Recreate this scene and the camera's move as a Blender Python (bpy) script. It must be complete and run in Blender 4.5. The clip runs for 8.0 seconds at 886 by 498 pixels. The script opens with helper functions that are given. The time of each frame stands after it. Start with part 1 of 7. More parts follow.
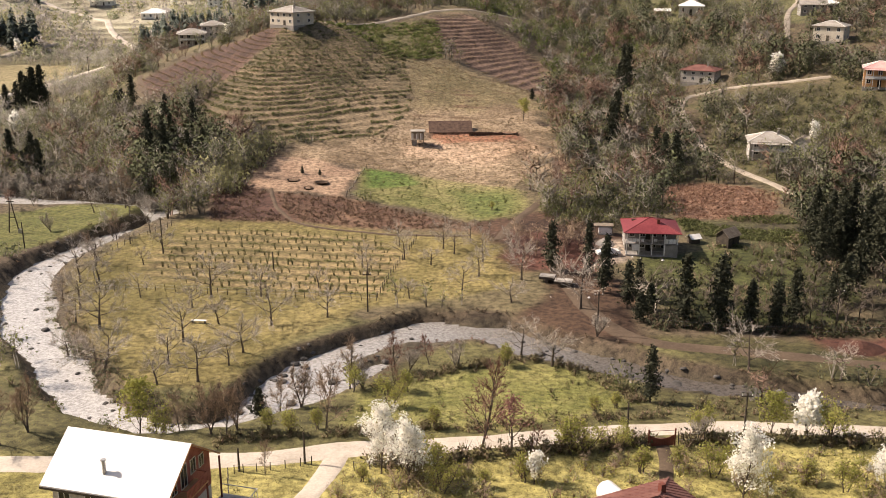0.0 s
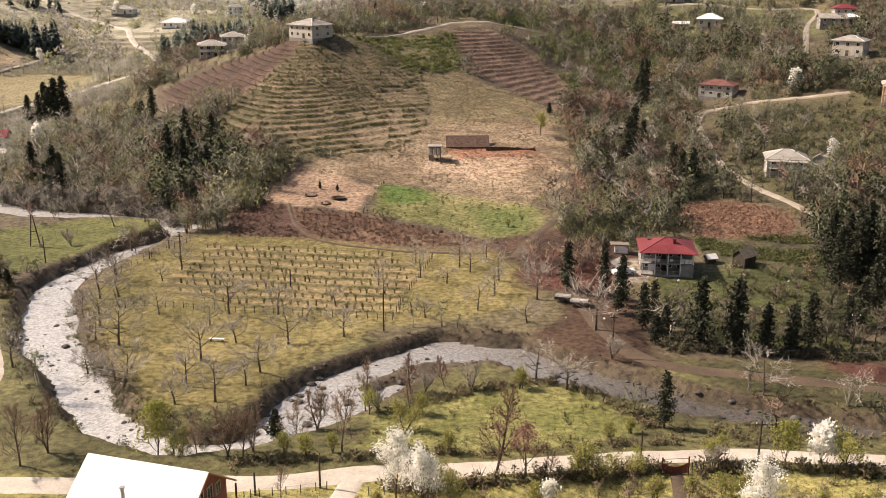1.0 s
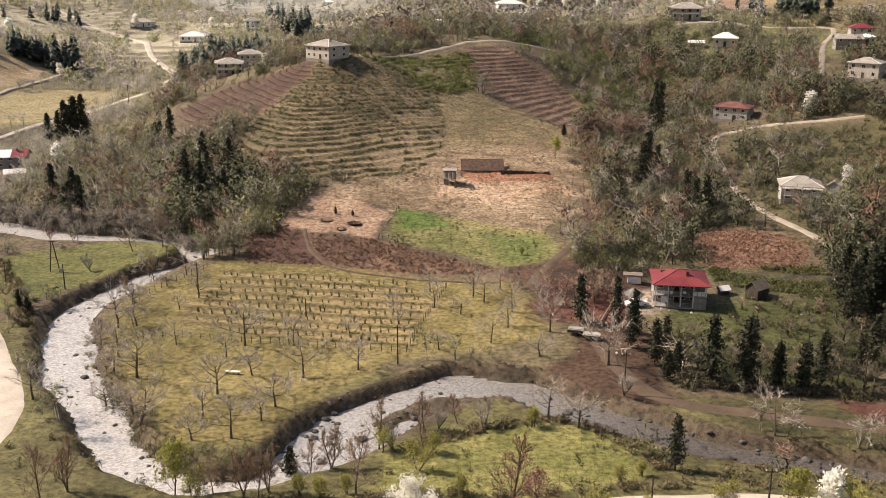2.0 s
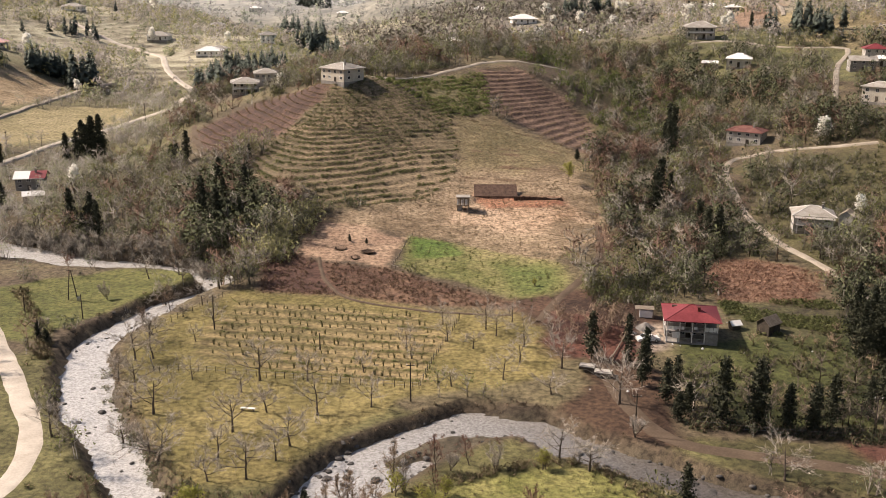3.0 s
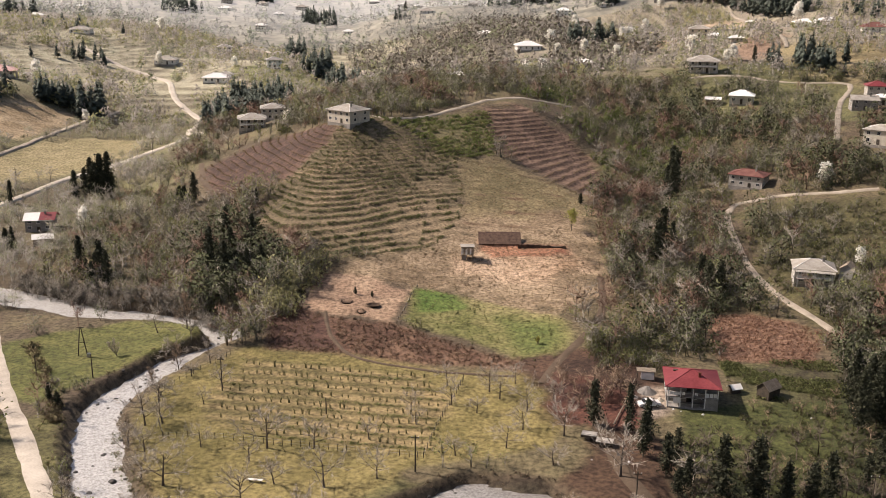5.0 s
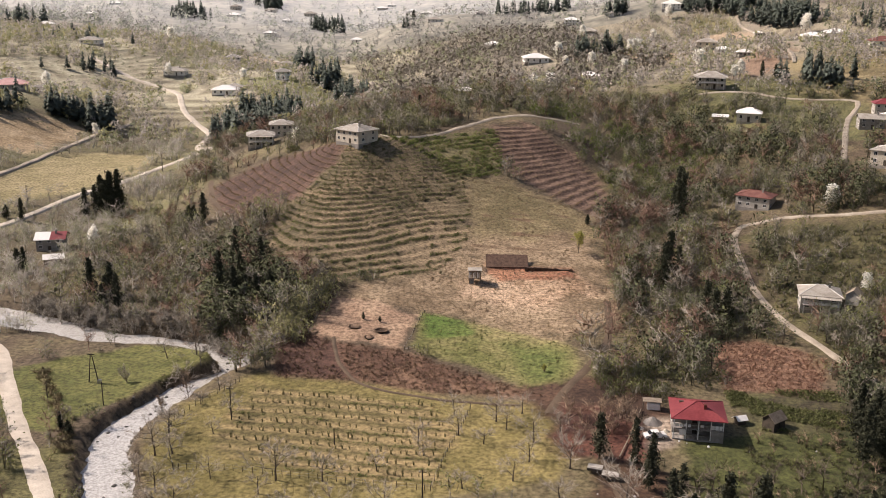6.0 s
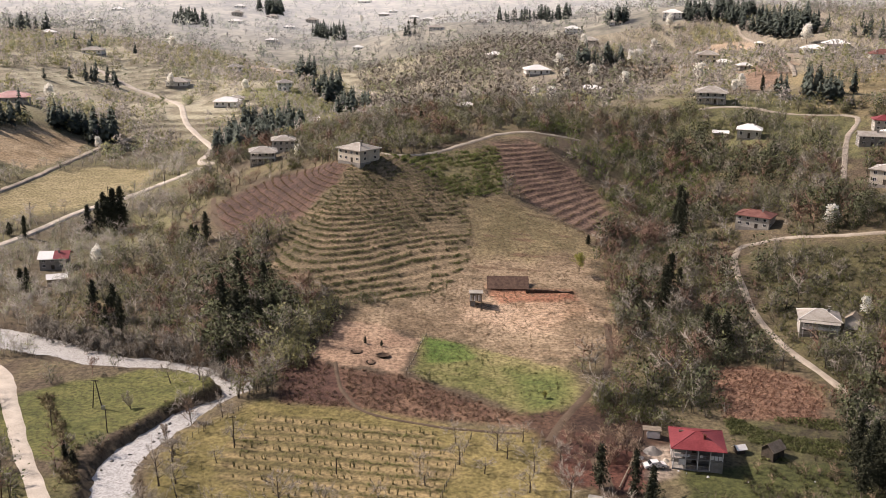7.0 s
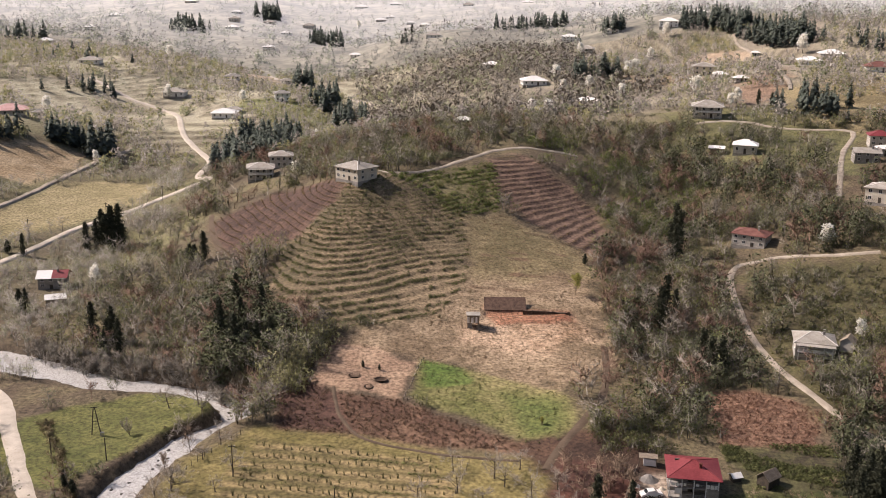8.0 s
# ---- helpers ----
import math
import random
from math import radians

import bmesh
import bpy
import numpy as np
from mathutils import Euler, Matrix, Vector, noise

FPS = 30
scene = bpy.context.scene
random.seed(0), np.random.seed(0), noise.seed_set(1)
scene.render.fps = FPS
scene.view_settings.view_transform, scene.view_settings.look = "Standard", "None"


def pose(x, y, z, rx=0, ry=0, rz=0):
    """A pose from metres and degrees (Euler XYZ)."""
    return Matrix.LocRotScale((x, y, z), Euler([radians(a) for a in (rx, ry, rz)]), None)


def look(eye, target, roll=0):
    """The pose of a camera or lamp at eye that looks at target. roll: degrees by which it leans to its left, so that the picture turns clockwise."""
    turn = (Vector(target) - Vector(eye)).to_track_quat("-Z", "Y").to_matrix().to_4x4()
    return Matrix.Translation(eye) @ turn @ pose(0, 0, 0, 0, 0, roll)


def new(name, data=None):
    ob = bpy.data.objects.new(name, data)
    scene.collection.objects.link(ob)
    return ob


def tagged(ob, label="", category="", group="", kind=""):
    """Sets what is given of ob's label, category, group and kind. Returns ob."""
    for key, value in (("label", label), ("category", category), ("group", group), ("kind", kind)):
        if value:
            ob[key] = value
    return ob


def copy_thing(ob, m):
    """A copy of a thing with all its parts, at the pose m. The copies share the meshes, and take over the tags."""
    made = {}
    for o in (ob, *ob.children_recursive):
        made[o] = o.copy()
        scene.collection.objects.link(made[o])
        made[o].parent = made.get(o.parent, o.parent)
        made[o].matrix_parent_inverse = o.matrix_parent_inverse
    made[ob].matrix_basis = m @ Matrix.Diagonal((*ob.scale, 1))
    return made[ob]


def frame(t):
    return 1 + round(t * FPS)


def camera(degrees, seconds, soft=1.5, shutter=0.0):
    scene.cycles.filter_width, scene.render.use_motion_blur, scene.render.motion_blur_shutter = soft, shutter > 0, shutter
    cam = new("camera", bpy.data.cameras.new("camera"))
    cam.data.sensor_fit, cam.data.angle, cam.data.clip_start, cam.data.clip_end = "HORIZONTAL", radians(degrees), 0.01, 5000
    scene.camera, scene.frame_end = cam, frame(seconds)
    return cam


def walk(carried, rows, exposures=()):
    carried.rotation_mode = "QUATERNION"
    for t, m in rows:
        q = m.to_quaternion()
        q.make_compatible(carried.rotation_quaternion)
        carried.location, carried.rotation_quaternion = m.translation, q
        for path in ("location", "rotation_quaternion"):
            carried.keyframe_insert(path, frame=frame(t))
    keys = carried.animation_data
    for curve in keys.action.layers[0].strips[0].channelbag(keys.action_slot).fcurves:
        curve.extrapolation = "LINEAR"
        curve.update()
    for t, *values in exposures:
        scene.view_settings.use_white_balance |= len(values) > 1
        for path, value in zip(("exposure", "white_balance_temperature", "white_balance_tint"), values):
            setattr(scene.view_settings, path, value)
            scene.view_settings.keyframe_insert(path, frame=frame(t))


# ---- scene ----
cam = camera(49.2, 8.0, soft=0.5)
METRES, EYE, TILT, LEAN, TURN = 40.0, 52.0, -17.0, 0.0, 0.0
ROWS = [
    (0.0, 0.0, 0.0, 0.0, 0.0, -0.0, 0.0),
    (0.5, 0.0009, -0.0083, 0.0243, 0.5, 0.15, -0.21),
    (1.0, 0.0025, -0.0211, 0.0575, 0.99, 0.31, -0.43),
    (1.5, 0.004, -0.0388, 0.1079, 1.43, 0.48, -0.63),
    (3.0, 0.0025, -0.1007, 0.2987, 2.61, 0.94, -1.15),
    (3.5, 0.002, -0.12, 0.3637, 2.84, 1.07, -1.26),
    (4.0, 0.0004, -0.1382, 0.4292, 2.78, 1.19, -1.3),
    (4.5, -0.0015, -0.158, 0.4946, 2.74, 1.29, -1.34),
    (6.0, -0.0059, -0.2187, 0.6938, 3.27, 1.53, -1.58),
    (6.5, -0.0078, -0.2389, 0.7591, 3.37, 1.6, -1.63),
    (7.0, -0.0095, -0.258, 0.8252, 3.33, 1.66, -1.63),
    (7.5, -0.0109, -0.274, 0.891, 3.08, 1.68, -1.54),
    (8.0, -0.0133, -0.291, 0.956, 3.16, 1.78, -1.59),
]
walk(cam, [(t, pose(0, 0, EYE, TILT, LEAN, TURN) @ pose(METRES * x, METRES * y, METRES * z, 90 + pitch, roll, yaw)) for t, x, y, z, yaw, pitch, roll in ROWS],
     exposures=[(0.0, 0.48, 7050, 18), (2.0, 0.39, 6950, 18), (5.0, 0.26, 6750, 18), (8.0, 0.19, 6550, 21)])

# ---- light ----
world = bpy.data.worlds.new("sky")
scene.world = world
world.use_nodes = True
sky = world.node_tree.nodes.new("ShaderNodeTexSky")
sky.sky_type, sky.sun_disc = "NISHITA", False
SUN_UP, SUN_TURN = 42.0, -76.0      # degrees above the horizon; degrees from straight ahead, to the left
sky.sun_elevation, sky.sun_rotation = radians(SUN_UP), radians(SUN_TURN)
sky.air_density, sky.dust_density = 1.2, 3.0
back = world.node_tree.nodes["Background"]
world.node_tree.links.new(sky.outputs[0], back.inputs[0])
back.inputs[1].default_value = 0.075
sun = new("sun", bpy.data.lights.new("sun", "SUN"))
sun.data.energy, sun.data.angle, sun.data.color = 5.0, radians(2.0), (1.0, 0.93, 0.82)
SUN_WAY = Vector((math.sin(radians(SUN_TURN)) * math.cos(radians(SUN_UP)), math.cos(radians(SUN_TURN)) * math.cos(radians(SUN_UP)), math.sin(radians(SUN_UP))))
sun.matrix_world = look(SUN_WAY * 300, (0, 0, 0))

# ---- materials ----
def link(tree, a, b):
    tree.links.new(a, b)


def surface(name, tones, scale=1.0, rough=0.9, bump=0.3, fine=8.0, metal=0.0, island=0.0, each=0.0, spread=0.25, gloss=0.3, thin=0.0):
    """A mottled surface: two tones mixed by noise at two sizes (1/m), a share of chance per loose piece or per object, and relief."""
    m = bpy.data.materials.new(name)
    m.use_nodes = True
    tr = m.node_tree
    sh = tr.nodes["Principled BSDF"]
    sh.inputs["Roughness"].default_value, sh.inputs["Metallic"].default_value = rough, metal
    sh.inputs["Specular IOR Level"].default_value = gloss
    geo = tr.nodes.new("ShaderNodeNewGeometry")
    n1, n2 = tr.nodes.new("ShaderNodeTexNoise"), tr.nodes.new("ShaderNodeTexNoise")
    for n, s in ((n1, scale), (n2, scale * fine)):
        n.inputs["Scale"].default_value, n.inputs["Detail"].default_value = s, 5.0
        link(tr, geo.outputs["Position"], n.inputs["Vector"])
    add = tr.nodes.new("ShaderNodeMath")
    add.operation = "MULTIPLY_ADD"
    link(tr, n2.outputs["Fac"], add.inputs[0])
    add.inputs[1].default_value = 0.7
    link(tr, n1.outputs["Fac"], add.inputs[2])
    value = add.outputs[0]
    for share, node, out in ((island, geo, "Random Per Island"), (each, tr.nodes.new("ShaderNodeObjectInfo"), "Random")):
        if share:
            k = tr.nodes.new("ShaderNodeMath")
            k.operation = "MULTIPLY_ADD"
            link(tr, node.outputs[out], k.inputs[0])
            k.inputs[1].default_value = share
            link(tr, value, k.inputs[2])
            value = k.outputs[0]
    low = 0.85 - spread + (island + each) * 0.25
    high = 0.85 + spread + (island + each) * 0.75
    ramp = tr.nodes.new("ShaderNodeMapRange")
    ramp.inputs["From Min"].default_value, ramp.inputs["From Max"].default_value = low, high
    link(tr, value, ramp.inputs["Value"])
    mix = tr.nodes.new("ShaderNodeMix")
    mix.data_type = "RGBA"
    mix.inputs["A"].default_value, mix.inputs["B"].default_value = (*tones[0], 1), (*tones[1], 1)
    link(tr, ramp.outputs[0], mix.inputs["Factor"])
    link(tr, mix.outputs["Result"], sh.inputs["Base Color"])
    if bump:
        b = tr.nodes.new("ShaderNodeBump")
        b.inputs["Strength"].default_value, b.inputs["Distance"].default_value = bump, 0.5 / (scale * fine)
        link(tr, n2.outputs["Fac"], b.inputs["Height"])
        link(tr, b.outputs[0], sh.inputs["Normal"])
    if thin:
        t = tr.nodes.new("ShaderNodeBsdfTranslucent")
        both = tr.nodes.new("ShaderNodeMixShader")
        both.inputs[0].default_value = thin
        link(tr, mix.outputs["Result"], t.inputs["Color"])
        link(tr, sh.outputs[0], both.inputs[1])
        link(tr, t.outputs[0], both.inputs[2])
        link(tr, both.outputs[0], tr.nodes["Material Output"].inputs["Surface"])
    return m


BARK = surface("bark", ((0.06, 0.047, 0.037), (0.17, 0.135, 0.105)), 2.0, each=0.3)
TWIG_PALE = surface("pale_twig", ((0.26, 0.215, 0.175), (0.60, 0.54, 0.46)), 1.0, island=0.6)
TWIG_BROWN = surface("brown_twig", ((0.143, 0.0975, 0.065), (0.416, 0.305, 0.215)), 1.0, island=0.6)
TWIG_RED = surface("reddish_twig", ((0.12, 0.06, 0.045), (0.33, 0.19, 0.14)), 1.0, island=0.6)
BLOSSOM = surface("white_blossom", ((0.89, 0.864, 0.784), (0.958, 0.946, 0.901)), 1.0, island=0.6, bump=0, thin=0.55)
PINK = surface("pink_blossom", ((0.33, 0.13, 0.13), (0.5, 0.28, 0.26)), 1.0, island=0.6, thin=0.4)
LEAF = surface("young_leaf", ((0.26, 0.267, 0.065), (0.506, 0.483, 0.161)), 1.0, island=0.6, each=0.3, bump=0, thin=0.55)
LEAF_DULL = surface("olive_leaf", ((0.0714, 0.085, 0.034), (0.217, 0.21, 0.0899)), 0.2, island=0.15, spread=0.2, thin=0.35)
NEEDLE = surface("dark_needle", ((0.0198, 0.0234, 0.0135), (0.0702, 0.072, 0.0414)), 1.0, island=0.7, each=0.3)
SCRUB = surface("grey_scrub", ((0.132, 0.116, 0.0955), (0.317, 0.287, 0.243)), 0.2, island=0.15, spread=0.2)
TEA = surface("tea_hedge", ((0.07, 0.0868, 0.028), (0.204, 0.204, 0.084)), 0.3, island=0.7, thin=0.3)
STRAW = surface("dry_tuft", ((0.15, 0.105, 0.06), (0.36, 0.27, 0.16)), 0.3, island=0.7, thin=0.4)
DIRT_ROAD = surface("pale_gravel_road", ((0.42, 0.36, 0.29), (0.62, 0.55, 0.46)), 0.35, fine=10)
HILL_ROAD = surface("worn_dirt_road", ((0.27, 0.225, 0.175), (0.46, 0.395, 0.315)), 0.35, fine=10)
TRACK = surface("brown_dirt_track", ((0.08, 0.055, 0.0371), (0.141, 0.101, 0.0678)), 0.3, fine=10)
ROCK = surface("river_stone", ((0.035, 0.032, 0.029), (0.15, 0.138, 0.125)), 1.0, each=0.4)
WALL_PLASTER = surface("grey_plaster", ((0.34, 0.31, 0.27), (0.56, 0.52, 0.46)), 0.6)
WALL_CREAM = surface("cream_plaster", ((0.50, 0.44, 0.35), (0.66, 0.60, 0.50)), 0.6)
WALL_BRICK = surface("brown_red_boards", ((0.27, 0.085, 0.058), (0.40, 0.15, 0.10)), 1.2)
WALL_ORANGE = surface("orange_plaster", ((0.45, 0.23, 0.10), (0.60, 0.36, 0.18)), 0.6)
WALL_BLOCK = surface("grey_block", ((0.20, 0.185, 0.165), (0.36, 0.33, 0.30)), 0.8)
ROOF_WHITE = surface("white_sheet_roof", ((0.78, 0.75, 0.70), (0.88, 0.86, 0.82)), 0.25, rough=0.5, bump=0.05)
ROOF_RED = surface("red_sheet_roof", ((0.176, 0.0317, 0.0352), (0.273, 0.0616, 0.0634)), 0.3, rough=0.45, bump=0.05)
ROOF_RUST = surface("rusty_roof", ((0.128, 0.0496, 0.04), (0.23, 0.106, 0.084)), 0.6, rough=0.75)
ROOF_GREY = surface("grey_slate_roof", ((0.255, 0.225, 0.188), (0.435, 0.398, 0.345)), 0.5, rough=0.7)
ROOF_PINK = surface("pink_roof", ((0.5, 0.27, 0.25), (0.66, 0.42, 0.38)), 0.5, rough=0.7)
WOOD = surface("weathered_wood", ((0.13, 0.10, 0.075), (0.34, 0.28, 0.21)), 1.5, each=0.3)
WOOD_DARK = surface("dark_wood", ((0.03, 0.024, 0.02), (0.10, 0.08, 0.06)), 1.5, each=0.3)
WHITE = surface("white_paint", ((0.66, 0.64, 0.60), (0.82, 0.80, 0.77)), 1.0, rough=0.6, bump=0.05)
RUST = surface("rusty_metal", ((0.10, 0.03, 0.02), (0.22, 0.07, 0.05)), 1.5, rough=0.7)
STEEL = surface("dull_steel", ((0.35, 0.34, 0.33), (0.55, 0.54, 0.52)), 2.0, rough=0.45, metal=0.6)
GLASS = surface("window_glass", ((0.012, 0.014, 0.017), (0.03, 0.033, 0.037)), 1.0, rough=0.12, bump=0, gloss=0.5)
CLOTH = surface("washed_cloth", ((0.62, 0.60, 0.58), (0.8, 0.78, 0.76)), 1.0, each=0.3)
SOIL_DARK = surface("dark_brush_heap", ((0.05, 0.032, 0.022), (0.13, 0.085, 0.055)), 0.8, bump=0.8)
EARTH_RED = surface("red_earth", ((0.0578, 0.0245, 0.0177), (0.109, 0.049, 0.034)), 0.5, bump=0.6)

# ---- building helpers ----
class Shape:
    """Gathers boxes, tubes and faces for one mesh."""
    def __init__(self):
        self.v, self.f = [], []

    def face(self, *points):
        n = len(self.v)
        self.v += [tuple(p) for p in points]
        self.f.append(tuple(range(n, n + len(points))))
        return self

    def box(self, x, y, z, sx, sy, sz, turn=0.0):
        """A box by the middle of its underside and its sizes."""
        c, s = math.cos(radians(turn)), math.sin(radians(turn))
        n = len(self.v)
        for dz in (0, sz):
            for dx, dy in ((-1, -1), (1, -1), (1, 1), (-1, 1)):
                a, b = dx * sx / 2, dy * sy / 2
                self.v.append((x + a * c - b * s, y + a * s + b * c, z + dz))
        for q in ((0, 3, 2, 1), (4, 5, 6, 7), (0, 1, 5, 4), (1, 2, 6, 5), (2, 3, 7, 6), (3, 0, 4, 7)):
            self.f.append(tuple(n + i for i in q))
        return self

    def tube(self, a, b, ra, rb, sides=5, cap=False):
        a, b = Vector(a), Vector(b)
        way = (b - a).normalized()
        side = way.orthogonal().normalized()
        other = way.cross(side)
        n = len(self.v)
        for p, r in ((a, ra), (b, rb)):
            for i in range(sides):
                t = math.tau * i / sides
                self.v.append(tuple(p + (side * math.cos(t) + other * math.sin(t)) * r))
        for i in range(sides):
            j = (i + 1) % sides
            self.f.append((n + i, n + j, n + sides + j, n + sides + i))
        if cap:
            self.f.append(tuple(n + sides + i for i in range(sides)))
            self.f.append(tuple(n + i for i in reversed(range(sides))))
        return self

    def sliver(self, a, b, r):
        """A thin twig: three faces to a point."""
        a, b = Vector(a), Vector(b)
        side = (b - a).orthogonal().normalized() * r
        other = (b - a).normalized().cross(side)
        n = len(self.v)
        self.v += [tuple(a + side), tuple(a - side * 0.5 + other * 0.87), tuple(a - side * 0.5 - other * 0.87), tuple(b)]
        self.f += [(n, n + 1, n + 3), (n + 1, n + 2, n + 3), (n + 2, n, n + 3)]
        return self

    def blade(self, a, b, r, rng):
        """A finer twig: one narrow face."""
        a, b = Vector(a), Vector(b)
        side = (b - a).cross(Vector((rng.gauss(0, 1), rng.gauss(0, 1), rng.gauss(0, 1))))
        side = side.normalized() * r if side.length > 1e-6 else Vector((r, 0, 0))
        n = len(self.v)
        self.v += [tuple(a + side), tuple(a - side), tuple(b)]
        self.f.append((n, n + 1, n + 2))
        return self

    def leaf(self, p, size, rng):
        """A small tilted leaf clump: a bent quad."""
        a = Vector((rng.gauss(0, 1), rng.gauss(0, 1), rng.gauss(0, 1))).normalized()
        b = a.orthogonal().normalized()
        if rng.random() < 0.5:
            b = a.cross(b)
        p = Vector(p)
        a, b = a * size * rng.uniform(0.6, 1.1), b * size * rng.uniform(0.4, 0.8)
        n = len(self.v)
        self.v += [tuple(p - a), tuple(p + b), tuple(p + a), tuple(p - b)]
        self.f.append((n, n + 1, n + 2, n + 3))
        return self

    def flake(self, p, size, rng):
        """A small leaf or twig end: one tilted triangle."""
        a = Vector((rng.gauss(0, 1), rng.gauss(0, 1), rng.gauss(0, 1))).normalized()
        b = a.cross(Vector((rng.gauss(0, 1), rng.gauss(0, 1), rng.gauss(0, 1)))).normalized()
        p, a, b = Vector(p), a * size * rng.uniform(0.7, 1.2), b * size * rng.uniform(0.35, 0.7)
        n = len(self.v)
        self.v += [tuple(p + a), tuple(p - a * 0.7 + b), tuple(p - a * 0.7 - b)]
        self.f.append((n, n + 1, n + 2))
        return self

    def mesh(self, name, material, smooth=False):
        m = bpy.data.meshes.new(name)
        m.from_pydata(self.v, [], self.f)
        if smooth:
            m.polygons.foreach_set("use_smooth", [True] * len(m.polygons))
        m.materials.append(material)
        return m

    def arrays(self):
        tri = []
        for f in self.f:
            for i in range(1, len(f) - 1):
                tri.append((f[0], f[i], f[i + 1]))
        return np.array(self.v, np.float32), np.array(tri, np.int32)


def part(name, shape, material, parent, label="", smooth=False):
    """One mesh object under a thing or under a part."""
    ob = new(name, shape.mesh(name, material, smooth))
    ob.parent = parent
    if label:
        ob["label"] = label
    return ob


def root(name, m, label, category, group="", kind=""):
    ob = new(name)
    ob.matrix_basis = m
    return tagged(ob, label, category, group, kind)


def sheet(name, v, tri, material, smooth=True):
    """A mesh object out of arrays of places and triangles."""
    m = bpy.data.meshes.new(name)
    m.vertices.add(len(v))
    m.vertices.foreach_set("co", np.asarray(v, np.float32).ravel())
    tri = np.asarray(tri, np.int32)
    m.loops.add(tri.size)
    m.loops.foreach_set("vertex_index", tri.ravel())
    m.polygons.add(len(tri))
    m.polygons.foreach_set("loop_start", np.arange(0, tri.size, tri.shape[1], dtype=np.int32))
    m.polygons.foreach_set("use_smooth", np.full(len(tri), smooth))
    m.update(calc_edges=True)
    m.materials.append(material)
    return new(name, m)


# ---- the lie of the land ----
# Hills and hollows: x, y of the top, half-widths across and along, height.
HILLS_NEAR = [
    (146, 129, 193, 109, -16.1),
    (85, 237, 77, 30, -3.2),
    (-66, 241, 17, 18, 3),
    (135, 248, 77, 36, 2.5),
    (20, 250, 18, 97, 2.3),
    (-79, 252, 21, 60, -4.1),
    (303, 255, 36, 43, 3),
    (-446, 257, 148, 347, 8.7),
    (-153, 274, 34, 36, 2.2),
    (-27, 276, 22, 29, -4.2),
    (-22, 298, 183, 115, -14.1),
    (-46, 304, 52, 80, 24.6),
    (-128, 320, 21, 25, -4.5),
    (-102, 353, 41, 67, 7.2),
    (52, 364, 39, 54, -14.4),
    (24, 364, 40, 31, 7.4),
    (34, 392, 127, 85, 12.7),
    (137, 400, 46, 33, -5.3),
    (-190, 454, 33, 51, -7.7),
]
HILLS_FAR = [
    (-90, 1300, 250, 150, -20),
    (-268, 465, 140, 50, 6),
    (-119, 481, 49, 53, -6.8),
    (207, 544, 142, 81, 3.3),
    (286, 562, 193, 285, -35.6),
    (-204, 591, 51, 46, -8.8),
    (351, 602, 318, 499, 84.7),
    (-81, 629, 68, 87, -10.2),
    (-267, 665, 177, 165, 18.8),
    (-46, 314, 15, 13, 4.6),
    (474, 705, 117, 254, -16.3),
    (-625, 745, 283, 500, 50.4),
    (-132, 757, 96, 80, -18.6),
    (64, 813, 64, 126, -11.1),
    (599, 849, 176, 500, 22.7),
    (-400, 885, 92, 125, 9.4),
    (29, 1005, 219, 332, 20.8),
    (-161, 1017, 23, 60, -6.3),
    (456, 1510, 500, 500, 54.1),
    (-512, 1618, 500, 440, 38.2),
]

# Swells of the farther land, on a square net of 75 m from x = -300, y = 375.
SWELLS = [
    (2.9, 5.5, -1.3, -1.1, 1.7, -1.6, 0.4, -1),
    (7.2, 5.3, -5.3, 7, 5.8, 0.3, 1.2, -2.1),
    (0.8, -4.6, 1, -1.8, -4.4, -2.7, 8, 1),
    (2.6, -3.9, 10.5, -9.4, 7.5, -0.4, 6.8, -0.9),
    (2.5, -6.3, -0.9, 4.4, 6.8, -1.2, -11, -4.8),
    (1.2, 7.7, -2.5, -8, 2.9, 2.4, -3.4, 6.1),
    (0, 4.7, -0.6, -3.3, 4.7, 0, -17.4, 1.4),
    (-0, -5, -9.9, 0.6, -1.4, 1.5, 8.9, 5.8),
    (2.4, -5.1, -5.6, 6.8, -1.7, -1.9, 3.5, 2.1),
    (-0.3, -0.6, 4.7, 8.8, 0.5, 0.7, 1.7, 0.4),
    (-4.3, -2.5, 0.8, 1.6, 0.2, 3.4, 5.1, 1),
    (8.2, 6.2, 0.7, 0, 0.1, 1.5, 2.2, 0.4),
]

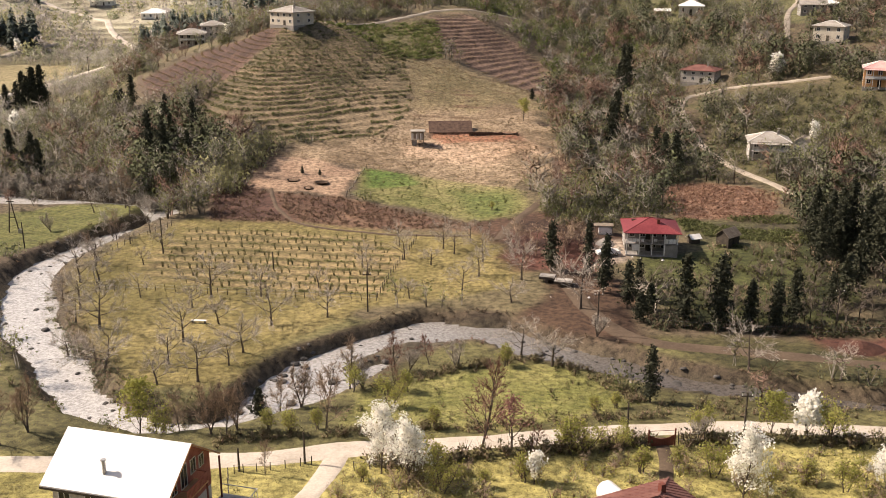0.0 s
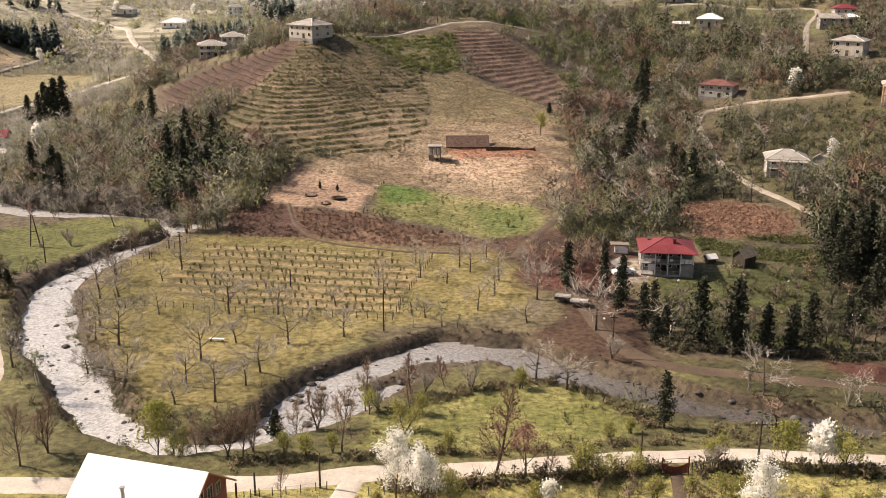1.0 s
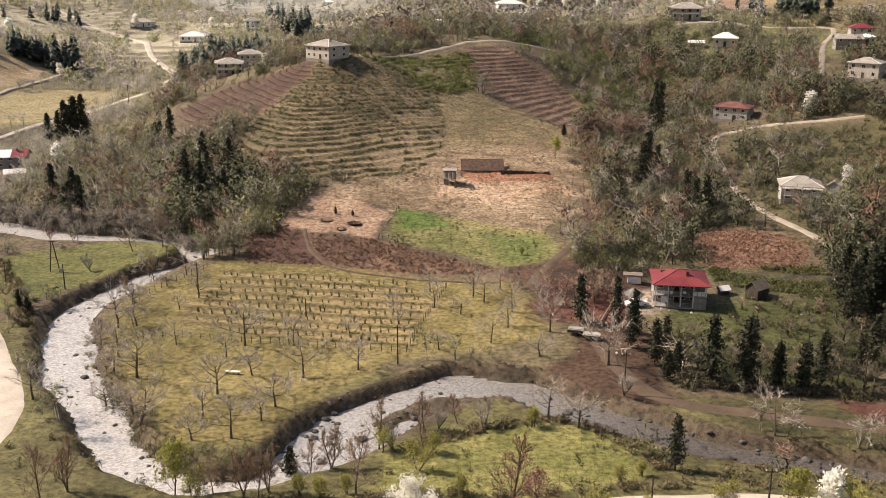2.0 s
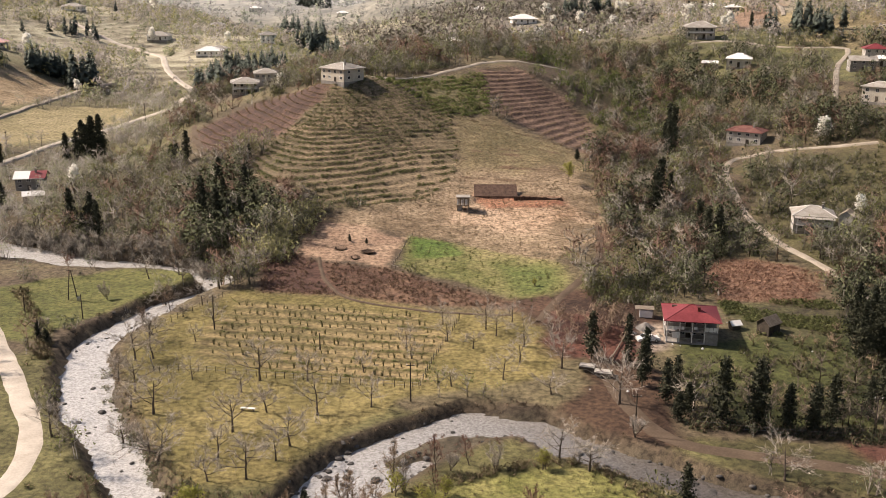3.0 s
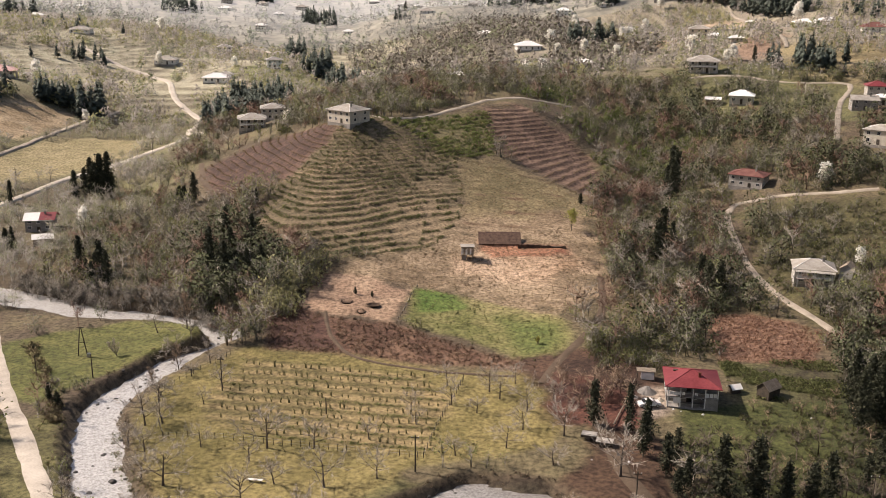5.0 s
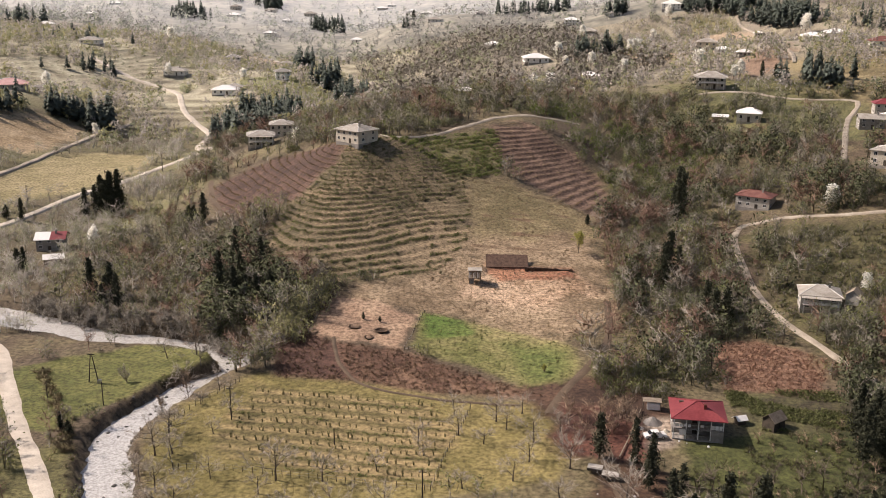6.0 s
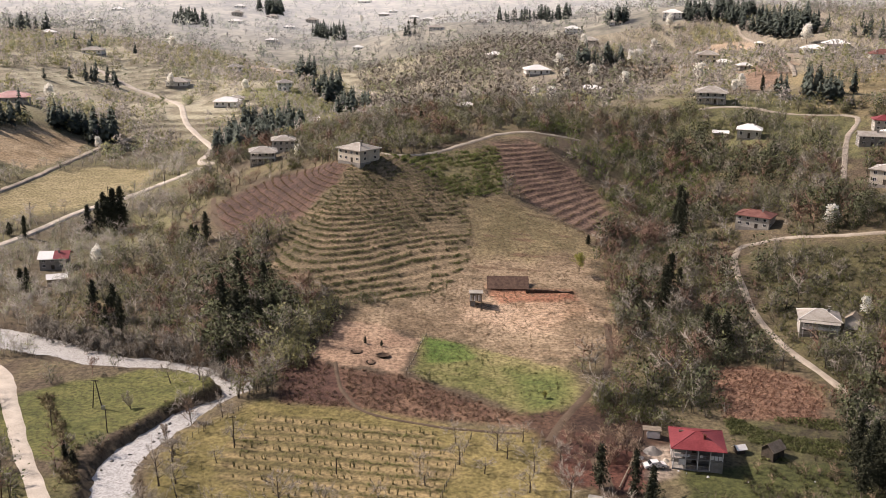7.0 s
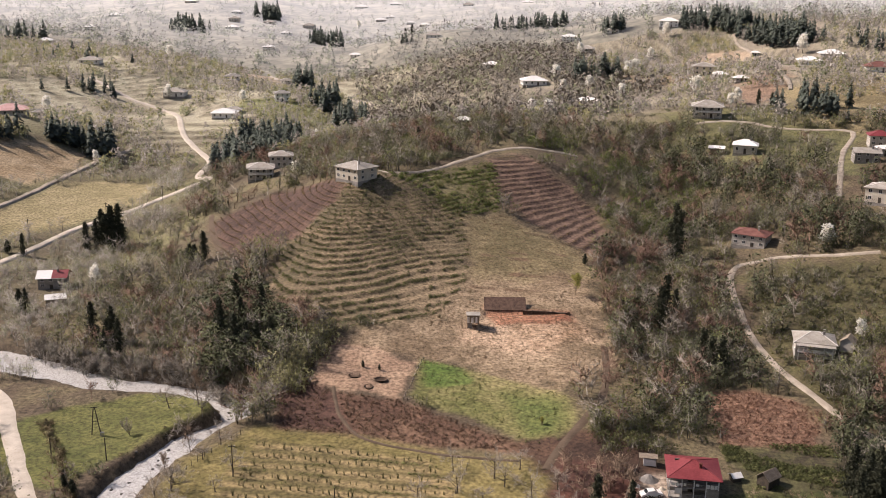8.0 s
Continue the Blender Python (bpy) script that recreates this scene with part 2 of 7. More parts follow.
# The river's middle line and half-width, downstream.
RIVER_A = [
    (-420, 200, 7), (-300, 226, 7), (-200, 238, 7), (-150, 232, 6), (-121, 222.4, 5.5), (-109, 217.6, 5.2), (-97, 212.7, 4.4), (-76, 209, 3.4),
    (-60, 203, 3.4), (-57.5, 194, 2.6), (-63, 186, 3.2), (-66.5, 179.5, 3.8), (-71, 168, 3.5), (-71.5, 160, 3.9), (-68, 149, 4.2),
    (-63, 138, 4.1), (-57.5, 129, 3.9), (-48, 115, 3.4),
]
RIVER_B = [
    (-48, 115, 3.4), (-41.5, 106, 3.0), (-33, 101.5, 3.2), (-25.5, 102.5, 3.0), (-21.5, 108, 4.2), (-18, 115, 6.0), (-14.5, 120.5, 6.3), (-9, 126.5, 5.6),
    (-1.5, 133, 5.0), (7, 133, 3.8), (13.6, 125.8, 3.8), (20.7, 122.7, 3.6), (30.3, 115.5, 3.4), (37, 113.4, 2.9), (44, 110.6, 2.8),
    (54.3, 107.0, 2.8), (75, 103.6, 3), (110, 106, 4), (180, 100, 5), (300, 60, 6), (420, 0, 6),
]
RIVER = RIVER_A + RIVER_B[1:]
WATER = -2.1


def lattice(ix, iy, seed):
    h = (ix * 374761393 + iy * 668265263 + seed * 974634777) & 0xFFFFFFFF
    h = ((h ^ (h >> 13)) * 1274126177) & 0xFFFFFFFF
    return ((h ^ (h >> 16)) & 0xFFFF) / 65535.0


def rough_noise(x, y, size, seed=0):
    """Smooth chance values of -1 to 1, with bumps of that size in metres."""
    u, v = np.asarray(x, float) / size, np.asarray(y, float) / size
    i, j = np.floor(u).astype(np.int64), np.floor(v).astype(np.int64)
    a, b = u - i, v - j
    a, b = a * a * (3 - 2 * a), b * b * (3 - 2 * b)
    lo = lattice(i, j, seed) * (1 - a) + lattice(i + 1, j, seed) * a
    hi = lattice(i, j + 1, seed) * (1 - a) + lattice(i + 1, j + 1, seed) * a
    return 2 * (lo * (1 - b) + hi * b) - 1


def inside(x, y, outline):
    """Metres inside (plus) or outside (minus) an outline."""
    x, y = np.asarray(x, float), np.asarray(y, float)
    best, odd = np.full(x.shape, 1e9), np.zeros(x.shape, bool)
    for (ax, ay), (bx, by) in zip(outline, outline[1:] + outline[:1]):
        dx, dy = bx - ax, by - ay
        t = np.clip(((x - ax) * dx + (y - ay) * dy) / (dx * dx + dy * dy), 0, 1)
        best = np.minimum(best, np.hypot(x - ax - t * dx, y - ay - t * dy))
        if ay != by:
            odd ^= ((ay > y) != (by > y)) & (x < (bx - ax) * (y - ay) / (by - ay) + ax)
    return np.where(odd, best, -best)


def beside(x, y, line):
    """Metres from the edge of a line of (x, y, half-width); minus within it."""
    x, y = np.asarray(x, float), np.asarray(y, float)
    best = np.full(x.shape, 1e9)
    for (ax, ay, aw), (bx, by, bw) in zip(line, line[1:]):
        dx, dy = bx - ax, by - ay
        t = np.clip(((x - ax) * dx + (y - ay) * dy) / (dx * dx + dy * dy), 0, 1)
        best = np.minimum(best, np.hypot(x - ax - t * dx, y - ay - t * dy) - aw - t * (bw - aw))
    return best


def ease(a, b, t):
    t = np.clip((t - a) / (b - a), 0, 1)
    return t * t * (3 - 2 * t)


TEA_SLOPE = [(-49, 306), (-40, 328), (-28, 318), (-14, 308), (-9, 272), (-17, 242), (-40, 231), (-61, 240), (-66, 264)]
TEA_TOP = [(-38, 322), (-3, 353), (0, 318), (-14, 306), (-28, 318)]
RED_TERRACE = [(-3, 359), (9, 364), (33, 342), (39, 314), (28, 297), (18, 306), (1, 321)]
RED_TERRACE_WEST = [(-99, 320), (-76, 332), (-54, 318), (-51, 306), (-63, 283), (-81, 276)]
GREEN_PATCH = [(-18, 219), (-7, 216), (11, 206), (17, 203), (18, 198), (14, 184), (9, 180), (0, 188), (-20, 201)]
PLATEAU = [(-41, 224), (-19, 217), (-22, 200), (-37, 202), (-44, 206)]
BURNT = [(-50, 209), (-37, 201), (-22, 199), (-2, 188), (10, 179), (-9, 180), (-28, 183), (-46, 184)]
CLEARING = [(-42, 224), (-18, 241), (-9, 268), (-11, 293), (-14, 306), (3, 315), (28, 297), (29, 250), (24, 207), (11, 206), (-7, 216), (-19, 217)]
MEADOW = [(-108, 178), (-104, 190), (-80, 205), (-60, 200), (-68, 188), (-78, 168), (-83, 158), (-90, 160)]
RED_FIELD = [(48, 209), (58, 210), (71, 199), (65, 183), (46, 184)]
PENINSULA = [(-50, 186), (-28, 184), (-7, 177), (10, 175), (15, 160), (11, 148), (-8, 143), (-20, 131), (-27, 112), (-38, 110), (-52, 128), (-64, 150), (-62, 172)]
PLOUGHED = [(-50, 181), (-12, 175), (-8, 165), (-9, 146), (-37, 147), (-52, 154)]
ISLE = [(-12, 98), (-10, 109), (-2, 114), (7, 119), (17, 117), (24, 105), (14, 99), (1, 96.5)]
VALLEY_FIELD = [(-177, 323), (-193, 345), (-188, 388), (-180, 410), (-146, 405), (-145, 375), (-164, 342)]
VALLEY_TERRACE = [(-226, 392), (-240, 425), (-217, 448), (-199, 452), (-195, 420), (-197, 386)]
DARK_PLOT = [(-122, 209), (-97, 206), (-104, 190), (-116, 190)]
GARDEN = [(35, 165), (48, 166), (66, 170), (69, 151), (60, 134), (36, 133), (33, 150)]
GARDEN_STEPS = [(46, 184), (68, 182), (66, 168), (47, 168)]
RED_SOIL = [(13, 176), (27, 172), (27, 157), (17, 154), (11, 161)]
DARK_CORE = [(-53, 211), (-58, 207), (-71, 214), (-82, 248), (-76, 258), (-61, 240), (-50, 222)]
DARK_WOOD = [(-50, 212), (-45, 228), (-61, 240), (-66, 262), (-84, 276), (-100, 262), (-112, 238), (-104, 222), (-76, 214)]
HOUSE_YARD = [(-104, 340), (-82, 337), (-78, 392), (-106, 382)]
ISLET = [(-13, 121.5), (-10, 126), (-6, 129.3), (-1, 130.6), (4, 130.4), (8, 127.5), (5, 125), (-1, 124.2), (-7, 123)]

PITS = [(-32.9, 208.6, 1.3), (-29.1, 204.0, 0.9), (-26.6, 207.4, 1.4)]
TEA_RISE, RED_RISE = 0.82, 1.05
TERRACED = [(TEA_SLOPE, TEA_RISE), (TEA_TOP, TEA_RISE), (RED_TERRACE, RED_RISE), (RED_TERRACE_WEST, RED_RISE), (VALLEY_TERRACE, 1.6)]


def stepped(x, y, h, rise):
    q = h / rise + 0.25 * rough_noise(x, y, 14, 7) + 0.09 * rough_noise(x, y, 4, 8)
    f = q - np.floor(q)
    return 0.8 * (0.25 * f + 0.75 * ease(0.55, 0.95, f) - f) * rise


def base(x, y):
    x, y = np.asarray(x, float), np.asarray(y, float)
    h = 1.28 * np.logaddexp(0, (88 - y) / 8) + 1.2 * np.exp(-((y - 96) / 10) ** 2) + 9.0 * np.logaddexp(0, (y - 1450) / 90)
    for cx, cy, a, b, top in HILLS_NEAR + HILLS_FAR:
        h = h + top * np.exp(-((x - cx) / a) ** 2 - ((y - cy) / b) ** 2)
    across = [np.exp(-((x - (75 * j - 300)) / 75) ** 2) for j in range(len(SWELLS[0]))]
    for i, row in enumerate(SWELLS):
        along_ = np.exp(-((y - (75 * i + 375)) / 75) ** 2)
        for k, top in zip(across, row):
            h = h + top * k * along_
    return h


def ground(x, y):
    """Height of the ground."""
    x, y = np.asarray(x, float), np.asarray(y, float)
    h = base(x, y)
    steep = ease(3, 9, h)
    h0 = h
    for outline, rise in TERRACED:
        k = ease(-1, 3, inside(x, y, outline) + 2 * rough_noise(x, y, 9, 5))
        h = h + k * stepped(x, y, h0, rise)
    wild = ease(330, 420, y) * ease(4, 12, h0) * ease(-0.2, 0.3, rough_noise(x, y, 60, 31))
    h = h + wild * stepped(x, y, h0, 1.8) * 0.9
    k = ease(-1, 1.5, inside(x, y, GARDEN_STEPS))
    h = h + k * stepped(x, y, h0 * 1.0, 0.9)
    h = h + (0.10 * rough_noise(x, y, 5, 1) + 0.05 * rough_noise(x, y, 1.7, 2)) * (1 + steep) + 1.3 * ease(420, 700, y) * rough_noise(x, y, 45, 3)
    h = h + 4 * ease(620, 900, y) * rough_noise(x, y, 105, 91) + 11 * ease(1000, 1500, y) * rough_noise(x, y, 230, 92)
    k = ease(-0.4, 0.4, inside(x, y, [(-4, 242), (18, 244), (19, 250.3), (-4, 248.6)]))
    h = h * (1 - k) + k * (6.6 + 0.03 * (x - 7))
    for px, py, pw in PITS:
        h = h - 0.9 * np.exp(-((x - px) / pw) ** 2 - ((y - py) / 0.9) ** 2)
    d = beside(x, y, RIVER) + 0.9 * rough_noise(x, y, 6, 4) + 0.35 * rough_noise(x, y, 2, 6)
    bed = np.where(d < 0, -2.45 - 0.35 * np.clip(-d / 2.5, 0, 1) + 0.45 * rough_noise(x, y, 3.5, 9) * ease(-4, 0, d) + 0.12 * rough_noise(x, y, 1.1, 10), -2.45 + 1.7 * d)
    bar = np.minimum(-1.55 + 0.25 * rough_noise(x, y, 2.5, 17), -1.9 + 0.5 * (inside(x, y, ISLET) + 0.8 * rough_noise(x, y, 2.2, 18)))
    return np.minimum(h, np.maximum(bed, bar))


def z_at(x, y):
    """Height of the ground's mesh at one place."""
    i, j = min(max(int(np.searchsorted(gy, y)) - 1, 0), ny - 2), min(max(int(np.searchsorted(gx, x)) - 1, 0), nx - 2)
    a, b = (x - gx[j]) / (gx[j + 1] - gx[j]), (y - gy[i]) / (gy[i + 1] - gy[i])
    return float((GZ[i, j] * (1 - a) + GZ[i, j + 1] * a) * (1 - b) + (GZ[i + 1, j] * (1 - a) + GZ[i + 1, j + 1] * a) * b)


def axis(low, high, step, *runs):
    """Grid lines: even from low to high, then growing apart; runs: (least, most, growth) one after another."""
    mid = np.arange(low, high + step / 2, step)
    up, down, s, r = [mid[-1]], [mid[0]], step, step
    for first, last, growth in runs:
        while up[-1] < last:
            s *= growth
            up.append(up[-1] + s)
        while down[-1] > first:
            r *= growth
            down.append(down[-1] - r)
    return np.concatenate([np.array(down[:0:-1]), mid, np.array(up[1:])])


gx, gy = axis(-108, 108, 1.2, (-280, 240, 1.026), (-1600, 1600, 1.05)), axis(88, 362, 0.8, (70, 950, 1.014), (-500, 3600, 1.04))
GX, GY = np.meshgrid(gx, gy)
GZ = ground(GX, GY)
nx, ny = len(gx), len(gy)

ROADS = {
    "road_near": ([(-300, 110), (-180, 96), (-100, 88), (-60, 88), (-43, 88.2), (-20.7, 89.4), (-11, 91.5), (1, 93), (13.3, 94.9), (29.3, 97.3), (38.6, 97), (48.8, 96), (80, 93), (160, 88), (300, 70)], 1.9),
    "road_west": ([(-60, 88), (-61, 102), (-62, 114), (-66, 125), (-73, 136), (-80, 147), (-91, 163), (-104, 184), (-116, 202), (-140, 216), (-170, 225)], 1.8),
    "drive": ([(-11, 90.5), (-12, 85.4), (-13.5, 80), (-15, 70), (-16, 55)], 1.3),
    "road_hill": ([(112, 282), (98, 284), (85, 288), (77, 286.5), (71.5, 284.5), (67.5, 274), (66, 252), (66, 239), (68, 221), (72, 203), (75, 192), (80, 183), (95, 165), (115, 150)], 1.05),
    "road_ridge": ([(-42, 326), (-37, 326), (-25, 338), (-14, 353), (3, 371), (30, 385)], 1.2),
    "road_valley": ([(-176, 280), (-168, 296), (-163, 320), (-157, 343), (-142, 364), (-130, 384), (-124, 399), (-133, 414), (-141, 458), (-158, 489), (-173, 516), (-198, 580), (-217, 601), (-240, 612), (-275, 640)], 1.9),
    "road_terrace": ([(-200, 340), (-194, 357), (-191, 380), (-191, 404), (-193, 447), (-188, 480)], 1.5),
    "road_east": ([(115, 330), (121, 348), (127, 366), (137, 393), (147, 413), (145, 419), (124, 422), (100, 432), (84, 430)], 1.2),
    "road_crest": ([(193, 844), (188, 800), (186, 759), (184, 735), (170, 640), (150, 545), (145, 506), (141, 488)], 1.3),
    "road_far": ([(-300, 880), (-273, 918), (-262, 960), (-240, 935), (-224, 918), (-200, 850), (-188, 806)], 2.4),
    "road_far_turn": ([(-262, 960), (-264, 1000), (-270, 1035), (-262, 1060)], 2.0),
    "road_bridge": ([(-170, 790), (-157, 796), (-139, 780), (-115, 700), (-95, 655), (-84, 640)], 2.0),
}
TRACKS = {
    "track_river": ([(19, 166), (19.5, 158), (20.7, 147.8), (22.7, 137.2), (25.7, 130), (30, 126), (37, 124.5), (47.4, 122), (58.7, 118.5), (80, 116), (130, 118)], 1.7),
    "track_slope": ([(27, 232), (26, 216), (24, 204), (19, 192), (14, 182), (10, 172)], 1.1),
    "path_field": ([(-37, 203), (-35.5, 197), (-33, 190), (-27, 182), (-14, 178), (5, 175.5)], 0.55),
    "track_west_hill": ([(-102, 330), (-99, 320), (-94, 305), (-86, 288)], 1.3),
    "path_gate": ([(23.5, 94.5), (23.2, 90), (22, 84), (21, 76)], 0.9),
}


def smooth_line(points, step):
    """Points along a rounded line."""
    p = np.array(points, float)
    out = []
    for i in range(len(p) - 1):
        a, b, c, d = p[max(i - 1, 0)], p[i], p[i + 1], p[min(i + 2, len(p) - 1)]
        n = max(2, int(np.hypot(*(c - b)[:2]) / step))
        for k in range(n):
            t = k / n
            out.append(0.5 * (2 * b + (c - a) * t + (2 * a - 5 * b + 4 * c - d) * t * t + (3 * b - a - 3 * c + d) * t ** 3))
    out.append(p[-1])
    return np.array(out)


LINES = {n: (smooth_line(p, 1.2 if p[0][1] < 450 else 4.0), w) for n, (p, w) in (ROADS | TRACKS).items()}
road_d = np.full(GX.shape, 1e9)
for pts, w in LINES.values():
    lo, hi = pts.min(0) - 8, pts.max(0) + 8
    m = (GX > lo[0]) & (GX < hi[0]) & (GY > lo[1]) & (GY < hi[1])
    road_d[m] = np.minimum(road_d[m], beside(GX[m], GY[m], [(*q, w) for q in pts[::2]]))


def paint():
    """The cover of the ground: its colour at each place, with some haze and shade painted in."""
    x, y = GX, GY
    def c(*rgb):
        return np.array(rgb)
    n1, n2, n3 = rough_noise(x, y, 22, 11), rough_noise(x, y, 6, 12), rough_noise(x, y, 1.9, 13)
    blend = np.clip(0.5 + 0.55 * n1 + 0.35 * n2 + 0.25 * n3, 0, 1)[..., None]
    out = c(0.105, 0.08, 0.055) * (1 - blend) + c(0.16, 0.135, 0.075) * blend
    # ground painted paler with distance, in place of haze and sunlight on the slopes
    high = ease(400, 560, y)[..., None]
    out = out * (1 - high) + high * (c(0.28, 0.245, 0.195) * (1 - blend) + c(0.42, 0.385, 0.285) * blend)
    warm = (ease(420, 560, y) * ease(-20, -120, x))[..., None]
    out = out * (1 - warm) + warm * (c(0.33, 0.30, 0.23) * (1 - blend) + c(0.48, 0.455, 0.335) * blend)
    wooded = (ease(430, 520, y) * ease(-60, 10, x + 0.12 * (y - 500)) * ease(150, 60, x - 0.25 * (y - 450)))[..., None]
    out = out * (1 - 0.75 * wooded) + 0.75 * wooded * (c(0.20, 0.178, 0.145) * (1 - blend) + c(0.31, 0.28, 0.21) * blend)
    west = (ease(-85, -125, x) * ease(240, 290, y) * (1 - ease(400, 560, y)))[..., None]
    out = out * (1 - west) + west * (c(0.12, 0.10, 0.066) * (1 - blend) + c(0.185, 0.175, 0.088) * blend)
    # far terrace risers: brown grass, their shade painted in as a darker band
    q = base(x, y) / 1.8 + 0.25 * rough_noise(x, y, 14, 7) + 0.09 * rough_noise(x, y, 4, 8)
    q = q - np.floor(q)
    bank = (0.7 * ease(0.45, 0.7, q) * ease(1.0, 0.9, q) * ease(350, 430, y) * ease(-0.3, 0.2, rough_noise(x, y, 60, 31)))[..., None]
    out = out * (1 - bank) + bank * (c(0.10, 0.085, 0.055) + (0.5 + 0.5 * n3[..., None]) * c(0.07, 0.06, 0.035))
    def lay(outline, dark, light, soft=1.0, wobble=1.5, mix=None):
        nonlocal out
        k = ease(-soft, soft, inside(x, y, outline) + wobble * (n2 + 0.5 * n3))[..., None]
        m = np.clip(0.5 + 0.4 * n2 + 0.45 * n3 + 0.3 * n1, 0, 1)[..., None] if mix is None else mix[..., None]
        out = out * (1 - k) + k * (c(*dark) * (1 - m) + c(*light) * m)
    lay([(-140, 78), (140, 78), (140, 124), (60, 126), (-10, 136), (-75, 152), (-140, 172)], (0.082, 0.076, 0.032), (0.16, 0.148, 0.064), 3, 3)
    lay([(-60, 60), (70, 60), (60, 94), (-60, 88)], (0.20, 0.18, 0.06), (0.36, 0.32, 0.12), 2)
    lay(PENINSULA, (0.150, 0.128, 0.046), (0.25, 0.206, 0.086), 1.5)
    furrow = 0.42 + 0.55 * np.sin((y + 0.09 * x) * math.tau / 3.75) + 0.3 * n3 + 0.35 * n1
    lay(PLOUGHED, (0.125, 0.104, 0.044), (0.31, 0.238, 0.122), 1.5, mix=np.clip(furrow, 0, 1))
    lay(ISLE, (0.155, 0.16, 0.048), (0.27, 0.25, 0.095), 1.0)
    lay(MEADOW, (0.088, 0.098, 0.03), (0.155, 0.153, 0.052), 1.0)
    lay(DARK_PLOT, (0.10, 0.075, 0.05), (0.17, 0.14, 0.08), 1.0)
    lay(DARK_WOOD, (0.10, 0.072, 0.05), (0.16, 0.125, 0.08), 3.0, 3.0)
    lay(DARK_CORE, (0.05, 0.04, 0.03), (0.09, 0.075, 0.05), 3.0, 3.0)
    lay(CLEARING, (0.185, 0.135, 0.085), (0.36, 0.275, 0.185), 3.0, 5.0, mix=np.clip(0.5 + 0.3 * n1 + 0.35 * n2 + 0.4 * n3, 0, 1))
    lay([(-9, 268), (-11, 293), (-14, 306), (3, 315), (28, 297), (29, 276), (10, 270)], (0.15, 0.125, 0.066), (0.28, 0.225, 0.13), 4.0, 5.0)
    for sx, sy, sw in ((2, 283, 7), (5, 287, 4), (-2, 279, 3), (12, 272, 9), (8, 262, 6), (-4, 262, 4), (16, 290, 5), (2, 231, 4), (9, 229, 3)):
        lay([(sx - sw, sy - 0.6), (sx + sw, sy - 0.6), (sx + sw, sy + 0.6), (sx - sw, sy + 0.6)], (0.12, 0.078, 0.05), (0.19, 0.125, 0.08), 0.5, 0.7)
    lay([(-10, 240), (18, 250), (26, 240), (14, 226), (-10, 228)], (0.33, 0.22, 0.14), (0.5, 0.37, 0.26), 3.0, 3.0)
    lay([(-4, 252), (20, 251), (21, 244), (0, 241)], (0.26, 0.115, 0.07), (0.38, 0.20, 0.125), 1.0, 1.2)
    lay(GREEN_PATCH, (0.14, 0.145, 0.05), (0.27, 0.235, 0.11), 1.0)
    lay([(-18, 219), (-8, 216.5), (-6, 209), (-17, 205)], (0.085, 0.14, 0.03), (0.15, 0.20, 0.055), 1.0)
    lay([(2, 204), (16, 200), (13, 186), (6, 184)], (0.10, 0.13, 0.038), (0.17, 0.18, 0.062), 2.0, 2.5)
    lay(PLATEAU, (0.29, 0.195, 0.135), (0.41, 0.295, 0.205), 0.8)
    for sx, sy, sw in PITS:
        lay([(sx - sw, sy - 0.9), (sx + sw, sy - 0.9), (sx + sw * 0.8, sy + 0.9), (sx - sw * 0.8, sy + 0.9)], (0.03, 0.022, 0.016), (0.06, 0.04, 0.03), 0.5, 0.3)
    lay(BURNT, (0.10, 0.055, 0.038), (0.21, 0.13, 0.086), 1.5)
    lay([(-50, 209), (-37, 200), (-30, 185), (-46, 185)], (0.07, 0.036, 0.028), (0.135, 0.078, 0.058), 1.5)
    lay(TEA_SLOPE, (0.105, 0.088, 0.05), (0.25, 0.19, 0.12), 3.5, 5.0, mix=np.clip(0.4 + 0.55 * n1 + 0.4 * n2 + 0.3 * n3, 0, 1))
    lay(TEA_TOP, (0.11, 0.10, 0.05), (0.19, 0.165, 0.085), 3.5, 5)
    lay(RED_TERRACE, (0.12, 0.078, 0.06), (0.23, 0.155, 0.115), 3.0, 4.0)
    lay(RED_TERRACE_WEST, (0.07, 0.042, 0.034), (0.16, 0.098, 0.074), 2.0, 2.5)
    # terrace risers: earth tone darkened to carry the shade of the steps
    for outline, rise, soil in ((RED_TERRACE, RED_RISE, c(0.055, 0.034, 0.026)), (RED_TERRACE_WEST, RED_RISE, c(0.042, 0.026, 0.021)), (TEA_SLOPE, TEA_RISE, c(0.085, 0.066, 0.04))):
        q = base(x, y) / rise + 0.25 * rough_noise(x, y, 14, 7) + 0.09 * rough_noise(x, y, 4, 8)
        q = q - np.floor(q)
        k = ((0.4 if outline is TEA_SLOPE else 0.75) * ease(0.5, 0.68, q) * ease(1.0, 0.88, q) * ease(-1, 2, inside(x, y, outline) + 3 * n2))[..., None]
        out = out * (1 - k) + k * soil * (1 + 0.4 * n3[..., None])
    lay(RED_FIELD, (0.135, 0.078, 0.055), (0.26, 0.158, 0.108), 1.5, 2.0)
    # needle litter about the conifers, painted extra dark for the shade there
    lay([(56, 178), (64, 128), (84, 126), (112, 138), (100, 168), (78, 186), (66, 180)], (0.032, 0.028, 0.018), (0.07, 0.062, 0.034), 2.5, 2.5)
    lay(GARDEN, (0.032, 0.038, 0.014), (0.082, 0.09, 0.031), 1.5)
    lay(GARDEN_STEPS, (0.05, 0.042, 0.027), (0.11, 0.108, 0.048), 1.0)
    lay([(6, 184), (28, 188), (34, 172), (28, 154), (12, 156)], (0.05, 0.03, 0.022), (0.105, 0.062, 0.042), 1.5, 2.0)
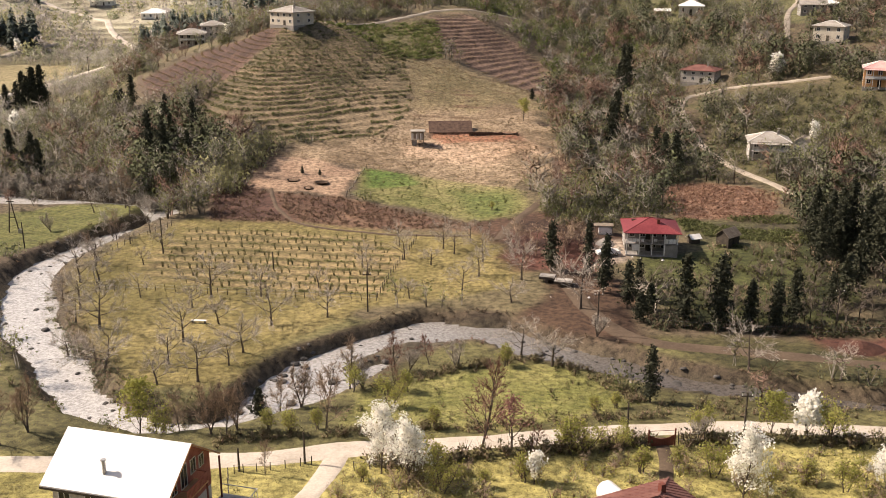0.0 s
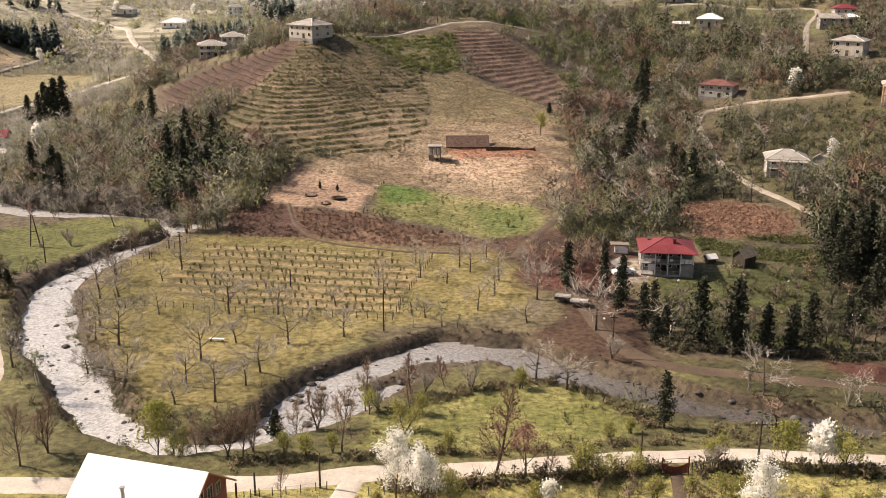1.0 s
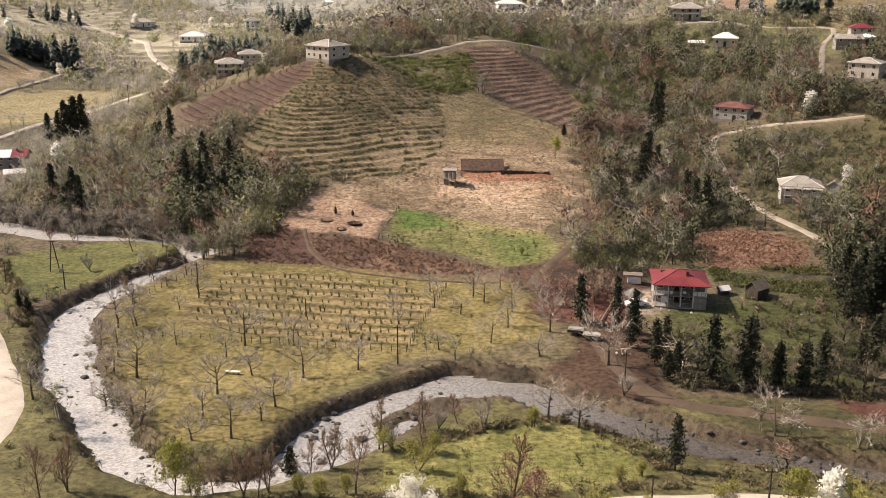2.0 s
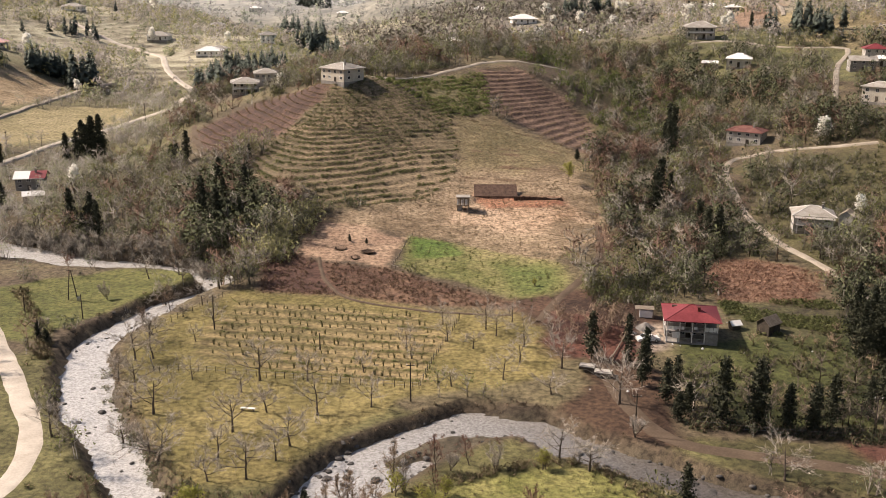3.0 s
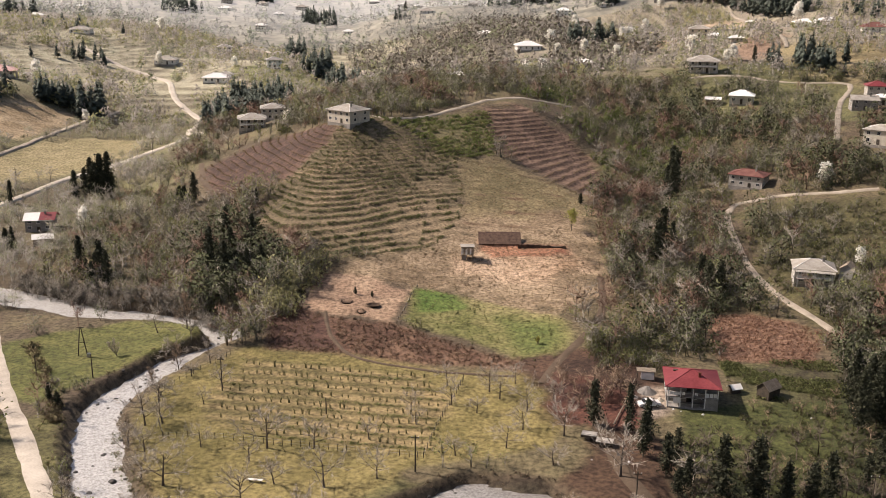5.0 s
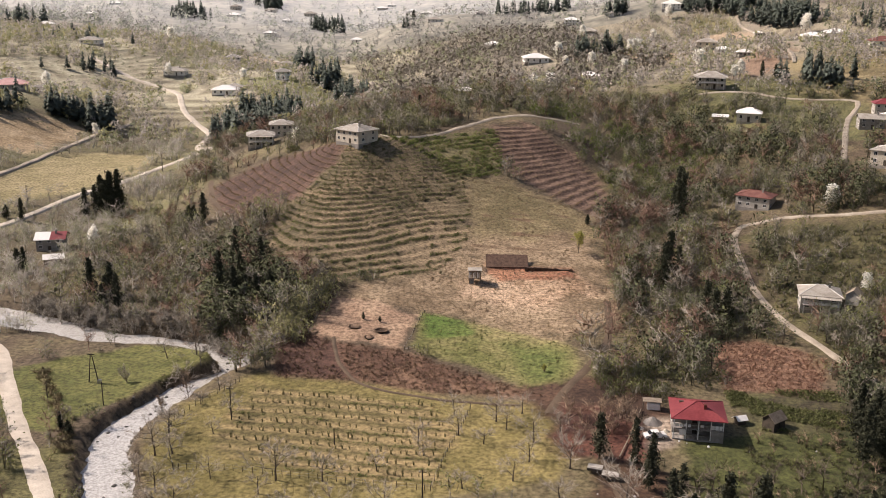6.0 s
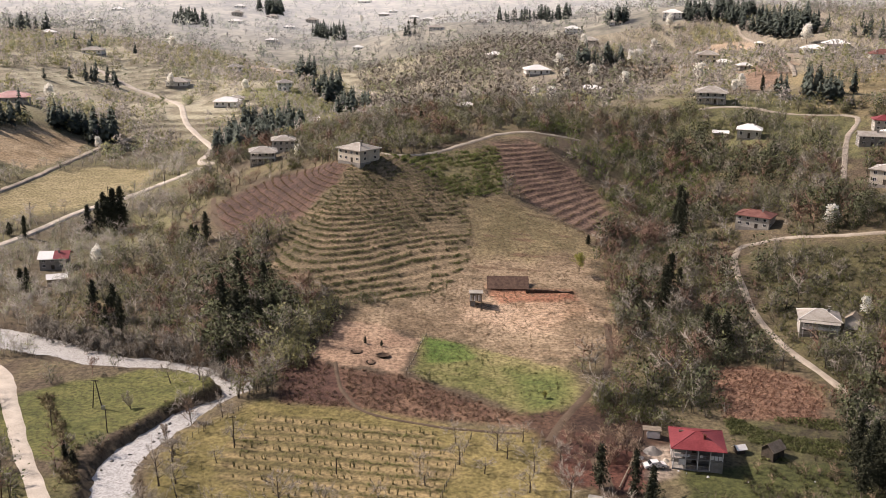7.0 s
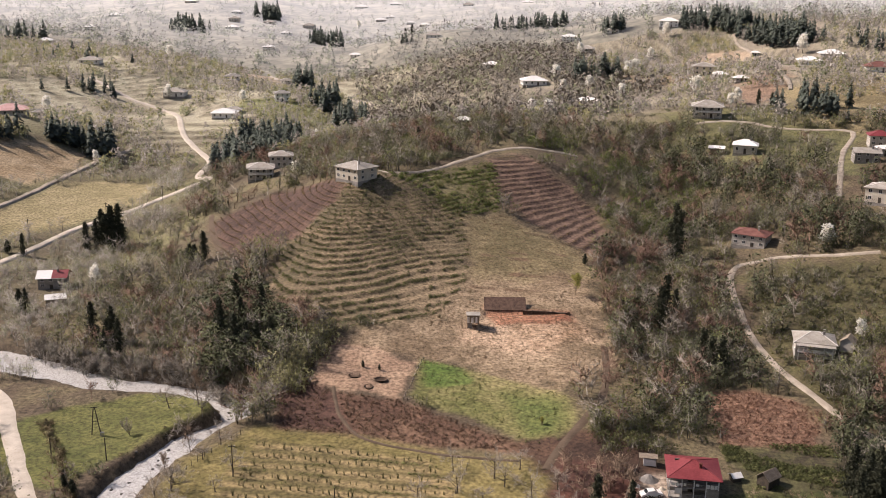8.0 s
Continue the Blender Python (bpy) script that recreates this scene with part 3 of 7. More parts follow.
    lay([(25, 172), (32, 171), (33, 163), (29, 159), (24, 162)], (0.20, 0.155, 0.12), (0.36, 0.30, 0.245), 1.0)
    lay(RED_SOIL, (0.052, 0.028, 0.022), (0.13, 0.058, 0.042), 0.8)
    lay([(17, 156), (30, 152), (30, 128), (22, 124), (12, 136), (17, 146)], (0.045, 0.027, 0.019), (0.092, 0.056, 0.036), 1.5)
    lay([(32, 130), (60, 124), (90, 122), (90, 112), (60, 111), (36, 119)], (0.046, 0.046, 0.02), (0.098, 0.085, 0.04), 1.5, 2.5)
    lay([(52, 129), (70, 127), (70, 121), (54, 123)], (0.07, 0.03, 0.023), (0.115, 0.052, 0.038), 1.5)
    lay([(70, 190), (69, 250), (74, 282), (112, 278), (150, 250), (130, 190)], (0.056, 0.048, 0.027), (0.108, 0.098, 0.046), 3, 3)
    lay([(75, 375), (130, 345), (150, 410), (140, 460), (70, 455)], (0.085, 0.085, 0.04), (0.19, 0.18, 0.085), 4, 5)
    lay(VALLEY_FIELD, (0.22, 0.19, 0.095), (0.34, 0.285, 0.165), 2.0)
    lay(VALLEY_TERRACE, (0.26, 0.19, 0.11), (0.42, 0.33, 0.22), 2.0)
    lay([(-267, 944), (-259, 1025), (-197, 916), (-180, 792), (-210, 781)], (0.36, 0.28, 0.20), (0.52, 0.43, 0.33), 8.0, 8)
    lay([(145, 825), (162, 862), (188, 839), (186, 775), (169, 800)], (0.13, 0.13, 0.06), (0.24, 0.21, 0.11), 5.0, 4)
    lay([(128, 740), (156, 805), (182, 789), (185, 745), (172, 726), (144, 724)], (0.35, 0.265, 0.19), (0.50, 0.40, 0.295), 5.0, 4)
    lay([(113, 497), (131, 530), (152, 545), (147, 515), (137, 482), (117, 464)], (0.17, 0.115, 0.085), (0.30, 0.21, 0.15), 5.0, 5)
    lay([(139, 489), (195, 520), (215, 480), (180, 425), (150, 418), (127, 433)], (0.18, 0.145, 0.08), (0.32, 0.265, 0.15), 6.0, 6)
    lay([(72, 640), (105, 640), (125, 600), (110, 545), (75, 560)], (0.19, 0.135, 0.09), (0.33, 0.26, 0.17), 6.0, 6)
    lay([(-166, 576), (-164, 607), (-128, 625), (-91, 581), (-94, 557), (-126, 552)], (0.16, 0.17, 0.07), (0.27, 0.27, 0.125), 5.0, 4)
    d = beside(x, y, RIVER)
    # river banks: brown earth with the shade of the bank face painted in
    k = (ease(3.0, 0.8, d) * ease(0.6, -0.2, GZ))[..., None]
    out = out * (1 - k) + k * (c(0.05, 0.037, 0.026) + (0.5 + 0.35 * n3[..., None] + 0.4 * n2[..., None]) * c(0.07, 0.054, 0.036))
    k = (ease(0.7, -0.3, d))[..., None]
    out = out * (1 - k) + k * (c(0.06, 0.05, 0.035) + (0.5 + 0.5 * n3[..., None]) * c(0.075, 0.062, 0.043))
    return out


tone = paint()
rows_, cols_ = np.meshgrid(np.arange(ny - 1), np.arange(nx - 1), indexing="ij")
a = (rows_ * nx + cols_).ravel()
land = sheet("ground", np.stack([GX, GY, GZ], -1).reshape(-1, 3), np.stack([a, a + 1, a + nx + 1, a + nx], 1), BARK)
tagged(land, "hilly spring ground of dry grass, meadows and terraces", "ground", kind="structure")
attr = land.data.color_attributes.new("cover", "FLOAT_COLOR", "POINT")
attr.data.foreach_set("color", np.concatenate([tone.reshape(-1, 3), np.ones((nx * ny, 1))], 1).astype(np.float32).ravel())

earth = surface("open_ground", ((0.38, 0.36, 0.33), (1.6, 1.56, 1.5)), 1.2, bump=1.0, fine=5, spread=0.24)
tr = earth.node_tree
col = tr.nodes.new("ShaderNodeAttribute")
col.attribute_name = "cover"
times = tr.nodes.new("ShaderNodeMix")
times.data_type, times.blend_type = "RGBA", "MULTIPLY"
times.inputs["Factor"].default_value = 1.0
mixed = [n for n in tr.nodes if n.type == "MIX" and n is not times][0]
link(tr, col.outputs["Color"], times.inputs["A"])
link(tr, mixed.outputs["Result"], times.inputs["B"])
link(tr, times.outputs["Result"], tr.nodes["Principled BSDF"].inputs["Base Color"])
land.data.materials[0] = earth

# ---- water ----
course = smooth_line(RIVER, 1.5)
river_line, river_w = course[:, :2], course[:, 2]
# pale tones carry the bright sky reflection in the base colour
water_mat = surface("shallow_river", ((0.27, 0.255, 0.23), (0.68, 0.655, 0.62)), 2.6, rough=0.22, bump=0.45, fine=5, gloss=0.7, spread=0.26)
wt = water_mat.node_tree
wpos, wsep, wmap, wmix = [wt.nodes.new("ShaderNode" + k) for k in ("NewGeometry", "SeparateXYZ", "MapRange", "Mix")]
wmix.data_type, wmix.blend_type = "RGBA", "MULTIPLY"
link(wt, wpos.outputs["Position"], wsep.inputs[0])
link(wt, wsep.outputs["X"], wmap.inputs["Value"])
wmap.inputs["From Min"].default_value, wmap.inputs["From Max"].default_value = -30.0, 26.0
wmix.inputs["B"].default_value = (0.22, 0.20, 0.185, 1)      # darker below the bend: reflected hillside painted into the water's colour
wold = wt.nodes["Principled BSDF"].inputs["Base Color"].links[0].from_socket
link(wt, wmap.outputs[0], wmix.inputs["Factor"])
link(wt, wold, wmix.inputs["A"])
link(wt, wmix.outputs["Result"], wt.nodes["Principled BSDF"].inputs["Base Color"])


def strip(name, line, half, across, lift, material, label, category, level=None):
    t = np.gradient(line, axis=0)
    t /= np.linalg.norm(t, axis=1, keepdims=True)
    side = np.stack([t[:, 1], -t[:, 0]], 1)
    s = np.linspace(-1, 1, across)
    half = np.broadcast_to(half, (len(line),)) * (1 + 0.12 * rough_noise(line[:, 0], line[:, 1], 5, 21))
    p = line[:, None] + side[:, None] * (s[None, :, None] * half[:, None, None])
    z = ground(p[..., 0], p[..., 1]) + lift if level is None else np.full(p.shape[:2], level)
    if level is None:
        z = 0.5 * z + 0.5 * z.mean(1, keepdims=True)
        z[:, [0, -1]] -= lift * 1.6
    v = np.concatenate([p, z[..., None]], -1).reshape(-1, 3)
    i, j = np.meshgrid(np.arange(len(line) - 1), np.arange(across - 1), indexing="ij")
    a = (i * across + j).ravel()
    ob = sheet(name, v, np.stack([a, a + 1, a + across + 1, a + across], 1), material)
    return tagged(ob, label, category, kind="structure")


strip("water", river_line, river_w + 1.6, 11, 0, water_mat, "shallow stony river glinting in the sun", "river", WATER)
for n, (pts, w) in LINES.items():
    far = pts[:, 1].mean() > 400
    if n in ROADS:
        strip(n, pts, w, 7, 0.5 if far else 0.25 if pts[:, 1].mean() > 180 else 0.09, DIRT_ROAD if pts[:, 1].mean() < 180 or n in ("road_valley", "road_far", "road_far_turn", "road_bridge") else HILL_ROAD, "pale unpaved gravel road with worn edges", "road")
    else:
        strip(n, pts, w, 5, 0.12, TRACK, "brown rutted dirt track", "track")

# ---- the far hills, paled by a glow that stands in for haze ----
r0 = np.where(gy > 860)[0][0]
fx, fy, fz = GX[r0:], GY[r0:], GZ[r0:] - 0.6 + 1.3 * ease(860, 900, GY[r0:])
fr, fc = np.meshgrid(np.arange(fx.shape[0] - 1), np.arange(nx - 1), indexing="ij")
fa = (fr * nx + fc).ravel()
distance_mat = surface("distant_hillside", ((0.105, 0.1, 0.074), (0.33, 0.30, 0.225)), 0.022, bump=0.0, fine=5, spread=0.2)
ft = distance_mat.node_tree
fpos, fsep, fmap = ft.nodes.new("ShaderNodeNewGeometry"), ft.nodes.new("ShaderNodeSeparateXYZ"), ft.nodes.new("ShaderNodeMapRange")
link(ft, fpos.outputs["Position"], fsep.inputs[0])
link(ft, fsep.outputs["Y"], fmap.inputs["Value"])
# emission grows with y to imitate haze; the hills give off no light
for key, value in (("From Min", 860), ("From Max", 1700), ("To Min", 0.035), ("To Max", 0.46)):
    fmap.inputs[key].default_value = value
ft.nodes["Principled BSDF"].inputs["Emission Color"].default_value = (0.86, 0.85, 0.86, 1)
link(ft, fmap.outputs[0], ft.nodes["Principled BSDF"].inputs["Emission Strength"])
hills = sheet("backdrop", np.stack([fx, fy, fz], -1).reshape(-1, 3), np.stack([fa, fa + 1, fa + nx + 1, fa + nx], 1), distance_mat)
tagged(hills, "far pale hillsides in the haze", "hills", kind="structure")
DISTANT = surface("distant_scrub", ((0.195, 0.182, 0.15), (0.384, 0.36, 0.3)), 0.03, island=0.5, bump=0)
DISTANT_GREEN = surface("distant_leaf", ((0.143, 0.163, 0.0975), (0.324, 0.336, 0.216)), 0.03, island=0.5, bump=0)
# scrub and leaves for the middle slopes, haze put into their colours as paler tones
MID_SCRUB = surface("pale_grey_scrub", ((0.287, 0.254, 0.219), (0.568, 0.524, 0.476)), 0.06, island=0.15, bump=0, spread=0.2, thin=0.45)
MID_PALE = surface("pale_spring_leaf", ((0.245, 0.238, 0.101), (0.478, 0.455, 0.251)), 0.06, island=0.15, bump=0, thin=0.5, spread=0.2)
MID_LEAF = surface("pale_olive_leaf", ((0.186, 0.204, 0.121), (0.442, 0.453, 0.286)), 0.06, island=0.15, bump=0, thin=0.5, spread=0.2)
# farthest trees get the same added glow in place of haze
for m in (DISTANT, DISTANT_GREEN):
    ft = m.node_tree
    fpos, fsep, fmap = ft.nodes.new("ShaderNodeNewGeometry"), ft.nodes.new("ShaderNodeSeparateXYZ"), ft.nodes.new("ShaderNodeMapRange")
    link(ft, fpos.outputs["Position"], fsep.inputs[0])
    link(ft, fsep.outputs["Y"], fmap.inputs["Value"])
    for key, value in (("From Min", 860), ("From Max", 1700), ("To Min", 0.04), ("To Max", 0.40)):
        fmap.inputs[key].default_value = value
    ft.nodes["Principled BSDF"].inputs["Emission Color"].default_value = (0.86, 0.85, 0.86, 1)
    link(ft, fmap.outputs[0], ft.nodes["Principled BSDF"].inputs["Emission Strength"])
SCRUB_PALE = surface("pale_scrub", ((0.196, 0.169, 0.137), (0.397, 0.355, 0.297)), 0.2, island=0.15, spread=0.2)
SCRUB_RED = surface("russet_scrub", ((0.123, 0.0723, 0.0535), (0.29, 0.184, 0.136)), 0.2, island=0.15, spread=0.2)
LEAF_OLIVE = surface("light_olive_leaf", ((0.122, 0.137, 0.0476), (0.289, 0.299, 0.116)), 0.2, island=0.15, spread=0.2, thin=0.35)
EVERGREEN = surface("evergreen_leaf", ((0.039, 0.0495, 0.027), (0.13, 0.137, 0.0676)), 0.2, island=0.15, spread=0.2)
HAZEL_TWIG = surface("hazel_twig", ((0.115, 0.105, 0.045), (0.25, 0.225, 0.105)), 0.5, island=0.4)
LEAF_GREY = surface("grey_olive_leaf", ((0.103, 0.112, 0.0629), (0.253, 0.264, 0.145)), 0.2, island=0.15, spread=0.2, thin=0.35)
LEAF_FRESH = surface("fresh_green_leaf", ((0.09, 0.117, 0.033), (0.227, 0.26, 0.0858)), 0.2, island=0.15, spread=0.2, thin=0.4)
# lighter copy of the needle colour, haze mixed into the base tones
FAR_NEEDLE = surface("hazy_needle", ((0.0665, 0.084, 0.0692), (0.132, 0.149, 0.117)), 1.0, island=0.7, bump=0)

# ---- plants ----
def bent(rng, p, way, length, pieces, wander, lift):
    """Points of a wandering limb."""
    out, way = [Vector(p)], Vector(way).normalized()
    for _ in range(pieces):
        way = (way + Vector((rng.gauss(0, wander), rng.gauss(0, wander), rng.gauss(0, wander) + lift))).normalized()
        out.append(out[-1] + way * length / pieces)
    return out


def grow(seed, height, bole, limbs, angle, spread, twigs, girth, lift=0.12, stems=1):
    """A bare tree: the trunk and limbs, the fine wood, and the places of its tips."""
    rng = random.Random(seed)
    wood, fine, tips = Shape(), Shape(), []
    for s in range(stems):
        lean = Vector((rng.gauss(0, 0.10), rng.gauss(0, 0.10), 1)) if stems == 1 else Vector((rng.gauss(0, 0.3), rng.gauss(0, 0.3), 1))
        foot = Vector((rng.gauss(0, 0.15), rng.gauss(0, 0.15), -0.25)) if stems > 1 else Vector((0, 0, -0.25))
        axis_ = bent(rng, foot, lean, height * 0.86, 6, 0.09, 0.05)
        for i, (a, b) in enumerate(zip(axis_, axis_[1:])):
            f, g = 1 - i / 6, 1 - (i + 1) / 6
            wood.tube(a, b, girth * (0.18 + 0.82 * f) * (1.25 if i == 0 else 1), girth * (0.18 + 0.82 * g), 6)
        for k in range(limbs):
            t = bole + (1 - bole) * (k + rng.random()) / limbs * 0.92
            at = axis_[min(int(t * 6), 5)].lerp(axis_[min(int(t * 6), 5) + 1], t * 6 % 1)
            turn = k * 2.4 + rng.uniform(-0.5, 0.5) + s
            up = math.radians(angle + rng.uniform(-12, 12) + 20 * t)
            way = Vector((math.cos(turn) * math.cos(up), math.sin(turn) * math.cos(up), math.sin(up)))
            reach = spread * (1.15 - 0.75 * (t - bole) / (1.01 - bole)) * rng.uniform(0.75, 1.15)
            limb = bent(rng, at, way, reach, 3, 0.16, lift)
            r = girth * 0.42 * (1.1 - 0.6 * t)
            for i, (a, b) in enumerate(zip(limb, limb[1:])):
                wood.tube(a, b, r * (1 - 0.28 * i), r * (1 - 0.28 * (i + 1)), 4)
            for j in range(4):
                u = 0.3 + 0.7 * (j + rng.random()) / 4
                p = limb[min(int(u * 3), 2)].lerp(limb[min(int(u * 3), 2) + 1], u * 3 % 1)
                w2 = (way + Vector((rng.gauss(0, 0.65), rng.gauss(0, 0.65), rng.gauss(0.15, 0.45)))).normalized()
                branch = bent(rng, p, w2, reach * rng.uniform(0.35, 0.6), 2, 0.22, lift)
                fine.tube(branch[0], branch[1], r * 0.42, r * 0.30, 3).tube(branch[1], branch[2], r * 0.30, r * 0.16, 3)
                tips.append(branch[2])
                for _ in range(twigs):
                    q = branch[0].lerp(branch[2], rng.uniform(0.2, 1.0))
                    w3 = (w2 + Vector((rng.gauss(0, 0.8), rng.gauss(0, 0.8), rng.gauss(0.25, 0.6)))).normalized()
                    e = q + w3 * reach * rng.uniform(0.18, 0.42)
                    m = q.lerp(e, 0.5) + Vector((rng.gauss(0, 0.08), rng.gauss(0, 0.08), rng.gauss(0, 0.08))) * reach * 0.5
                    fine.blade(q, m, max(0.03, r * 0.28), rng).blade(q.lerp(m, 0.8), e, max(0.026, r * 0.22), rng)
                    tips.append(e)
    return wood, fine, tips


def leafed(tips, seed, count, size, scatter):
    rng = random.Random(seed)
    s = Shape()
    for _ in range(count):
        p = rng.choice(tips)
        s.leaf(p + Vector((rng.gauss(0, scatter), rng.gauss(0, scatter), rng.gauss(0, scatter))), size * rng.uniform(0.6, 1.3), rng)
    return s


def conifer_crown(seed, height, width, whorls, arms):
    """Tiers of drooping boughs, each a few ragged sprays of needles."""
    rng = random.Random(seed)
    s = Shape()
    for i in range(whorls):
        f = (i + rng.random()) / whorls
        z = height * (0.14 + 0.85 * f)
        full = width * (1 - f) ** 0.62 * (0.5 + 0.5 * min(1, f * 4)) + 0.15
        for k in range(arms):
            if rng.random() < 0.16:
                continue
            t = math.tau * (k + rng.random()) / arms
            r = full * rng.uniform(0.45, 1.2)
            way = Vector((math.cos(t), math.sin(t), rng.uniform(-0.35, 0.25)))
            root_ = Vector((0, 0, z))
            for j in range(5):
                p = root_ + way * r * (0.15 + 0.2 * j) + Vector((rng.gauss(0, 0.16), rng.gauss(0, 0.16), rng.gauss(0, 0.2) - 0.05 * j))
                s.flake(p, (0.24 + 0.07 * width) * (1.05 - 0.07 * j) * rng.uniform(0.6, 1.15), rng)
                s.flake(p + Vector((rng.gauss(0, 0.2), rng.gauss(0, 0.2), rng.gauss(0, 0.2))), (0.2 + 0.05 * width) * rng.uniform(0.6, 1.1), rng)
            s.sliver(root_, root_ + way * r * 0.9, 0.035)
    return s


def tree_kind(name, label, category, wood, crown, bark, crown_mat, extra=None, extra_mat=None, extra_name=""):
    """One tree to copy: trunk, crown and, where it has them, leaves or blossom."""
    ob = root(name, pose(0, 0, -500), label, category)
    part("trunk", wood, bark, ob)
    part("crown", crown, crown_mat, ob)
    if extra:
        part(extra_name, extra, extra_mat, ob)
    return ob


walnuts = []
for i, (h, sp) in enumerate(((5.4, 3.9), (6.0, 4.2), (4.8, 3.4), (5.6, 4.0), (5.1, 3.6))):
    w, f, tips = grow(10 + i, h, 0.30, 9, 15, sp, 12, 0.19, 0.07)
    walnuts.append(tree_kind("walnut_tree", "bare spreading walnut tree with pale twigs on dry grass", "tree", w, f, BARK, TWIG_PALE))
uprights = []
for i, (h, mat, word) in enumerate(((9.0, TWIG_BROWN, "brown"), (7.5, TWIG_BROWN, "brown"), (8.5, TWIG_RED, "reddish"), (6.5, TWIG_PALE, "pale grey"))):
    w, f, tips = grow(30 + i, h, 0.12, 15, 50, h * 0.30, 12, 0.12, 0.22, stems=1 + i % 2)
    uprights.append(tree_kind("alder_tree", "tall slender bare tree with %s twigs near the river" % word, "tree", w, f, BARK, mat))
greens = []
for i, (h, n, sz) in enumerate(((6.2, 1500, 0.14), (4.6, 1100, 0.13), (3.2, 700, 0.12))):
    w, f, tips = grow(50 + i, h, 0.14, 10, 42, h * 0.33, 5, 0.09, 0.15, stems=1 + i)
    greens.append(tree_kind("willow_tree", "young tree with fresh yellow-green leaves", "tree", w, f, BARK, TWIG_BROWN, leafed(tips, 60 + i, n, sz, 0.22), LEAF, "leaves"))
blossoms = []
for i, (h, n) in enumerate(((8.4, 4200), (7.2, 3600), (5.5, 1000))):
    w, f, tips = grow(70 + i, h, 0.10, 18, 46, h * 0.36, 7, 0.11, 0.2)
    blossoms.append(tree_kind("blossoming_tree", "pear tree covered in white spring blossom", "tree", w, f, BARK, TWIG_PALE, leafed(tips, 80 + i, n, 0.13 if i < 2 else 0.27, 0.2), BLOSSOM, "blossom"))
w, f, tips = grow(91, 5.6, 0.2, 10, 45, 1.9, 6, 0.12)
pink_tree = tree_kind("plum_tree", "plum tree with dull pink buds beside the road", "tree", w, f, BARK, TWIG_RED, leafed(tips, 92, 900, 0.10, 0.2), PINK, "blossom")
conifers = []
for i, (h, wd) in enumerate(((8.5, 2.0), (12.5, 3.1), (7.0, 1.5), (9.5, 1.5), (6.0, 2.0))):
    trunk = Shape().tube((0, 0, -0.4), (0, 0, h * 0.9), 0.16, 0.03, 6)
    conifers.append(tree_kind("conifer_tree", "dark green narrow conifer with drooping boughs", "conifer", trunk, conifer_crown(100 + i, h, wd, 24, 6 + 3 * (i == 1)), BARK, NEEDLE))


PLANTED = set()


def plant(kinds, places, group, seed, low=0.85, high=1.15):
    rng = random.Random(seed)
    for i, (x, y, *size) in enumerate(places):
        k = size[0] if size else 1.0
        pick = kinds[size[1]] if len(size) > 1 else rng.choice(kinds)
        spot = pose(x, y, z_at(x, y), 0, 0, rng.uniform(0, 360))
        if pick in PLANTED:
            t = copy_thing(pick, spot)
        else:
            PLANTED.add(pick)
            t = pick
            t.matrix_basis = spot
        s = k * rng.uniform(low, high)
        t.scale = (s, s, s * rng.uniform(0.92, 1.1))
        tagged(t, group=group)


plant(walnuts, [(-49.9, 131.2, 1.1), (-44.5, 117, 1.15), (-47.8, 144, 0.7), (-55.4, 138.6, 0.9), (-38.6, 139.7, 0.8), (-33, 133.1), (-36.5, 126.2, 0.9), (-36.5, 118.4, 0.9), (-31.1, 112.5, 0.95),
                (-36, 111.6, 0.8), (-27.4, 122.8, 0.85), (-25.2, 132.9, 0.9), (-28.9, 145), (-36.8, 144.7, 1.1), (-28.4, 118.1, 0.7), (-17.4, 136.3, 0.9), (-5.3, 144.8, 0.7), (3.1, 147.6, 0.8)], "walnut trees in the meadow", 1)
plant(walnuts, [(10.7, 142.1, 0.8), (-2.1, 160.2, 0.8), (-59.8, 151.1), (-60.3, 159.9), (-50.5, 167.1, 0.8), (-20.2, 149.1, 0.7), (10.6, 121.2), (14.5, 118, 1.05), (-12.7, 155.3, 0.7), (0.1, 168.9, 0.8), (-6.9, 163.3, 0.7),
                (40.4, 117.6, 1.0), (51.1, 114, 0.9), (-61.6, 122.4, 1.1), (21, 139, 1.25), (2, 166, 0.9), (7, 161, 0.8), (13, 152, 0.9), (-66, 185.5, 1.0), (-58, 199, 1.2), (-52, 195, 1.1), (-73, 196, 0.9)], "walnut trees by the river", 2)
plant(walnuts, [(-61, 163, 0.8), (-58, 172, 0.7), (-56, 178, 0.7), (-60.5, 145, 0.9), (-57, 152, 0.8), (-52, 160, 0.6), (-54, 133, 0.9), (-52.5, 125.5, 0.9), (-47, 121, 0.8), (-14, 160, 0.6), (6, 154, 0.7), (-8, 171, 0.7), (5, 172, 0.8), (12, 165, 0.8)], "walnut trees by the river", 2)
plant(uprights, [(-19.5, 104.5, 0.8, 0), (-17, 104.5, 0.9, 1), (-12.9, 96.5, 1.0, 0), (-11.6, 110.4, 0.8, 0), (-9.8, 110.4, 0.75, 3), (-22.6, 96.5, 0.8, 1), (-25.5, 95.5, 0.85, 1), (-23.6, 95, 0.7, 0), (-4.4, 117.1, 0.6, 3), (-6.3, 117, 0.7, 2),
                 (1.8, 117.1, 0.7, 3), (3.9, 91, 1.3, 2), (-47, 92, 1.1, 0), (-45, 95, 0.9, 1), (-29, 96, 0.6, 0), (27.2, 94.3, 0.6, 3)], "bare trees by the river", 3, 0.92, 1.08)
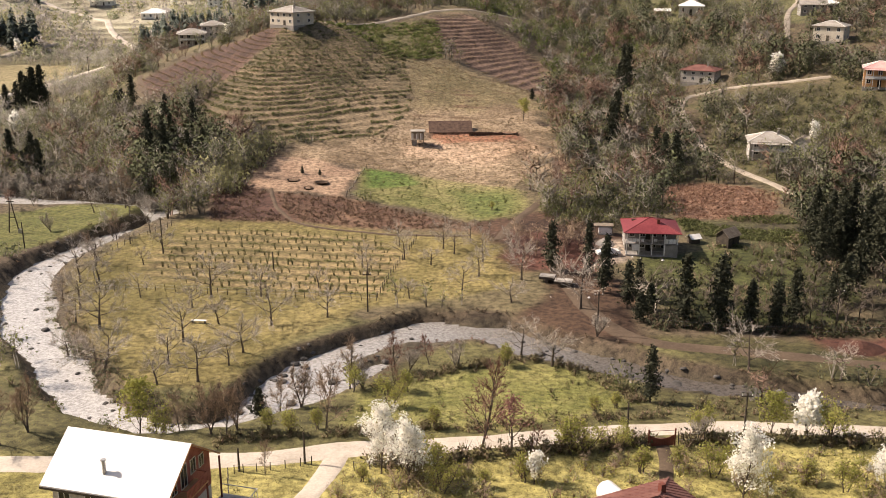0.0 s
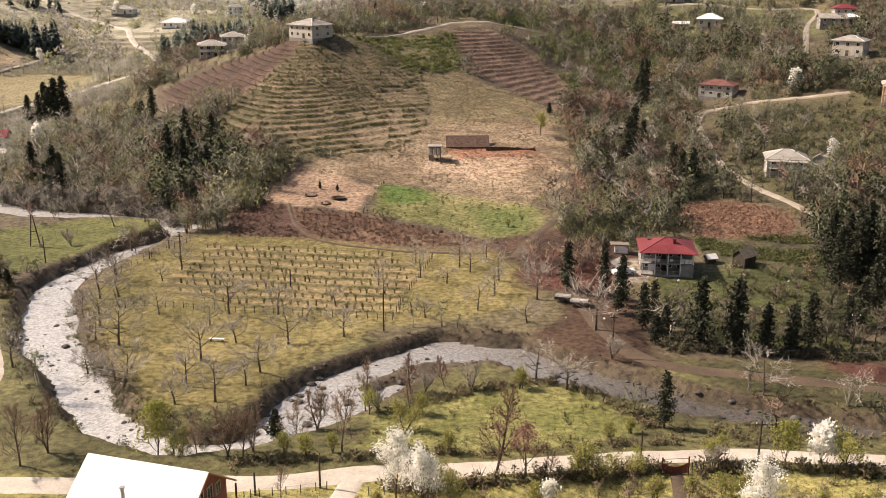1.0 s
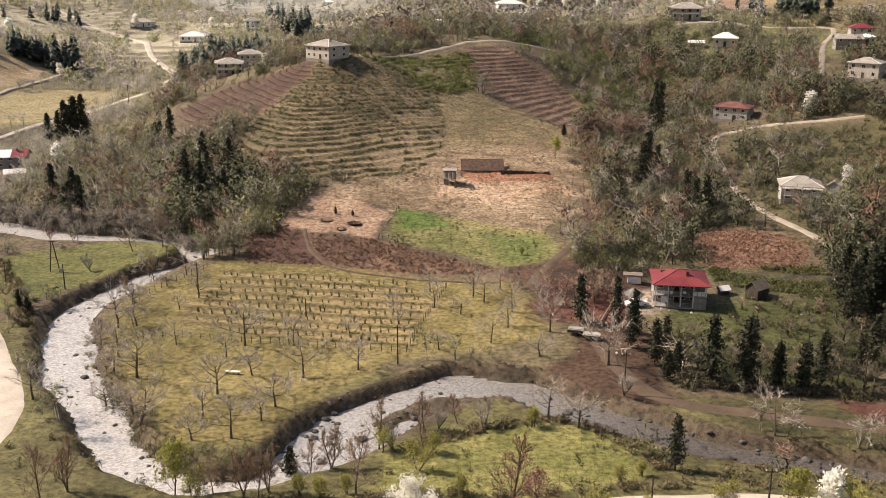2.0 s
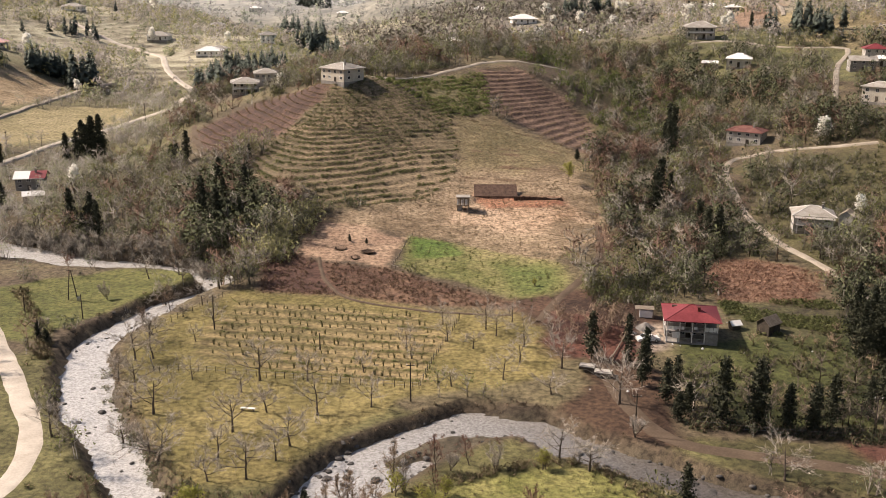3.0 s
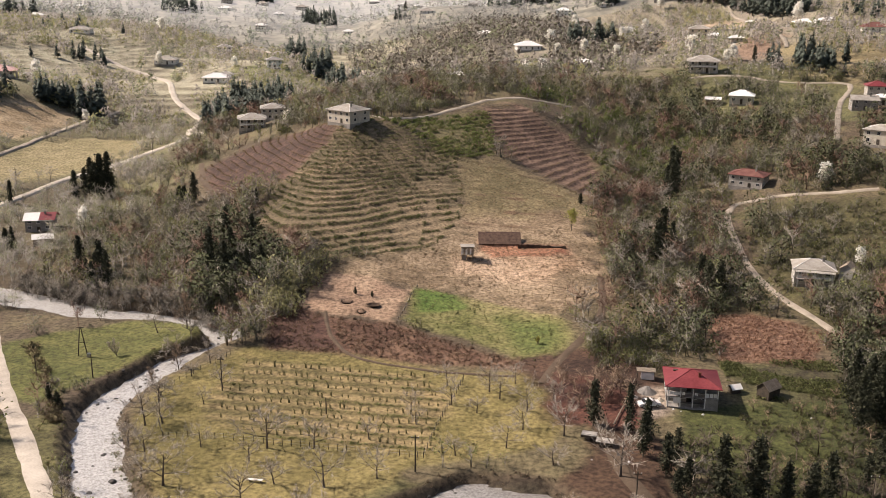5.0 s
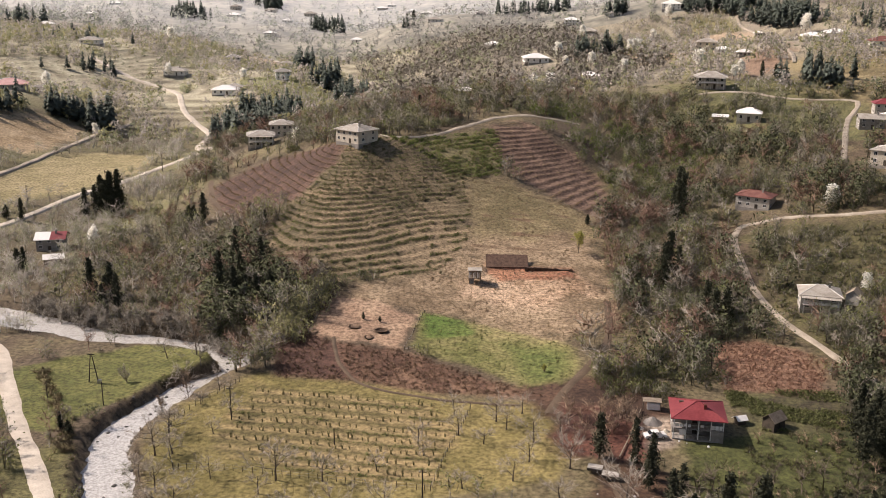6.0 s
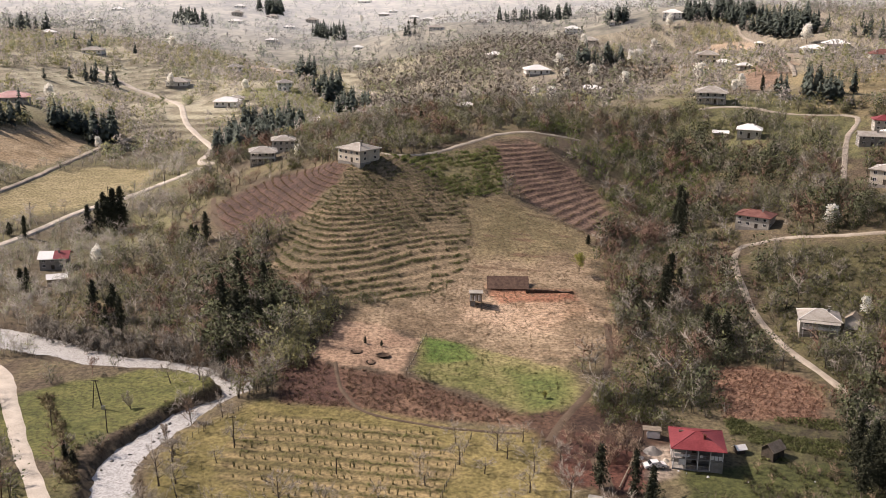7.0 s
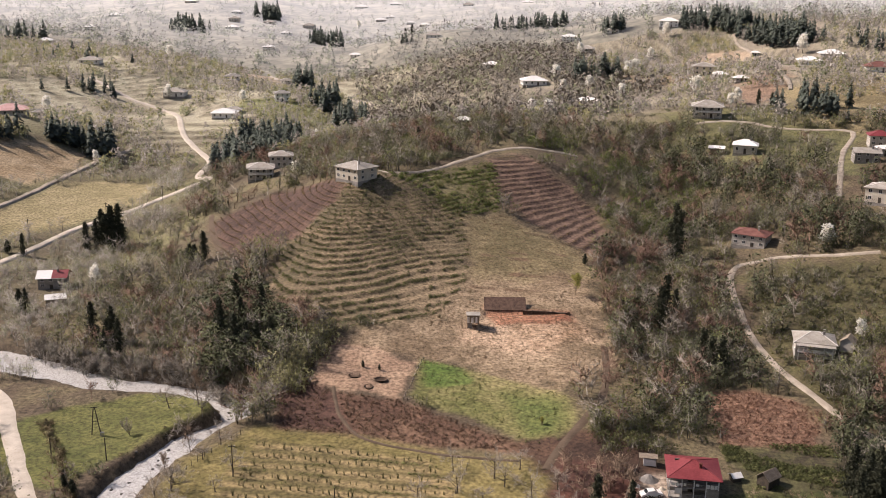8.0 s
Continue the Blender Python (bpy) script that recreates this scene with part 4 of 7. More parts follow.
plant(uprights, [(21.9, 128.5, 0.8, 3), (-5.9, 110.5, 0.6, 2), (-17.9, 86.5, 0.45, 0), (-1.8, 119, 0.6, 2), (-82, 166, 0.6, 3), (-77, 183, 0.6, 3), (-66.5, 196.5, 1.2, 0),
                 (-62, 176.5, 0.7, 0), (-64.5, 168, 0.6, 1), (9.5, 91, 0.5, 2), (31, 88, 0.5, 1)], "bare trees in the valley", 4, 0.92, 1.08)
plant(greens, [(-34, 97.5, 1.15, 0), (-31.5, 96.8, 0.9, 1), (-11.1, 109.5, 0.85, 1), (-6.3, 104.5, 0.9, 1), (19.2, 92, 0.8, 1), (35.4, 94.2, 1.2, 0), (8.4, 118, 0.9, 2), (13.2, 91, 1.3, 2), (15, 91.5, 1.15, 1), (17.4, 101.3, 0.9, 2), (-16.8, 95.2, 0.9, 2),
               (-19.2, 95.5, 0.9, 2), (20.5, 104, 0.6, 2), (41.7, 94.1, 1.0, 1), (28.5, 95.5, 1.0, 1), (50, 92, 1.0, 1), (-14, 96.7, 0.8, 2), (-4.5, 109.5, 0.9, 2), (-0.9, 97, 0.9, 2), (-1, 87.5, 0.8, 1)], "leafing trees", 5)
plant(greens, [(22, 262, 0.95, 0), (10, 190, 0.7, 2), (24, 88, 0.8, 2), (27, 86, 1.0, 1), (32, 84, 0.8, 2),
               (36, 85, 1.0, 2), (39, 83, 0.9, 1), (20, 87, 0.9, 2), (8, 85, 0.9, 2), (4, 84, 0.8, 2), (0, 83, 0.9, 1), (-8, 85, 0.7, 2)], "leafing shrubs", 6)
plant(blossoms, [(-6.2, 86.6, 1.0, 0), (-3.4, 84.3, 1.0, 1), (28.4, 80.8, 1.02, 0), (42.8, 82.5, 0.95, 1), (39.9, 95, 0.95, 2), (9, 84.5, 0.6, 2), (-123.6, 278.5, 1.2, 2), (99, 291, 1.3, 2), (-77, 354, 1.2, 2), (90.6, 234.3, 1.1, 2), (-255, 532, 1.9, 2), (-98, 505, 1.6, 2),
                 (33, 607, 1.9, 2), (16, 517, 1.7, 2), (23, 490, 1.7, 2)], "blossoming trees", 7)
plant(blossoms, [(-268, 779, 2.0, 2), (93, 691, 2.2, 2), (117, 795, 2.2, 2), (141, 867, 2.4, 2), (98, 504, 1.9, 2), (106, 460, 1.5, 2), (214, 719, 2.4, 2), (35, 572, 1.5, 2), (50, 572, 1.6, 2), (65, 536, 1.6, 2), (-216, 621, 1.6, 2), (-162, 602, 1.7, 2),
                 (-193, 446, 1.2, 2), (110, 466, 1.4, 2), (-217, 1480, 2.6, 2), (80, 640, 1.9, 2), (85, 655, 1.8, 2), (64, 830, 2.0, 2)], "far blossoming trees", 8)
plant([pink_tree], [(7.3, 91.8, 1.3)], "", 9)
plant(conifers, [(-22.5, 107.5, 0.6, 4), (24.9, 106, 0.62, 0), (18.3, 155.5, 0.95, 0), (24, 152.4, 0.85, 3), (25.5, 145.4, 0.85, 0), (28.3, 139.7, 0.8, 0), (31, 136.4, 0.7, 4), (35.3, 133, 1.15, 0), (40.4, 132.3, 1.15, 2), (44.9, 132.4, 1.1, 2), (48.5, 131.7, 1.0, 2), (51.5, 133, 0.9, 0),
                 (63.7, 155.9, 0.85, 1), (67.4, 157.6, 0.9, 1), (72, 157.7, 0.95, 1), (71.6, 151.6, 0.9, 1), (29.2, 134, 0.7, 4), (26.5, 149, 0.8, 3), (30.5, 143, 0.8, 0)], "conifers below the farmhouse", 10, 1.0, 1.35)
plant(conifers, [(65, 163, 0.85, 1), (69.5, 163, 0.9, 1), (75, 162, 0.95, 1), (78, 156, 0.9, 1), (66.5, 160, 0.85, 1), (70, 160.5, 0.9, 1), (74, 155, 0.9, 1), (76.5, 159, 0.9, 1), (81, 160, 0.95, 1), (80, 152, 0.95, 1), (66, 146, 1.1, 0), (62, 141, 1.0, 0), (69, 137, 1.0, 0), (73, 146, 1.0, 0), (58, 136, 0.9, 0), (53.8, 290, 1.3, 3), (57.7, 312, 1.5, 3), (56.3, 297, 1.5, 3), (55, 303, 1.3, 0), (45.5, 252, 1.3, 3), (43.3, 247, 1.3, 0), (47.5, 250, 1.2, 3), (50.5, 217.3, 1.2, 3), (53.1, 217.2, 1.2, 0), (49.2, 220.7, 1.2, 3)], "dark conifers in the ravine", 11)
plant(conifers, [(-107.5, 236.8, 1.1, 0), (-103.6, 237.4, 1.1, 4), (-101.3, 235, 1.0, 0), (-139, 259.8, 0.9, 4), (-146.5, 324.7, 1.2, 0), (-143.6, 326.6, 1.3, 0), (-142, 328.3, 1.5, 0), (-140, 327, 1.4, 0), (-138.5, 328.4, 1.5, 0), (-136.3, 329.6, 1.4, 0), (-137, 326, 1.2, 0), (-139.5, 330.5, 1.5, 3), (-134.5, 328, 1.2, 0), (-145.4, 322.4, 0.9, 4), (-169.3, 312.8, 0.8, 4),
                 (-162.9, 311.1, 0.8, 0), (-94.4, 284.5, 1.0, 4), (-91.9, 286.4, 1.0, 0), (-97.2, 288.7, 1.0, 4), (-32.7, 380, 0.9, 2), (26.2, 285.4, 0.5, 4), (-80.7, 159.6, 0.6, 2), (-78.3, 157.6, 0.5, 4), (-68.4, 269.7, 0.7, 2)], "conifers on the west slope", 12)
plant(conifers, [(-60, 212, 1.2, 0), (-63, 215, 1.3, 1), (-66, 219, 1.1, 0), (-58, 217, 1.2, 1), (-62, 222, 1.3, 0), (-69, 224, 1.2, 1), (-56, 223, 1.2, 0), (-65, 229, 1.2, 1), (-72, 232, 1.3, 0), (-60, 231, 1.1, 1), (-75, 240, 1.2, 0), (-69, 240, 1.1, 1),
                 (-99, 224, 1.1, 1), (-96, 226, 1.0, 1), (-102, 228, 1.1, 0), (-137, 256, 0.8, 1), (-135.6, 257, 0.7, 1), (-55, 213, 1.0, 0)], "dark conifers above the river bend", 15, 0.55, 0.85)
plant(conifers, [(-31.5, 212.3, 0.27, 4), (-27.5, 211.5, 0.27, 4), (-71.5, 272, 0.6, 2), (124.9, 459.2, 1.0, 4), (118.8, 460.2, 1.0, 2), (118.4, 357.4, 0.7, 4), (-95.8, 1041, 1.5, 4), (-103, 1040, 1.2, 2), (100, 300, 0.6, 2)], "small conifers", 13)


# ---- woods, hedges and grass, past counting ----
def template(kind, seed):
    """A small plant as places, triangles and a material index for each triangle."""
    rng = random.Random(seed)
    s, t = Shape(), Shape()
    if kind == "bare":
        h = rng.uniform(3.8, 5.4)
        s.tube((0, 0, -0.3), (rng.gauss(0, 0.3), rng.gauss(0, 0.3), h * 0.7), 0.10, 0.03, 3)
        for _ in range(12):
            a, z = rng.uniform(0, math.tau), rng.uniform(0.18, 0.66) * h
            r = rng.uniform(1.0, 2.1)
            p, e = Vector((0, 0, z)), Vector((math.cos(a) * r, math.sin(a) * r, z + rng.uniform(0.4, 1.6)))
            s.blade(p, e, 0.065, rng)
            for _ in range(13):
                q = p.lerp(e, rng.uniform(0.35, 1.05))
                s.blade(q, q + Vector((rng.gauss(0, 0.42), rng.gauss(0, 0.42), rng.gauss(0.35, 0.35))), rng.uniform(0.018, 0.042), rng)
    elif kind == "far_tree":
        h = rng.uniform(4.2, 6.0)
        s.blade((0, 0, -0.2), (rng.gauss(0, 0.2), rng.gauss(0, 0.2), h * 0.8), 0.11, rng)
        for _ in range(27):
            a, f = rng.uniform(0, math.tau), rng.uniform(0.12, 1.0)
            r = 1.9 * math.sin(math.pi * min(1, f * 0.8 + 0.14)) * rng.uniform(0.3, 1.0)
            s.flake((math.cos(a) * r, math.sin(a) * r, h * f * 0.9), rng.uniform(0.28, 0.6), rng)
    elif kind == "far_bush":
        h = rng.uniform(1.5, 2.1)
        s.blade((0, 0, -0.2), (0, 0, 2.4), 0.12, rng)
        for _ in range(27):
            a, u = rng.uniform(0, math.tau), rng.uniform(-0.75, 1)
            r = 1.5 * math.sqrt(1 - u * u) * rng.uniform(0.5, 1.1)
            t.flake((math.cos(a) * r, math.sin(a) * r, h + (h - 0.15) * u), rng.uniform(0.3, 0.62), rng)
    elif kind == "leafy":
        h = rng.uniform(3.6, 5.0)
        s.tube((0, 0, -0.3), (rng.gauss(0, 0.2), rng.gauss(0, 0.2), h * 0.7), 0.09, 0.03, 3)
        for _ in range(8):
            a, z = rng.uniform(0, math.tau), rng.uniform(0.8, h * 0.7)
            s.blade((0, 0, z), (math.cos(a) * 1.2, math.sin(a) * 1.2, z + rng.uniform(0.4, 1.4)), 0.06, rng)
        for _ in range(150):
            a, u = rng.uniform(0, math.tau), rng.uniform(-1, 1)
            r = 1.7 * math.sqrt(1 - u * u) * rng.uniform(0.5, 1.12)
            t.flake((math.cos(a) * r, math.sin(a) * r, h * 0.5 + u * h * 0.46), rng.uniform(0.14, 0.3), rng)
    elif kind == "budding":
        h = rng.uniform(3.8, 5.4)
        for k in range(2):
            s.tube((rng.gauss(0, 0.2), rng.gauss(0, 0.2), -0.3), (rng.gauss(0, 0.4), rng.gauss(0, 0.4), h * 0.75), 0.07, 0.02, 3)
        for _ in range(12):
            a, z = rng.uniform(0, math.tau), rng.uniform(0.12, 0.64) * h
            r = rng.uniform(0.8, 2.0)
            p, e = Vector((0, 0, z)), Vector((math.cos(a) * r, math.sin(a) * r, z + rng.uniform(0.5, 1.6)))
            s.blade(p, e, 0.05, rng)
            for _ in range(3):
                q = p.lerp(e, rng.uniform(0.3, 1.0))
                s.blade(q, q + Vector((rng.gauss(0, 0.45), rng.gauss(0, 0.45), rng.gauss(0.4, 0.35))), rng.uniform(0.025, 0.045), rng)
            for _ in range(8):
                q = p.lerp(e, rng.uniform(0.3, 1.1))
                t.flake(q + Vector((rng.gauss(0, 0.36), rng.gauss(0, 0.36), rng.gauss(0.1, 0.32))), rng.uniform(0.11, 0.23), rng)
    elif kind == "shrub":
        for _ in range(3):
            cx, cy, cr = rng.gauss(0, 0.7), rng.gauss(0, 0.7), rng.uniform(0.7, 1.25)
            for _ in range(38):
                a, u = rng.uniform(0, math.tau), rng.uniform(-0.5, 1)
                r = cr * math.sqrt(1 - u * u) * rng.uniform(0.6, 1.12)
                t.flake((cx + math.cos(a) * r, cy + math.sin(a) * r, cr * (0.75 + u)), rng.uniform(0.11, 0.24), rng)
            for _ in range(8):
                a = rng.uniform(0, math.tau)
                s.blade((cx, cy, 0), (cx + math.cos(a) * cr * 0.8, cy + math.sin(a) * cr * 0.8, cr * rng.uniform(1.2, 2.4)), 0.035, rng)
    elif kind == "bush":
        for _ in range(32):
            a, r = rng.uniform(0, math.tau), rng.uniform(0, 0.85)
            t.flake((math.cos(a) * r, math.sin(a) * r, rng.uniform(0.05, 1.0) * (1.1 - r * 0.6)), rng.uniform(0.10, 0.22), rng)
        for _ in range(14):
            a = rng.uniform(0, math.tau)
            r = rng.uniform(0.3, 0.95)
            s.blade((0, 0, 0), (math.cos(a) * r, math.sin(a) * r, rng.uniform(0.5, 1.4)), 0.035, rng)
    elif kind == "hedge":
        for _ in range(13):
            t.flake((rng.gauss(0, 0.32), rng.gauss(0, 0.2), rng.uniform(0.03, 0.5)), rng.uniform(0.10, 0.24), rng)
    elif kind == "tuft":
        for _ in range(4):
            a = rng.uniform(0, math.tau)
            t.face((math.cos(a) * 0.06, math.sin(a) * 0.06, -0.03), (-math.cos(a) * 0.06, -math.sin(a) * 0.06, -0.03), (rng.gauss(0, 0.16), rng.gauss(0, 0.16), rng.uniform(0.15, 0.4)))
    elif kind == "fir":
        h = 9.0
        s.tube((0, 0, -0.3), (0, 0, h * 0.5), 0.14, 0.08, 3)
        for i in range(13):
            f = i / 13
            for k in range(6):
                a = rng.uniform(0, math.tau)
                r = 2.1 * (1 - f) ** 0.7 * rng.uniform(0.55, 1.2) + 0.15
                c, d, z, w = math.cos(a), math.sin(a), h * (0.12 + 0.86 * f), r * 0.4
                t.face((0, 0, z + 0.5), (c * r * 0.6 - d * w, d * r * 0.6 + c * w, z), (c * r, d * r, z - 0.35 * r), (c * r * 0.6 + d * w, d * r * 0.6 - c * w, z + 0.1))
    out = []
    for index, shape in enumerate((s, t)):
        if shape.f:
            v, f = shape.arrays()
            out.append((v, f, np.full(len(f), index, np.int32)))
    v = np.concatenate([o[0] for o in out])
    f = np.concatenate([o[1] + (0 if i == 0 else len(out[0][0])) for i, o in enumerate(out)])
    # leaves and twigs are shaded as one rounded crown: every face turned outward, normals from the crown's heart
    heart = np.array([0, 0, 0.4 * v[:, 2].max()])
    way = v - heart
    way[:, 2] += 0.35 * v[:, 2].max() if kind in ("hedge", "tuft") else 0.12 * v[:, 2].max()
    flat = np.cross(v[f[:, 1]] - v[f[:, 0]], v[f[:, 2]] - v[f[:, 0]])
    inward = (flat * way[f].mean(1)).sum(1) < 0
    f[inward] = f[inward][:, ::-1]
    way = way / (np.linalg.norm(way, axis=1, keepdims=True) + 1e-6) + 0.3 * np.random.default_rng(seed).normal(size=way.shape)
    way /= np.linalg.norm(way, axis=1, keepdims=True)
    return v, f, np.concatenate([o[2] for o in out]), way


def stuff(name, kind, x, y, size, materials, label, category, seed=0, low=0.7, high=1.3, sink=0.0):
    """Many plants of one kind as one object."""
    rng = np.random.default_rng(seed)
    kinds = [template(kind, seed * 17 + k) for k in range(6)]
    z = ground(x, y) - sink
    vs, fs, ms, ns, n = [], [], [], [], 0
    which = rng.integers(0, 6, len(x))
    for k, (v, f, m, way) in enumerate(kinds):
        p = np.where(which == k)[0]
        if not len(p):
            continue
        a, s = rng.uniform(0, math.tau, len(p)), rng.uniform(low, high, len(p)) * np.broadcast_to(size, (len(x),))[p]
        tall = rng.uniform(0.85, 1.2, len(p))
        c, d = np.cos(a) * s, np.sin(a) * s
        q = np.stack([v[None, :, 0] * c[:, None] - v[None, :, 1] * d[:, None] + x[p, None], v[None, :, 0] * d[:, None] + v[None, :, 1] * c[:, None] + y[p, None],
                      v[None, :, 2] * (s * tall)[:, None] + z[p, None]], -1)
        vs.append(q.reshape(-1, 3))
        ca, sa = np.cos(a)[:, None], np.sin(a)[:, None]
        w = np.stack([way[None, :, 0] * ca - way[None, :, 1] * sa, way[None, :, 0] * sa + way[None, :, 1] * ca, np.broadcast_to(way[None, :, 2], (len(p), len(way)))], -1)
        ns.append(w.reshape(-1, 3))
        fs.append((f[None] + (np.arange(len(p)) * len(v))[:, None, None] + n).reshape(-1, 3))
        ms.append(np.tile(m, len(p)))
        n += len(p) * len(v)
    ob = sheet(name, np.concatenate(vs), np.concatenate(fs), materials[0])
    w = np.concatenate(ns)
    ob.data.normals_split_custom_set_from_vertices(w.astype(np.float32))
    if len(materials) > 1:
        ob.data.materials.append(materials[1])
        ob.data.polygons.foreach_set("material_index", np.concatenate(ms))
    return tagged(ob, label, category, kind="stuff")


OPEN = [PENINSULA, CLEARING, GREEN_PATCH, PLATEAU, MEADOW, ISLE, VALLEY_FIELD, VALLEY_TERRACE, DARK_PLOT, RED_FIELD, RED_SOIL, TEA_SLOPE, RED_TERRACE, RED_TERRACE_WEST, GARDEN_STEPS, GARDEN, BURNT, TEA_TOP, HOUSE_YARD]
HOUSE_SPOTS = []


def clear(x, y, margin=1.0, opens=OPEN):
    """Where nothing else stands: off the roads, the river, the open plots and the houses."""
    ok = np.ones(len(x), bool)
    for outline in opens:
        ok &= inside(x, y, outline) < -margin
    for pts, w in LINES.values():
        lo, hi, y_mid = pts.min(0) - 5, pts.max(0) + 5, pts[:, 1].mean()
        m = ok & (x > lo[0]) & (x < hi[0]) & (y > lo[1]) & (y < hi[1])
        ok[m] &= beside(x[m], y[m], [(*q, w) for q in pts[::2]]) > margin
        m = ok & (x > lo[0]) & (x < hi[0]) & (y > lo[1] - 14) & (y < hi[1]) & (y > 190)
        for ahead in (3.0, 7.0, 11.0) if y_mid < 280 else (4.0, 9.0, 14.0):
            ok[m] &= beside(x[m], y[m] + ahead, [(*q, w) for q in pts[::2]]) > margin
    m = y < 260
    ok[m] &= beside(x[m], y[m], RIVER) > 1.2
    for hx, hy, r in HOUSE_SPOTS:
        ok &= np.hypot(x - hx, y - hy) > r
        ok &= ~((abs(x - hx) < r * 0.85) & (y < hy) & (y > hy - r * (2.6 if 260 < hy < 640 else 1.6)))
    return ok


def fan(n, near, far, seed, power=1.0):
    """Chance places in the wedge of land ahead."""
    rng = np.random.default_rng(seed)
    y = near + (far - near) * rng.random(n) ** power
    return rng.uniform(-1, 1, n) * (0.52 * y + 25) - 0.05 * y, y

# ---- houses ----
PANES = {}


def shared(key, make, material):
    if key not in PANES:
        PANES[key] = make().mesh(key[0], material)
    return PANES[key]


def window(parent, x, y, z, turn, w, h, frame_mat=None, name="window"):
    """A window on a wall: frame, sill and dark pane."""
    ob = new(name, shared(("window_frame", w, h, (frame_mat or WHITE).name), lambda: Shape().box(0, -0.03, 0, w + 0.16, 0.06, 0.08).box(0, -0.03, h, w + 0.16, 0.06, 0.08)
                          .box(-w / 2 - 0.04, -0.03, 0.08, 0.08, 0.06, h - 0.08).box(w / 2 + 0.04, -0.03, 0.08, 0.08, 0.06, h - 0.08).box(0, -0.025, 0.08, 0.05, 0.05, h - 0.08), frame_mat or WHITE))
    ob.parent = parent
    ob.matrix_basis = pose(x, y, z, 0, 0, turn)
    pane = new("pane", shared(("pane", w, h), lambda: Shape().box(0, -0.01, 0.06, w, 0.02, h - 0.05), GLASS))
    pane.parent = ob
    return ob


def hip_roof(w, d, rise, over, thick=0.14, ridge=None):
    """A hipped roof with eaves of some thickness; its underside at 0."""
    s = Shape()
    a, b = w / 2 + over, d / 2 + over
    k = (w - d) / 2 if ridge is None else ridge / 2
    k = max(k, 0.0)
    low = [(-a, -b, 0), (a, -b, 0), (a, b, 0), (-a, b, 0)]
    top = [(x, y, thick) for x, y, _ in low]
    r1, r2 = (-k, 0, rise + thick), (k, 0, rise + thick)
    for i in range(4):
        s.face(low[i], low[(i + 1) % 4], top[(i + 1) % 4], top[i])
    s.face(*reversed(low))
    if k > 0.05:
        s.face(top[0], top[1], r2, r1).face(top[2], top[3], r1, r2)
    else:
        s.face(top[0], top[1], r2).face(top[2], top[3], r1)
    s.face(top[1], top[2], r2).face(top[3], top[0], r1)
    return s


def hip_ridges(w, d, rise, over, thick=0.14, ridge=None):
    s = Shape()
    a, b = w / 2 + over, d / 2 + over
    k = max((w - d) / 2 if ridge is None else ridge / 2, 0.0)
    z = rise + thick + 0.02
    for e, f in (((-a, -b, thick), (-k, 0, z)), ((a, -b, thick), (k, 0, z)), ((a, b, thick), (k, 0, z)), ((-a, b, thick), (-k, 0, z))):
        s.tube(e, f, 0.09, 0.09, 4)
    if k > 0.05:
        s.tube((-k, 0, z), (k, 0, z), 0.1, 0.1, 4)
    return s


def gable_roof(w, d, rise, over, thick=0.12):
    """A roof with its ridge along the width."""
    s = Shape()
    a, b = w / 2 + over, d / 2 + over
    drop = rise * over / (d / 2)
    for sign in (-1, 1):
        e0, e1, r0, r1 = (-a, sign * b, -drop), (a, sign * b, -drop), (-a, 0, rise), (a, 0, rise)
        up = [(p[0], p[1], p[2] + thick) for p in (e0, e1, r1, r0)]
        dn = [e0, e1, r1, r0]
        s.face(*up) if sign < 0 else s.face(*reversed(up))
        s.face(*reversed(dn)) if sign < 0 else s.face(*dn)
        for i in (0, 1, 3):
            s.face(dn[i], dn[(i + 1) % 4], up[(i + 1) % 4], up[i])
    return s


